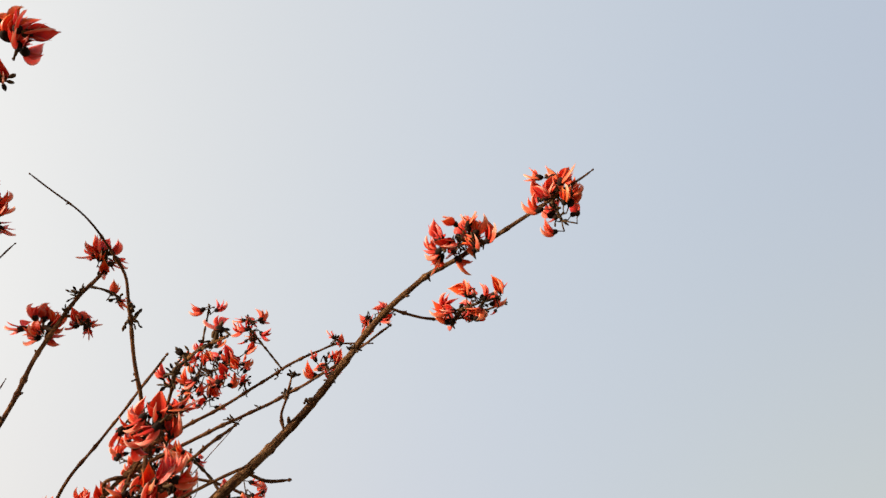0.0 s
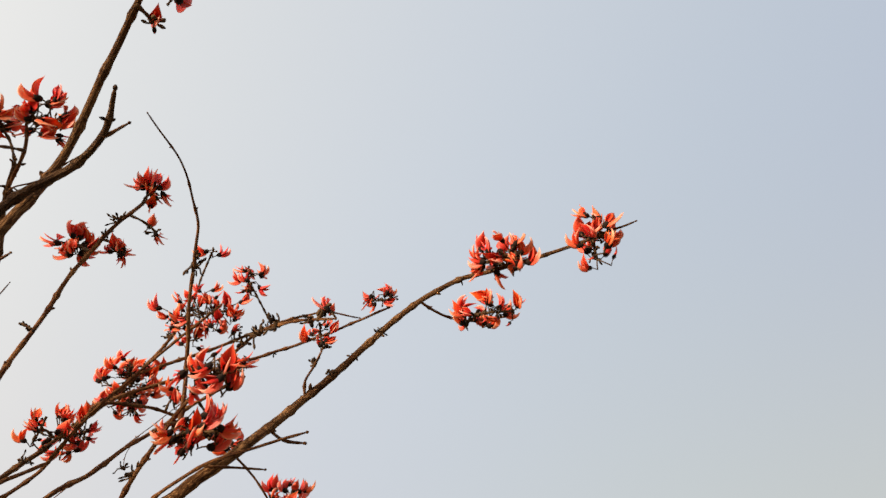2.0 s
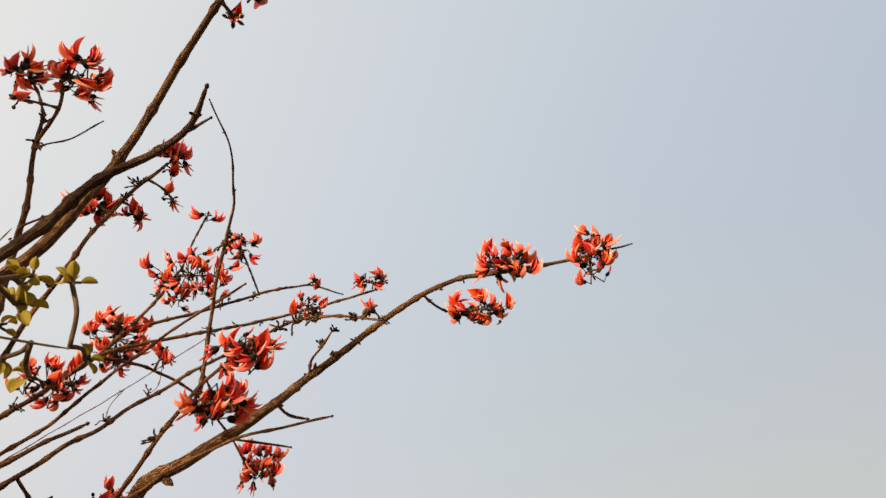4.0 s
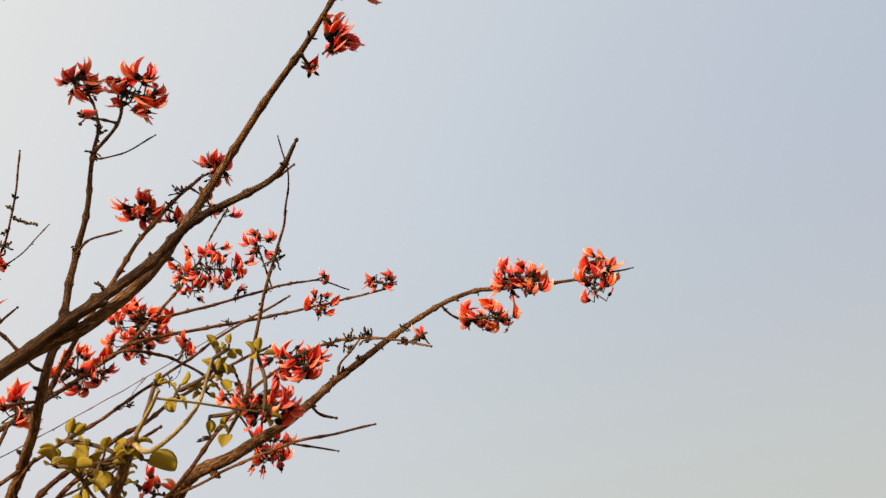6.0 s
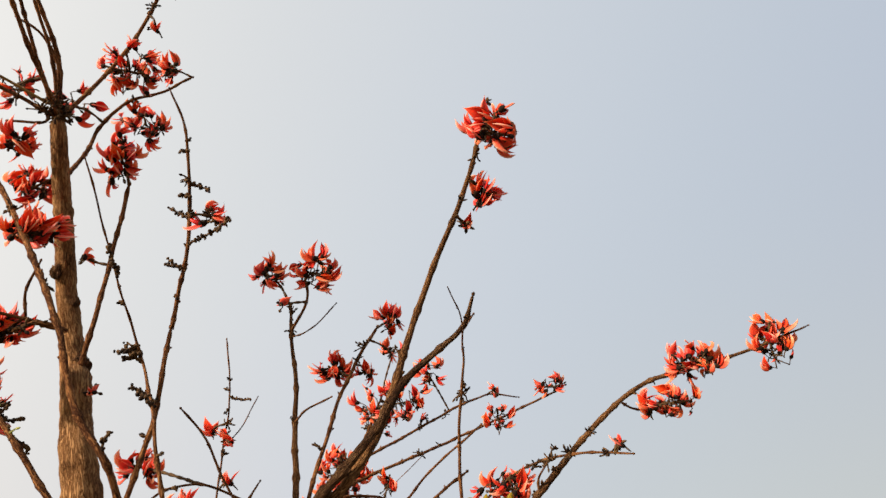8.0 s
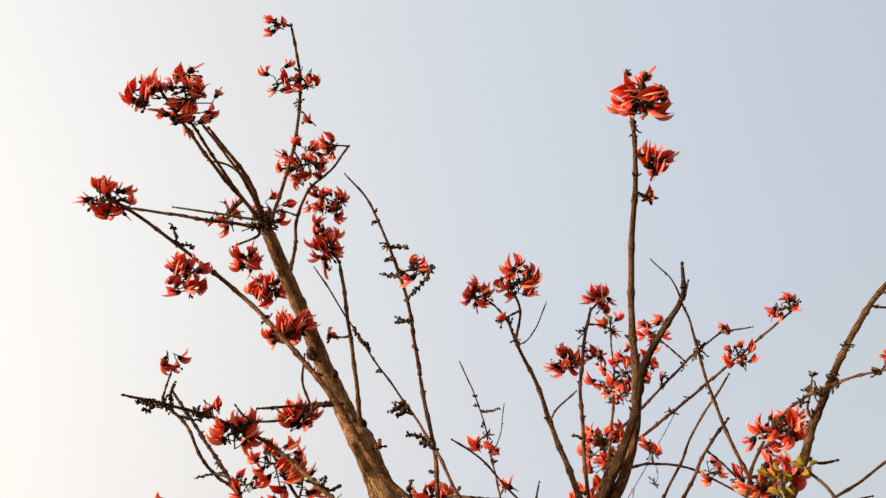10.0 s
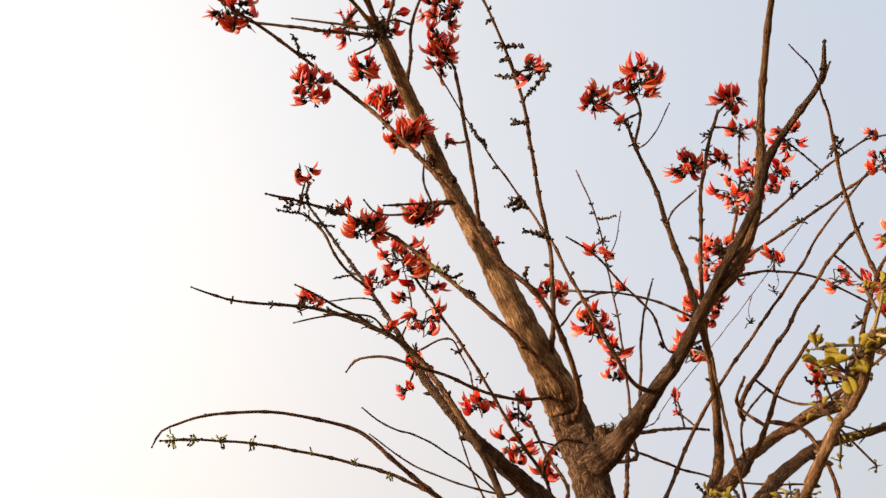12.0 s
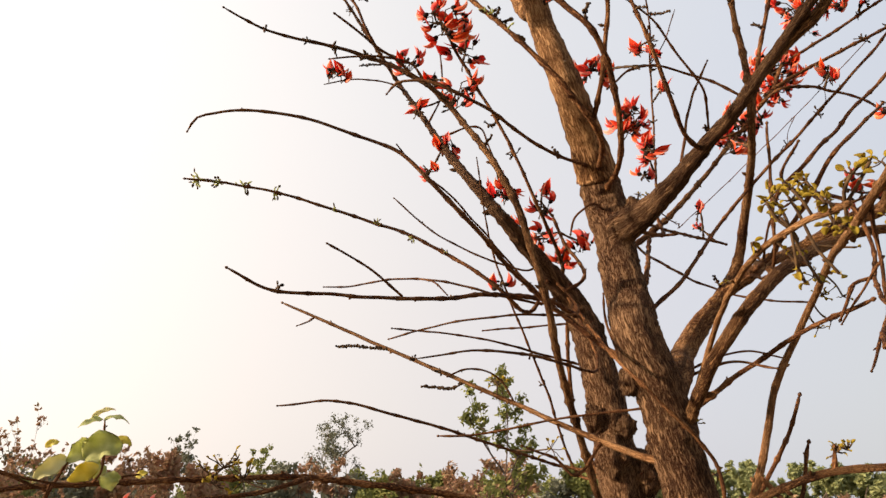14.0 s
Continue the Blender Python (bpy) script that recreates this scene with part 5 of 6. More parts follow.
spur((-0.804, 1.434, 2.363), (-0.17, 0.88, 0.13), 0.024, 10)
spur((-0.720, 1.455, 2.472), (-0.32, -0.50, 0.43), 0.026, 12)
spur((-0.530, 1.512, 2.761), (-0.05, 0.56, 0.18), 0.024, 10)
spur((-0.488, 1.528, 2.863), (-0.61, 0.07, 0.38), 0.030, 14)
spur((-0.458, 1.527, 2.930), (-0.66, 0.58, 0.51), 0.028, 12)
spur((-1.132, 0.676, 3.286), (0.61, 0.65, 0.59), 0.023, 7)
spur((-1.11, 0.523, 3.317), (0.26, 0.73, 0.54), 0.023, 8)
spur((-1.075, 0.476, 3.397), (-0.46, -0.46, 0.03), 0.028, 10)
spur((-1.049, 0.42, 3.462), (-0.15, -0.05, 0.33), 0.023, 8)
spur((-1.283, 0.538, 3.045), (-1.0, -0.89, 0.45), 0.023, 6)
spur((-1.328, 0.519, 3.059), (-0.75, -0.86, 0.57), 0.023, 7)
spur((-1.238, 0.556, 3.033), (0.71, -0.83, 0.0), 0.035, 14)
spur((-1.222, 0.562, 3.029), (-0.37, -0.37, 0.18), 0.035, 14)
spur((-1.175, 0.570, 2.681), (0.29, 0.17, 0.17), 0.030, 14)
spur((-1.201, 0.569, 2.725), (-0.62, -0.34, 0.45), 0.024, 10)
spur((-1.102, 0.573, 2.550), (0.11, 0.43, 0.14), 0.018, 6)
spur((-0.823, 1.127, 1.766), (-0.84, -0.64, 0.15), 0.012, 3)
spur((-1.097, 0.716, 1.751), (0.21, 0.57, 0.14), 0.010, 3)
spur((-1.264, 0.808, 1.889), (0.60, 0.25, 0.08), 0.010, 3)
spur((-1.463, 0.568, 1.850), (-0.26, -0.01, 0.24), 0.008, 3)
spur((-1.202, 0.569, 3.039), (-0.16, 0.39, 0.05), 0.039, 26)
spur((-1.198, 0.569, 3.058), (-0.51, 0.07, 0.23), 0.035, 20)
spur((-1.208, 0.56, 3.031), (-0.86, -0.15, 0.09), 0.039, 26)
spur((-1.208, 0.553, 3.037), (0.76, 0.87, 0.15), 0.035, 18)
spur((-1.207, 0.56, 3.028), (0.8, 0.58, 0.29), 0.041, 26)
spur((-1.21, 0.54, 3.033), (-0.07, -0.75, 0.38), 0.032, 16)
spur((-1.111, 0.635, 2.519), (0.32, 0.77, 0.35), 0.016, 8)
spur((-1.133, 0.625, 2.504), (0.34, 0.47, 0.08), 0.020, 10)


# ---- young leaves ----
def leaf_mesh(seed, mat, long):
    """A rounded leaflet with thickness, folded a little along its rib and curled; grows along +x, one unit long."""
    rng = random.Random(seed)
    b = Build()
    a, p, line, norm = rng.uniform(-0.2, 0.3), Vector((0, 0, 0)), [], []
    curl = rng.uniform(-2.2, 1.2) if not long else rng.uniform(-0.9, 0.5)
    for i in range(9):
        line.append(p.copy())
        norm.append(Vector((-math.sin(a), 0, math.cos(a))))
        p = p + Vector((math.cos(a), 0, math.sin(a))) / 8
        a += curl / 8
    wide = rng.uniform(0.30, 0.40) if not long else rng.uniform(0.22, 0.28)
    b.petal(line, norm, lambda t: wide * math.sin(math.pi * min(0.985, 0.05 + 0.95 * t)) ** 0.62, 0.05, rng.uniform(0.15, 0.6) if long else rng.uniform(0.3, 1.0), 0, 9)
    ob = b.object("leaf", [mat])
    me = ob.data
    bpy.data.objects.remove(ob)
    return me


YOUNG = [leaf_mesh(i + 60, LEAF, False) for i in range(5)]
BROAD = [leaf_mesh(i + 80, GREEN_LEAF, True) for i in range(4)]
sprig_rng = random.Random(23)


def sprig(centre, root, r, count, size, broad=False):
    """A tuft of leaves on a thin stalk from root."""
    count, size = int(count * 1.5 + 0.5), size * 0.9
    rng = sprig_rng
    c, root = Vector(centre), Vector(root)
    b = Build()
    line, _ = curve_points([root, (root + c) / 2 + unit(rng) * 0.004, c], 0.006)
    b.tube(line, lambda i: 0.0016, 6, 0, 0.1)
    ends = []
    for i in range(count):
        d = (unit(rng) + Vector((0, 0, 0.35))).normalized()
        p = c + d * r * rng.uniform(0.25, 0.9)
        b.tube([c, (c + p) / 2 + unit(rng) * r * 0.08, p], lambda i: 0.0010, 5, 0)
        ends.append((p, d))
    tuft = b.object("leaf_stalk", [STALK], tree)
    for p, d in ends:
        up = Vector((0, 0, 1)) + unit(rng) * 0.7
        y = up.cross(d).normalized()
        m = Matrix((d, y, d.cross(y))).transposed().to_4x4()
        lf = new("leaf", rng.choice(BROAD if broad else YOUNG))
        lf.parent = tuft
        lf.matrix_basis = Matrix.Translation(p) @ m @ Matrix.Scale(size * rng.uniform(0.55, 1.05), 4)


def leaf_on(base, tip, half, face, mat, arch=0.12):
    """One leaf from base to tip, its flat side turned to face."""
    p, q, nn = Vector(base), Vector(tip), Vector(face).normalized()
    long = (q - p).length
    rng = sprig_rng
    twist, fold, wave = rng.uniform(-0.7, 0.7), rng.uniform(0.15, 0.7), rng.uniform(0, 6)
    side = nn.cross(q - p).normalized()
    line = [p + (q - p) * (i / 10) + nn * ((math.sin(math.pi * i / 10) * arch + 0.02 * math.sin(wave + i * 1.1)) * long) - Vector((0, 0, 0.10 * long * (i / 10) ** 2)) + side * (0.05 * long * math.sin(wave + i * 0.5)) for i in range(11)]
    face_dirs = [(nn + side * (twist * (i / 10 - 0.4) + 0.25 * math.sin(wave * 2 + i * 1.3))).normalized() for i in range(11)]
    b = Build()
    b.petal(line, face_dirs, lambda t: half * (math.sin(math.pi * min(0.99, 0.03 + 0.96 * t ** 0.85)) ** 0.85 + 0.06 * math.sin(wave + 17 * t) * t * (1 - t) * 4), 0.0006, fold, 0, 11)
    b.object("leaf", [mat], tree)


def flower_on(base, tip, size):
    """A single flower that grows from base towards tip."""
    p, d = Vector(base), (Vector(tip) - Vector(base)).normalized()
    y = Vector((0.2, 1, 0.1)).cross(d).normalized()
    fl = new("flower", FLOWERS[3])
    fl.parent = tree
    fl.matrix_basis = Matrix.Translation(p) @ Matrix((d, y, d.cross(y))).transposed().to_4x4() @ Matrix.Scale(size, 4)


sprig((-0.569, 0.363, 1.952), (-0.566, 0.353, 1.955), 0.010, 3, 0.020)
sprig((-0.556, 0.361, 1.945), (-0.566, 0.353, 1.955), 0.007, 2, 0.027)
sprig((-0.584, 0.375, 1.945), (-0.564, 0.377, 1.950), 0.015, 5, 0.019)
sprig((-0.593, 0.408, 1.941), (-0.564, 0.377, 1.950), 0.018, 6, 0.020)
sprig((-0.611, 0.396, 1.968), (-0.564, 0.377, 1.950), 0.013, 4, 0.017)
sprig((-0.614, 0.402, 1.950), (-0.564, 0.377, 1.950), 0.011, 4, 0.018)
sprig((-0.513, 0.346, 2.016), (-0.522, 0.313, 2.010), 0.010, 5, 0.015)
sprig((-0.513, 0.344, 2.030), (-0.522, 0.313, 2.010), 0.011, 6, 0.014)
sprig((-0.507, 0.336, 2.034), (-0.522, 0.313, 2.010), 0.007, 3, 0.013)
sprig((-0.541, 0.355, 2.000), (-0.521, 0.314, 2.001), 0.011, 4, 0.015)
sprig((-0.483, 0.335, 2.031), (-0.473, 0.338, 1.984), 0.007, 3, 0.014)
sprig((-0.466, 0.364, 1.991), (-0.473, 0.338, 1.984), 0.006, 2, 0.020)
sprig((-0.512, 0.361, 1.984), (-0.493, 0.329, 1.979), 0.005, 1, 0.018)
sprig((-0.495, 0.364, 1.974), (-0.493, 0.329, 1.979), 0.007, 2, 0.017)
sprig((-0.559, 0.335, 1.993), (-0.562, 0.322, 1.962), 0.006, 4, 0.009)
sprig((-0.519, 0.353, 2.002), (-0.521, 0.314, 2.001), 0.008, 3, 0.014)
sprig((-0.760, 0.489, 1.854), (-0.746, 0.503, 1.818), 0.014, 6, 0.012)
sprig((-0.746, 0.449, 1.841), (-0.731, 0.454, 1.810), 0.014, 6, 0.012)
sprig((-0.736, 0.424, 1.836), (-0.727, 0.437, 1.805), 0.012, 5, 0.011)
sprig((-0.755, 0.499, 1.832), (-0.746, 0.503, 1.818), 0.011, 5, 0.011)
sprig((-0.728, 0.419, 1.816), (-0.724, 0.421, 1.800), 0.009, 4, 0.010)
sprig((-0.721, 0.418, 1.784), (-0.724, 0.421, 1.800), 0.011, 7, 0.011)
sprig((-0.715, 0.398, 1.772), (-0.715, 0.386, 1.788), 0.010, 6, 0.011)
sprig((-0.734, 0.559, 1.775), (-0.759, 0.536, 1.821), 0.005, 2, 0.012)
sprig((-0.724, 0.528, 1.762), (-0.746, 0.503, 1.818), 0.005, 2, 0.013)
sprig((-0.713, 0.483, 1.755), (-0.737, 0.477, 1.814), 0.004, 1, 0.012)
sprig((-0.742, 0.518, 1.801), (-0.746, 0.503, 1.818), 0.011, 4, 0.008)
sprig((-0.692, 0.370, 1.820), (-0.715, 0.386, 1.788), 0.010, 4, 0.013)
sprig((-0.809, 0.687, 1.826), (-0.800, 0.687, 1.822), 0.006, 4, 0.006)
sprig((-0.766, 0.491, 1.849), (-0.746, 0.503, 1.818), 0.014, 5, 0.012)
sprig((-0.746, 0.464, 1.834), (-0.737, 0.477, 1.814), 0.013, 6, 0.011)
sprig((-0.782, 0.555, 1.828), (-0.774, 0.577, 1.823), 0.006, 2, 0.012)
sprig((-0.710, 0.363, 1.807), (-0.715, 0.386, 1.788), 0.011, 6, 0.011)
sprig((-0.745, 0.517, 1.776), (-0.746, 0.503, 1.818), 0.006, 2, 0.012)
sprig((-0.726, 0.400, 1.799), (-0.719, 0.404, 1.794), 0.010, 6, 0.010)
sprig((-0.618, 1.173, 1.946), (-0.655, 0.994, 1.899), 0.028, 7, 0.010)
sprig((-0.636, 1.114, 1.964), (-0.648, 0.935, 1.908), 0.021, 5, 0.008)
sprig((-0.587, 1.157, 1.934), (-0.648, 0.935, 1.908), 0.020, 4, 0.008)
sprig((-0.617, 1.302, 1.912), (-0.668, 1.046, 1.876), 0.024, 5, 0.008)
sprig((-0.596, 1.273, 1.917), (-0.661, 1.024, 1.888), 0.022, 4, 0.008)
sprig((-0.591, 0.532, 1.988), (-0.568, 0.477, 1.947), 0.015, 6, 0.011)
sprig((-0.591, 0.448, 1.974), (-0.568, 0.477, 1.947), 0.007, 3, 0.011)
sprig((-0.571, 0.424, 1.959), (-0.564, 0.377, 1.950), 0.014, 5, 0.016)
sprig((-0.581, 0.740, 2.002), (-0.571, 0.745, 1.978), 0.015, 3, 0.017)
sprig((-0.576, 0.635, 1.977), (-0.570, 0.603, 1.958), 0.007, 2, 0.011)
sprig((-0.565, 0.450, 1.952), (-0.568, 0.477, 1.947), 0.010, 4, 0.012)
sprig((-0.579, 0.785, 1.936), (-0.571, 0.745, 1.978), 0.008, 3, 0.008)
sprig((-0.559, 0.778, 1.952), (-0.571, 0.745, 1.978), 0.014, 4, 0.007)
sprig((-0.534, 0.770, 1.963), (-0.571, 0.745, 1.978), 0.017, 6, 0.007)
sprig((-0.536, 0.781, 1.920), (-0.571, 0.745, 1.978), 0.011, 3, 0.007)
sprig((-0.624, 0.800, 1.899), (-0.680, 0.799, 1.910), 0.006, 1, 0.008)
leaf_on((-1.673, 0.477, 1.640), (-1.686, 0.449, 1.627), 0.0081, (0.75, -0.66, 1.48), GREEN_LEAF)
leaf_on((-1.672, 0.478, 1.640), (-1.642, 0.497, 1.639), 0.0071, (0.74, -0.66, 1.68), GREEN_LEAF)
leaf_on((-1.699, 0.478, 1.639), (-1.669, 0.493, 1.658), 0.0063, (0.76, -0.65, 1.39), PALE_LEAF)
leaf_on((-1.670, 0.458, 1.583), (-1.632, 0.482, 1.611), 0.0214, (0.76, -0.65, 0.23), GREEN_LEAF)
leaf_on((-1.677, 0.478, 1.602), (-1.692, 0.447, 1.584), 0.0161, (0.75, -0.66, 0.22), GREEN_LEAF)
leaf_on((-1.687, 0.500, 1.576), (-1.704, 0.466, 1.559), 0.0135, (0.74, -0.67, 0.24), YELLOW_LEAF)
leaf_on((-1.693, 0.507, 1.580), (-1.689, 0.499, 1.559), 0.0117, (0.74, -0.67, 0.24), GREEN_LEAF)
leaf_on((-1.702, 0.451, 1.588), (-1.713, 0.423, 1.552), 0.0123, (0.77, -0.63, 0.23), PALE_LEAF)
leaf_on((-1.663, 0.497, 1.568), (-1.651, 0.497, 1.545), 0.0142, (0.74, -0.67, 0.25), GREEN_LEAF)
leaf_on((-1.756, 0.461, 1.600), (-1.738, 0.467, 1.612), 0.0059, (0.79, -0.61, 0.22), YELLOW_LEAF)
leaf_on((-1.697, 0.529, 1.620), (-1.674, 0.540, 1.612), 0.0064, (0.73, -0.67, 0.21), YELLOW_LEAF)
leaf_on((-1.674, 0.558, 1.568), (-1.655, 0.563, 1.573), 0.0059, (0.71, -0.70, 0.25), YELLOW_LEAF)
flower_on((-1.607, 0.486, 1.515), (-1.610, 0.481, 1.551), 0.62)
flower_on((-1.583, 0.510, 1.514), (-1.588, 0.504, 1.551), 0.62)
sprig((-1.613, 0.681, 1.588), (-1.638, 0.680, 1.571), 0.039, 9, 0.011)
sprig((-1.596, 0.693, 1.603), (-1.638, 0.680, 1.571), 0.012, 4, 0.009)
sprig((-1.587, 0.703, 1.570), (-1.538, 0.715, 1.555), 0.041, 9, 0.012)
sprig((-1.637, 0.661, 1.585), (-1.638, 0.680, 1.571), 0.017, 5, 0.011)
sprig((-1.621, 0.676, 1.561), (-1.638, 0.680, 1.571), 0.027, 6, 0.014)
sprig((-0.725, 0.642, 1.597), (-0.726, 0.642, 1.600), 0.016, 8, 0.008)
sprig((-0.714, 0.640, 1.599), (-0.726, 0.642, 1.600), 0.009, 4, 0.007)
sprig((-0.880, 0.950, 1.675), (-0.903, 0.926, 1.690), 0.016, 6, 0.008)
sprig((-0.854, 0.952, 1.594), (-0.860, 0.890, 1.590), 0.024, 9, 0.009)
sprig((-1.258, 1.068, 1.782), (-1.246, 1.023, 1.752), 0.034, 9, 0.011)
sprig((-1.204, 1.307, 1.675), (-1.326, 1.387, 1.683), 0.033, 5, 0.016)
raceme([(-1.703, 1.307, 2.901), (-1.739, 1.288, 2.894), (-1.777, 1.269, 2.886)], 0.0060)
raceme([(-1.366, 0.463, 2.929), (-1.363, 0.442, 2.945), (-1.361, 0.423, 2.958)], 0.0080)
raceme([(-1.363, 0.467, 2.928), (-1.349, 0.470, 2.934), (-1.341, 0.481, 2.930)], 0.0070)
raceme([(-1.379, 0.546, 2.558), (-1.377, 0.532, 2.574), (-1.366, 0.523, 2.592)], 0.0060)
raceme([(-1.352, 0.566, 2.552), (-1.337, 0.584, 2.544), (-1.326, 0.592, 2.543)], 0.0060)
raceme([(-1.406, 0.527, 2.564), (-1.417, 0.529, 2.552), (-1.423, 0.520, 2.556)], 0.0080)
raceme([(-0.972, 0.462, 2.496), (-0.965, 0.471, 2.489), (-0.962, 0.478, 2.482)], 0.0060)
sprig((-0.914, 0.941, 2.099), (-0.930, 0.945, 2.062), 0.015, 6, 0.007)
sprig((-0.892, 0.941, 2.112), (-0.922, 0.940, 2.068), 0.011, 4, 0.006)
sprig((-0.930, 0.935, 2.104), (-0.930, 0.945, 2.062), 0.008, 4, 0.006)
limb("twig", [(-1.316, 0.718, 2.325), (-1.334, 0.682, 2.341), (-1.362, 0.640, 2.353), (-1.388, 0.595, 2.369), (-1.407, 0.558, 2.376)], 0.0034, 0.0025)
limb("twig", [(-1.297, 0.731, 2.313), (-1.313, 0.705, 2.341), (-1.356, 0.675, 2.350), (-1.415, 0.642, 2.345), (-1.453, 0.622, 2.334)], 0.0029, 0.0020)
limb("twig", [(-1.503, 1.213, 2.563), (-1.423, 1.126, 2.609), (-1.41, 1.077, 2.654), (-1.401, 1.044, 2.669)], 0.0034, 0.0020)
limb("twig", [(-1.455, 1.17, 2.484), (-1.343, 1.223, 2.517), (-1.331, 1.25, 2.473), (-1.32, 1.273, 2.436)], 0.0034, 0.0027)
raceme([(-1.709, 0.962, 2.936), (-1.735, 0.942, 2.937), (-1.763, 0.918, 2.939)], 0.0060)
raceme([(-1.674, 0.987, 2.904), (-1.644, 1.013, 2.898), (-1.623, 1.027, 2.897)], 0.0060)
raceme([(-0.940, 0.598, 2.436), (-0.961, 0.596, 2.432), (-0.972, 0.594, 2.432)], 0.0060)
raceme([(-0.964, 0.628, 2.276), (-0.962, 0.618, 2.293), (-0.956, 0.612, 2.303)], 0.0060)
raceme([(-1.226, 0.984, 2.371), (-1.241, 0.985, 2.360), (-1.252, 0.977, 2.367)], 0.0060)
raceme([(-1.138, 0.658, 2.374), (-1.126, 0.669, 2.364), (-1.104, 0.675, 2.367)], 0.0060)
raceme([(-1.104, 0.668, 2.331), (-1.089, 0.677, 2.325), (-1.082, 0.684, 2.318)], 0.0050)
limb("branch", [(-0.911, 0.958, 1.560), (-0.852, 0.890, 1.542), (-0.852, 0.874, 1.600), (-0.873, 0.855, 1.635), (-0.913, 0.819, 1.681), (-0.952, 0.816, 1.725), (-0.984, 0.833, 1.765), (-1.023, 0.878, 1.824), (-1.047, 0.909, 1.864)], 0.0033, 0.0037)
limb("branch", [(-0.943, 0.894, 1.762), (-0.992, 0.879, 1.81), (-1.004, 0.896, 1.856), (-1.007, 0.915, 1.905)], 0.0029, 0.0021)
limb("branch", [(-1.043, 1.012, 1.655), (-1.092, 0.955, 1.595), (-1.113, 0.943, 1.618), (-1.144, 0.929, 1.631), (-1.166, 0.917, 1.640)], 0.0036, 0.0022)
limb("twig", [(-0.650, 0.905, 2.046), (-0.605, 0.908, 2.030), (-0.583, 0.888, 1.937), (-0.611, 0.800, 1.851), (-0.630, 0.703, 1.793), (-0.649, 0.599, 1.748), (-0.684, 0.491, 1.697), (-0.712, 0.382, 1.654)], 0.0042, 0.0026)
limb("twig", [(-0.611, 0.800, 1.851), (-0.640, 0.790, 1.840), (-0.655, 0.780, 1.812), (-0.668, 0.775, 1.786)], 0.0034, 0.0026)
limb("twig", [(-0.945, 1.433, 2.228), (-0.938, 1.219, 2.106), (-0.937, 0.999, 1.947)], 0.0050, 0.0056)
raceme([(-1.482, 1.000, 1.856), (-1.515, 0.991, 1.858), (-1.550, 0.975, 1.861), (-1.585, 0.962, 1.860)], 0.0050)
raceme([(-1.319, 1.030, 1.782), (-1.344, 1.030, 1.770), (-1.371, 1.018, 1.771), (-1.401, 1.006, 1.773)], 0.0040)
limb("twig", [(-1.649, 0.960, 1.931), (-1.666, 0.959, 1.921), (-1.690, 0.954, 1.912)], 0.0024, 0.0020)
limb("twig", [(-1.474, 1.130, 2.061), (-1.427, 1.119, 2.043), (-1.396, 1.123, 2.010)], 0.0026, 0.0022)
raceme([(-0.786, 1.307, 2.019), (-0.801, 1.276, 2.027), (-0.806, 1.267, 2.041)], 0.0060)
limb("twig", [(-0.158, 1.089, 2.414), (-0.160, 1.066, 2.437), (-0.145, 1.040, 2.457), (-0.131, 1.013, 2.479)], 0.0032, 0.0024)
spur((-0.131, 1.013, 2.479), (0.2, -0.1, 0.9), 0.020, 8)
spur((-0.145, 1.040, 2.457), (-0.5, -0.1, 0.5), 0.024, 9)
limb("twig", [(-1.623, 1.293, 2.762), (-1.630, 1.205, 2.733), (-1.651, 1.139, 2.704), (-1.686, 1.072, 2.667), (-1.735, 1.022, 2.629)], 0.0030, 0.0022)
raceme([(-0.938, 0.765, 2.453), (-0.962, 0.752, 2.467), (-0.980, 0.742, 2.472)], 0.0075)
raceme([(-0.919, 0.671, 2.619), (-0.919, 0.677, 2.615)], 0.0060)
raceme([(-0.911, 0.636, 2.656), (-0.940, 0.629, 2.659)], 0.0065)
raceme([(-0.939, 0.599, 2.434), (-0.957, 0.597, 2.420)], 0.0060)
raceme([(-0.972, 0.462, 2.500), (-0.970, 0.469, 2.498)], 0.0055)
raceme([(-0.784, 1.024, 2.275), (-0.788, 1.023, 2.281)], 0.0070)
raceme([(-1.131, 0.659, 2.365), (-1.120, 0.657, 2.383)], 0.0060)
raceme([(-1.334, 1.242, 2.488), (-1.318, 1.236, 2.504)], 0.0060)
raceme([(-1.056, 0.806, 2.143), (-1.062, 0.797, 2.154)], 0.0055)
limb("twig", [(-0.521, 1.592, 2.613), (-0.548, 1.607, 2.566), (-0.552, 1.624, 2.537)], 0.0011, 0.0009)
spur((-0.552, 1.624, 2.537), (0.3, 0, 1), 0.030, 9)
limb("twig", [(-0.443, 1.553, 2.668), (-0.449, 1.580, 2.612), (-0.465, 1.583, 2.597)], 0.0011, 0.0009)
spur((-0.465, 1.583, 2.597), (0.2, 0, 1), 0.030, 9)
raceme([(-0.907, 0.543, 2.751), (-0.916, 0.545, 2.758), (-0.921, 0.548, 2.757)], 0.0090)
raceme([(-0.908, 0.523, 2.771), (-0.887, 0.527, 2.764), (-0.870, 0.528, 2.757)], 0.0070)
raceme([(-0.906, 0.570, 2.724), (-0.928, 0.570, 2.739), (-0.942, 0.568, 2.746)], 0.0080)
raceme([(-0.911, 0.636, 2.656), (-0.928, 0.635, 2.663), (-0.939, 0.629, 2.672)], 0.0060)
raceme([(-0.919, 0.671, 2.619), (-0.926, 0.673, 2.626)], 0.0060)
raceme([(-0.914, 0.468, 2.827), (-0.908, 0.467, 2.829)], 0.0050)
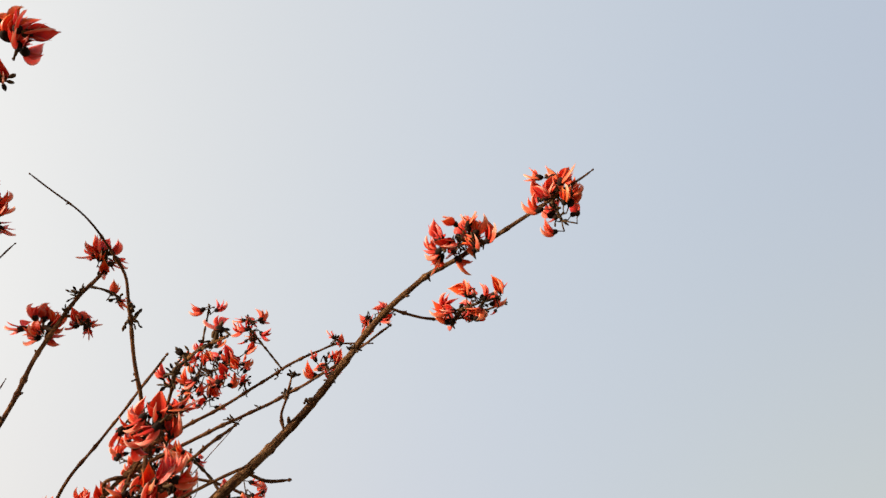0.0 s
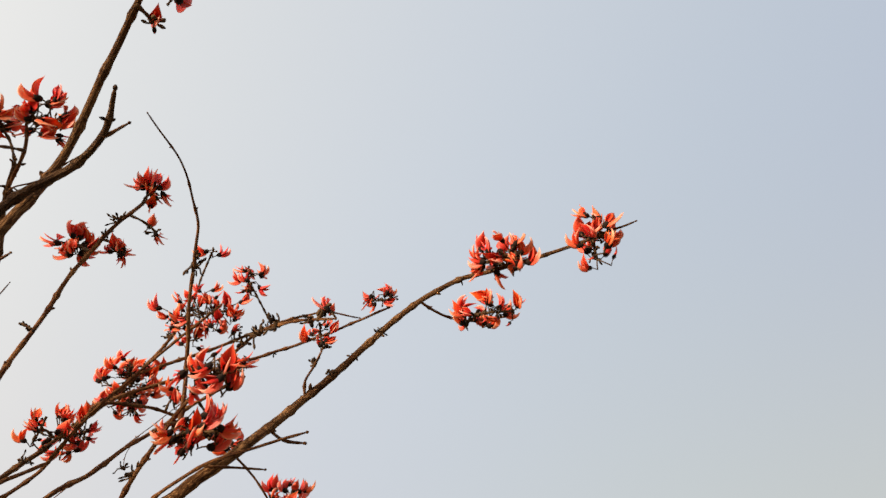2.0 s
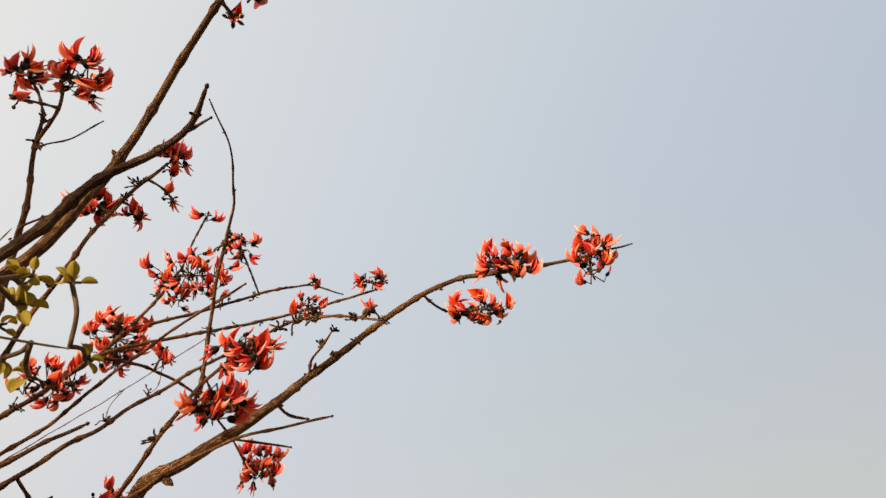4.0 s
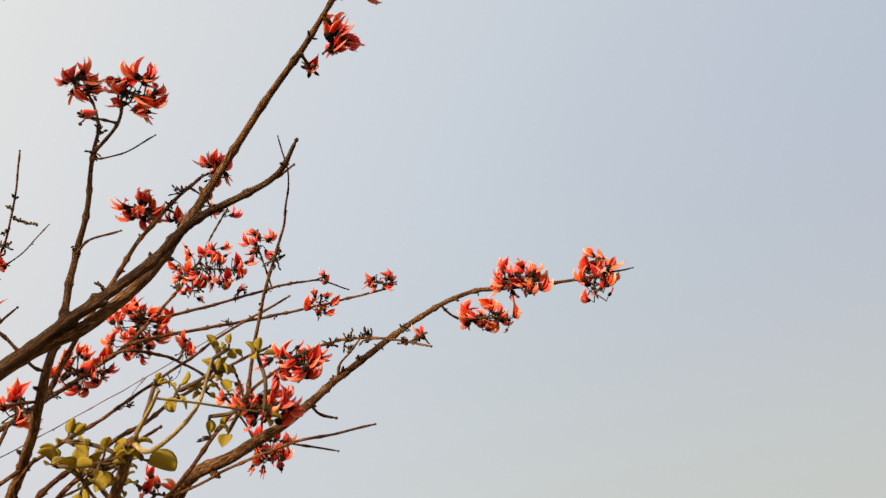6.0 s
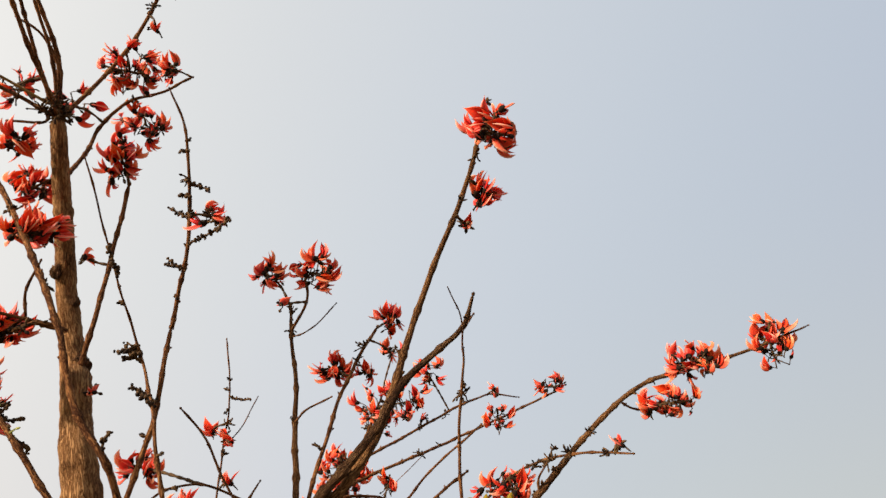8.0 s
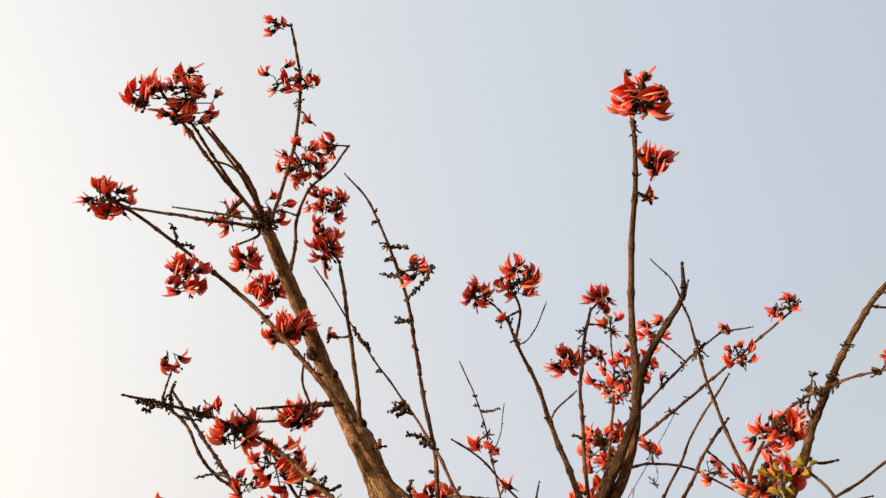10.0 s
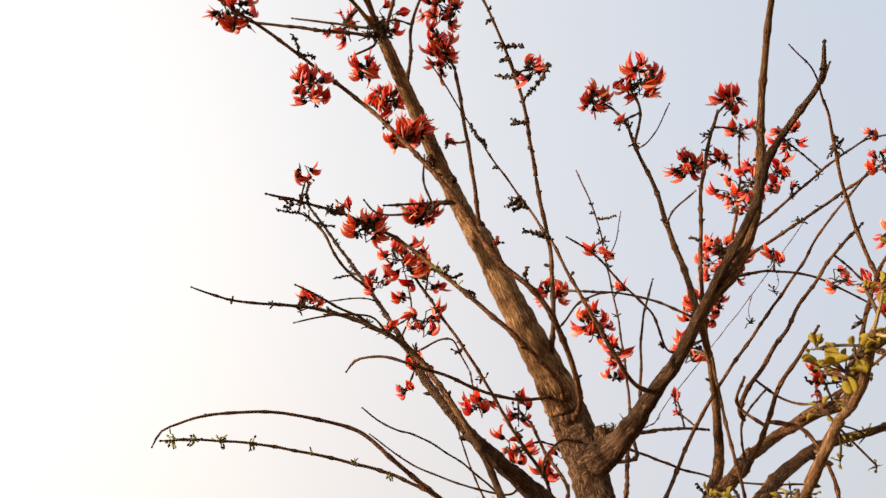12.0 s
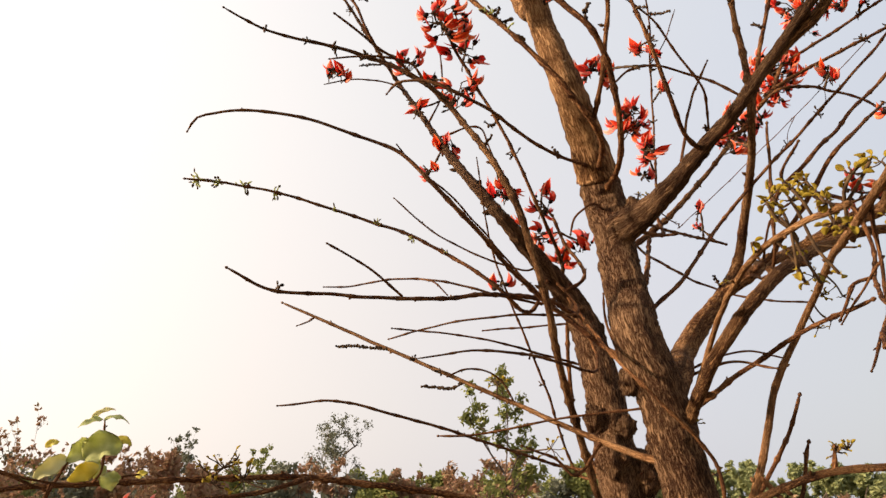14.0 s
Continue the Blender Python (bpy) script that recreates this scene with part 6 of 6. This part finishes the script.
raceme([(-0.912, 0.481, 2.813), (-0.927, 0.487, 2.817)], 0.0050)
raceme([(-0.907, 0.606, 2.688), (-0.890, 0.592, 2.689), (-0.873, 0.583, 2.691), (-0.851, 0.568, 2.697), (-0.829, 0.551, 2.705)], 0.0080)
raceme([(-0.975, 0.440, 2.506), (-0.972, 0.449, 2.498)], 0.0060)
raceme([(-0.960, 0.531, 2.475), (-0.968, 0.529, 2.477)], 0.0050)
raceme([(-0.935, 0.605, 2.423), (-0.950, 0.604, 2.428), (-0.960, 0.607, 2.429)], 0.0060)
raceme([(-0.938, 0.601, 2.431), (-0.960, 0.596, 2.439), (-0.962, 0.592, 2.444)], 0.0060)
raceme([(-0.904, 0.598, 2.333), (-0.912, 0.589, 2.342), (-0.926, 0.585, 2.351)], 0.0080)
raceme([(-0.909, 0.871, 2.349), (-0.898, 0.866, 2.345)], 0.0060)
raceme([(-0.875, 1.225, 2.782), (-0.842, 1.225, 2.770), (-0.823, 1.218, 2.769)], 0.0070)
raceme([(-0.875, 1.214, 2.793), (-0.889, 1.213, 2.799)], 0.0060)
raceme([(-0.877, 1.249, 2.761), (-0.885, 1.259, 2.753)], 0.0060)
raceme([(-0.705, 0.978, 2.544), (-0.711, 0.969, 2.548)], 0.0060)
raceme([(-0.643, 1.049, 2.517), (-0.657, 1.046, 2.526), (-0.663, 1.044, 2.530)], 0.0050)
raceme([(-0.142, 1.087, 2.428), (-0.164, 1.107, 2.423)], 0.0060)
raceme([(-0.112, 1.080, 2.454), (-0.104, 1.071, 2.464), (-0.118, 1.076, 2.466)], 0.0050)
raceme([(-0.366, 0.831, 2.539), (-0.359, 0.839, 2.532)], 0.0060)


# ---- distance ----
def far_tree(name, label, x, y, height, width, foliage, leaves, leaf, seed, bare=0.25, kind="tree"):
    """A tree or shrub: a tapered trunk that forks twice into limbs, and a loose crown of small leaves at the limbs' ends."""
    rng = random.Random(seed)
    groups = {"scrub_bush": "low scrub bushes along the field", "green_tree": "distant row of green trees"}
    thing = tagged(new(name), label, kind, groups.get(name, ""))
    wood = Build()
    tips = []
    r0 = max(0.012, height * 0.016)

    def grow(p, d, length, r, level):
        q = p + d * length
        m = (p + q) / 2 + unit(rng) * length * 0.07
        line, _ = curve_points([p, m, q], length / 4)
        n = len(line) - 1
        wood.tube(line, lambda i: r * (1 - 0.45 * i / n), 6, 0)
        tips.append((q, level))
        if level < 3:
            tips.append((m, level))
            for i in range(rng.choice((3, 4)) if level else rng.choice((4, 5, 6))):
                e = (d * rng.uniform(0.4, 1.2) + unit(rng) * Vector((width / height * 1.5, width / height * 1.5, 0.7)).length * 0.7).normalized()
                e.z = abs(e.z) * 0.8 + 0.1
                start = p + (q - p) * rng.uniform(0.55 if level else bare + 0.25, 1.0)
                grow(start, e.normalized(), length * rng.uniform(0.45, 0.75), r * 0.5, level + 1)

    grow(Vector((x, y, -0.05)), Vector((rng.uniform(-0.08, 0.08), rng.uniform(-0.08, 0.08), 1)).normalized(), height * 0.55, r0, 0)
    top = max(q.z for q, _ in tips)
    wide = max(math.hypot(q.x - x, q.y - y) for q, _ in tips)
    fit = Matrix.Translation((x, y, 0)) @ Matrix.Diagonal((width / 2 / wide, width / 2 / wide, height * 0.97 / top, 1)) @ Matrix.Translation((-x, -y, 0))
    wood.v = [fit @ v for v in wood.v]
    wood.object("trunk", [FAR_WOOD], thing)
    crown = Build()
    ends = [fit @ q for q, level in tips if level >= 2]
    for i in range(leaves):
        c = rng.choice(ends) + unit(rng) * rng.random() * width * 0.07
        if c.z < height * bare * 0.6:
            continue
        d, s = unit(rng), leaf * rng.uniform(0.6, 1.4)
        side = d.orthogonal().normalized()
        nn = d.cross(side) * s * 0.12
        k = len(crown.v)
        crown.v += [c - d * s, c + side * s * 0.45 + nn, c + d * s, c - side * s * 0.45 + nn, c - nn]
        crown.uv += [(0, 0)] * 5
        crown.f += [(k, k + 1, k + 4), (k + 1, k + 2, k + 4), (k + 2, k + 3, k + 4), (k + 3, k, k + 4)]
        crown.slot += [0] * 4
    crown.object("crown", [foliage], thing)
    return thing


far_tree("sapling", "thin bare sapling with sparse red-brown leaves", -15.33, 10.46, 3.88, 1.16, FAR_DRY, 420, 0.055, 101, 0.30, "tree")
far_tree("shrub", "reddish-brown dry shrub in rough scrub", -13.02, 8.53, 2.47, 1.68, FAR_DRY, 1300, 0.050, 102, 0.10, "shrub")
far_tree("shrub", "small red-leaved shrub in rough scrub", -13.31, 9.79, 2.93, 0.69, FAR_DRY, 300, 0.045, 103, 0.20, "shrub")
far_tree("shrub", "reddish-brown dry shrub in rough scrub", -13.02, 11.62, 2.98, 1.39, FAR_DRY, 1100, 0.050, 104, 0.10, "shrub")
far_tree("small_tree", "thin olive-green tree with an open crown", -15.78, 15.92, 4.09, 1.80, FAR_GREY, 1000, 0.060, 105, 0.20, "tree")
far_tree("shrub", "leafless grey shrub with fine branches", -13.73, 15.06, 3.21, 1.21, FAR_GREY, 160, 0.040, 106, 0.20, "shrub")
far_tree("small_tree", "small bright green leafy tree", -14.99, 19.15, 3.94, 1.65, FAR_GREEN, 900, 0.075, 107, 0.30, "tree")
far_tree("small_tree", "slender grey-green tree with a feathery see-through crown", -14.11, 22.12, 5.45, 3.50, FAR_GREY, 2600, 0.050, 108, 0.30, "tree")
far_tree("small_tree", "small dark green young tree", -9.00, 18.02, 3.16, 0.78, FAR_GREEN, 260, 0.070, 109, 0.20, "tree")
far_tree("small_tree", "slender dark green tree with tiered leafy branches", -4.91, 13.15, 4.60, 2.00, FAR_GREEN, 1900, 0.062, 110, 0.25, "tree")
far_tree("shrub", "low yellow-green shrub among scrub", -5.96, 14.92, 2.50, 1.10, FAR_GREEN, 700, 0.050, 111, 0.05, "shrub")
far_tree("shrub", "low yellow-green shrub among scrub", -5.06, 17.26, 2.61, 1.40, FAR_GREEN, 800, 0.050, 112, 0.05, "shrub")
far_tree("scrub_bush", "low olive-green scrub bush on dry ground", -30.77, 17.72, 2.71, 4.03, FAR_GREEN, 1500, 0.170, 113, 0.02, "shrub")
far_tree("scrub_bush", "low grey-green scrub bush on dry ground", -31.28, 19.40, 2.79, 4.63, FAR_GREEN, 1500, 0.170, 114, 0.02, "shrub")
far_tree("scrub_bush", "low olive-green scrub bush on dry ground", -36.61, 24.41, 3.11, 4.61, FAR_GREEN, 1500, 0.170, 115, 0.02, "shrub")
far_tree("scrub_bush", "low grey-green scrub bush on dry ground", -30.51, 22.04, 2.97, 3.83, FAR_GREEN, 1500, 0.170, 116, 0.02, "shrub")
far_tree("scrub_bush", "low grey-green scrub bush on dry ground", -32.59, 25.26, 3.58, 4.92, FAR_GREEN, 1500, 0.170, 117, 0.02, "shrub")
far_tree("scrub_bush", "low olive-green scrub bush on dry ground", -33.96, 27.73, 3.55, 4.28, FAR_GREEN, 1500, 0.170, 118, 0.02, "shrub")
far_tree("scrub_bush", "low olive-green scrub bush on dry ground", -32.16, 28.97, 3.38, 5.12, FAR_GREEN, 1500, 0.170, 119, 0.02, "shrub")
far_tree("scrub_bush", "low grey-green scrub bush on dry ground", -26.30, 24.67, 3.27, 4.04, FAR_GREY, 1500, 0.170, 120, 0.02, "shrub")
far_tree("scrub_bush", "low olive-green scrub bush on dry ground", -31.05, 31.72, 4.09, 5.05, FAR_GREEN, 1500, 0.170, 121, 0.02, "shrub")
far_tree("scrub_bush", "low grey-green scrub bush on dry ground", -27.38, 30.67, 3.61, 4.12, FAR_GREEN, 1500, 0.170, 122, 0.02, "shrub")
far_tree("scrub_bush", "low olive-green scrub bush on dry ground", -23.12, 27.83, 3.46, 4.08, FAR_GREY, 1500, 0.170, 123, 0.02, "shrub")
far_tree("scrub_bush", "low grey-green scrub bush on dry ground", -22.50, 30.05, 3.61, 3.85, FAR_GREEN, 1500, 0.170, 124, 0.02, "shrub")
far_tree("scrub_bush", "low grey-green scrub bush on dry ground", -20.70, 30.23, 3.55, 4.41, FAR_GREY, 1500, 0.170, 125, 0.02, "shrub")
far_tree("scrub_bush", "low grey-green scrub bush on dry ground", -21.49, 35.15, 4.07, 3.96, FAR_GREY, 1500, 0.170, 126, 0.02, "shrub")
far_tree("scrub_bush", "low grey-green scrub bush on dry ground", -21.32, 38.32, 4.59, 4.68, FAR_GREEN, 1500, 0.170, 127, 0.02, "shrub")
far_tree("scrub_bush", "low olive-green scrub bush on dry ground", -17.58, 34.37, 4.10, 3.96, FAR_GREEN, 1500, 0.170, 128, 0.02, "shrub")
far_tree("scrub_bush", "low olive-green scrub bush on dry ground", -14.53, 31.37, 3.85, 3.28, FAR_GREEN, 1500, 0.170, 129, 0.02, "shrub")
far_tree("scrub_bush", "low grey-green scrub bush on dry ground", -14.35, 35.70, 3.76, 4.59, FAR_GREEN, 1500, 0.170, 130, 0.02, "shrub")
far_tree("scrub_bush", "low olive-green scrub bush on dry ground", -13.56, 39.13, 4.55, 4.03, FAR_GREEN, 1500, 0.170, 131, 0.02, "shrub")
far_tree("scrub_bush", "low olive-green scrub bush on dry ground", -11.11, 38.24, 4.16, 4.71, FAR_GREY, 1500, 0.170, 132, 0.02, "shrub")
far_tree("scrub_bush", "low olive-green scrub bush on dry ground", -9.93, 42.78, 4.31, 4.72, FAR_GREEN, 1500, 0.170, 133, 0.02, "shrub")
far_tree("scrub_bush", "low grey-green scrub bush on dry ground", -7.19, 38.16, 4.38, 4.43, FAR_GREEN, 1500, 0.170, 134, 0.02, "shrub")
far_tree("scrub_bush", "low yellow-green scrub bush on dry ground", -16.33, 9.10, 2.46, 2.20, FAR_GREY, 2600, 0.075, 135, 0.02, "shrub")
far_tree("scrub_bush", "low brown dry scrub bush on dry ground", -18.44, 10.98, 2.76, 2.63, FAR_DRY, 2600, 0.075, 136, 0.02, "shrub")
far_tree("scrub_bush", "low yellow-green scrub bush on dry ground", -16.00, 10.50, 2.69, 2.63, FAR_GREEN, 2600, 0.075, 137, 0.02, "shrub")
far_tree("scrub_bush", "low brown dry scrub bush on dry ground", -17.74, 12.82, 2.63, 2.81, FAR_GREEN, 2600, 0.075, 138, 0.02, "shrub")
far_tree("scrub_bush", "low yellow-green scrub bush on dry ground", -16.23, 12.33, 2.80, 2.85, FAR_GREY, 2600, 0.075, 139, 0.02, "shrub")
far_tree("scrub_bush", "low brown dry scrub bush on dry ground", -16.65, 13.70, 2.77, 2.76, FAR_GREY, 2600, 0.075, 140, 0.02, "shrub")
far_tree("scrub_bush", "low brown dry scrub bush on dry ground", -14.85, 13.31, 2.93, 2.34, FAR_DRY, 2600, 0.075, 141, 0.02, "shrub")
far_tree("scrub_bush", "low yellow-green scrub bush on dry ground", -12.91, 12.63, 2.97, 2.51, FAR_DRY, 2600, 0.075, 142, 0.02, "shrub")
far_tree("scrub_bush", "low yellow-green scrub bush on dry ground", -13.46, 14.40, 2.63, 2.57, FAR_DRY, 2600, 0.075, 143, 0.02, "shrub")
far_tree("scrub_bush", "low brown dry scrub bush on dry ground", -14.18, 16.77, 3.04, 2.24, FAR_GREEN, 2600, 0.075, 144, 0.02, "shrub")
far_tree("scrub_bush", "low brown dry scrub bush on dry ground", -13.01, 16.77, 3.07, 2.89, FAR_GREY, 2600, 0.075, 145, 0.02, "shrub")
far_tree("scrub_bush", "low yellow-green scrub bush on dry ground", -12.30, 17.47, 3.12, 2.73, FAR_DRY, 2600, 0.075, 146, 0.02, "shrub")
far_tree("scrub_bush", "low brown dry scrub bush on dry ground", -10.70, 17.13, 3.14, 2.10, FAR_DRY, 2600, 0.075, 147, 0.02, "shrub")
far_tree("scrub_bush", "low brown dry scrub bush on dry ground", -9.43, 16.50, 2.87, 2.06, FAR_GREEN, 2600, 0.075, 148, 0.02, "shrub")
far_tree("scrub_bush", "low brown dry scrub bush on dry ground", -9.06, 17.68, 2.87, 2.11, FAR_DRY, 2600, 0.075, 149, 0.02, "shrub")
far_tree("scrub_bush", "low brown dry scrub bush on dry ground", -8.77, 19.51, 3.18, 2.90, FAR_DRY, 2600, 0.075, 150, 0.02, "shrub")
far_tree("scrub_bush", "low yellow-green scrub bush on dry ground", -7.01, 17.55, 2.84, 2.60, FAR_DRY, 2600, 0.075, 151, 0.02, "shrub")
far_tree("scrub_bush", "low brown dry scrub bush on dry ground", -5.73, 17.06, 3.11, 2.54, FAR_DRY, 2600, 0.075, 152, 0.02, "shrub")
far_tree("scrub_bush", "low brown dry scrub bush on dry ground", -4.62, 17.19, 2.98, 2.46, FAR_GREY, 2600, 0.075, 153, 0.02, "shrub")
far_tree("scrub_bush", "low yellow-green scrub bush on dry ground", -4.16, 17.75, 3.05, 2.57, FAR_GREEN, 2600, 0.075, 154, 0.02, "shrub")
# the far row: its leaf colour carries the haze of the air
far_tree("green_tree", "rounded green tree in a distant row", -10.60, 70.90, 7.91, 5.32, HAZE_TINTED_GREEN, 4200, 0.230, 155, 0.06, "tree")
far_tree("green_tree", "rounded green tree in a distant row", -7.79, 62.74, 6.33, 5.02, HAZE_TINTED_GREEN, 4200, 0.230, 156, 0.06, "tree")
far_tree("green_tree", "rounded green tree in a distant row", -7.16, 75.29, 7.09, 5.72, HAZE_TINTED_GREEN, 4200, 0.230, 157, 0.06, "tree")
far_tree("green_tree", "rounded green tree in a distant row", -3.93, 72.66, 7.17, 6.21, HAZE_TINTED_GREEN, 4200, 0.230, 158, 0.06, "tree")
far_tree("green_tree", "rounded green tree in a distant row", -2.69, 78.14, 7.18, 6.17, HAZE_TINTED_GREEN, 4200, 0.230, 159, 0.06, "tree")
far_tree("green_tree", "rounded green tree in a distant row", -0.48, 72.79, 6.84, 6.46, HAZE_TINTED_GREEN, 4200, 0.230, 160, 0.06, "tree")
far_tree("green_tree", "rounded green tree in a distant row", 1.67, 68.23, 7.34, 6.02, HAZE_TINTED_GREEN, 4200, 0.230, 161, 0.06, "tree")
far_tree("green_tree", "rounded green tree in a distant row", 3.48, 64.20, 6.98, 4.34, HAZE_TINTED_GREEN, 4200, 0.230, 162, 0.06, "tree")
far_tree("green_tree", "rounded green tree in a distant row", 5.69, 68.14, 7.24, 6.31, HAZE_TINTED_GREEN, 4200, 0.230, 163, 0.06, "tree")
far_tree("green_tree", "rounded green tree in a distant row", 6.63, 63.00, 6.61, 5.31, HAZE_TINTED_GREEN, 4200, 0.230, 164, 0.06, "tree")
far_tree("green_tree", "rounded green tree in a distant row", 9.38, 72.82, 6.67, 5.17, HAZE_TINTED_GREEN, 4200, 0.230, 165, 0.06, "tree")
far_tree("green_tree", "rounded green tree in a distant row", 9.37, 61.27, 6.48, 4.08, HAZE_TINTED_GREEN, 4200, 0.230, 166, 0.06, "tree")
far_tree("green_tree", "rounded green tree in a distant row", 13.91, 74.85, 6.91, 6.80, HAZE_TINTED_GREEN, 4200, 0.230, 167, 0.06, "tree")
far_tree("green_tree", "rounded green tree in a distant row", 14.57, 68.97, 7.21, 5.83, HAZE_TINTED_GREEN, 4200, 0.230, 168, 0.06, "tree")
far_tree("green_tree", "rounded green tree in a distant row", 17.62, 77.01, 6.89, 6.96, HAZE_TINTED_GREEN, 4200, 0.230, 169, 0.06, "tree")
far_tree("green_tree", "rounded green tree in a distant row", 17.98, 72.78, 6.92, 6.41, HAZE_TINTED_GREEN, 4200, 0.230, 170, 0.06, "tree")
far_tree("green_tree", "rounded green tree in a distant row", 20.76, 75.43, 6.88, 5.81, HAZE_TINTED_GREEN, 4200, 0.230, 171, 0.06, "tree")
far_tree("green_tree", "rounded green tree in a distant row", 21.01, 71.15, 6.81, 6.85, HAZE_TINTED_GREEN, 4200, 0.230, 172, 0.06, "tree")
far_tree("shrub", "low reddish-brown dry shrub", -1.34, 21.75, 2.50, 1.52, FAR_DRY, 600, 0.070, 173, 0.03, "shrub")
far_tree("shrub", "low reddish-brown dry shrub", -0.42, 21.75, 2.42, 1.52, FAR_DRY, 600, 0.070, 174, 0.03, "shrub")
far_tree("shrub", "low reddish-brown dry shrub", 0.85, 21.69, 2.37, 1.52, FAR_DRY, 600, 0.070, 175, 0.03, "shrub")
far_tree("shrub", "low reddish-brown dry shrub", 1.38, 21.64, 2.47, 1.52, FAR_DRY, 600, 0.070, 176, 0.03, "shrub")
far_tree("shrub", "low reddish-brown dry shrub", 2.43, 21.51, 2.49, 1.52, FAR_DRY, 600, 0.070, 177, 0.03, "shrub")
far_tree("shrub", "low reddish-brown dry shrub", 3.00, 21.41, 2.54, 1.52, FAR_DRY, 600, 0.070, 178, 0.03, "shrub")
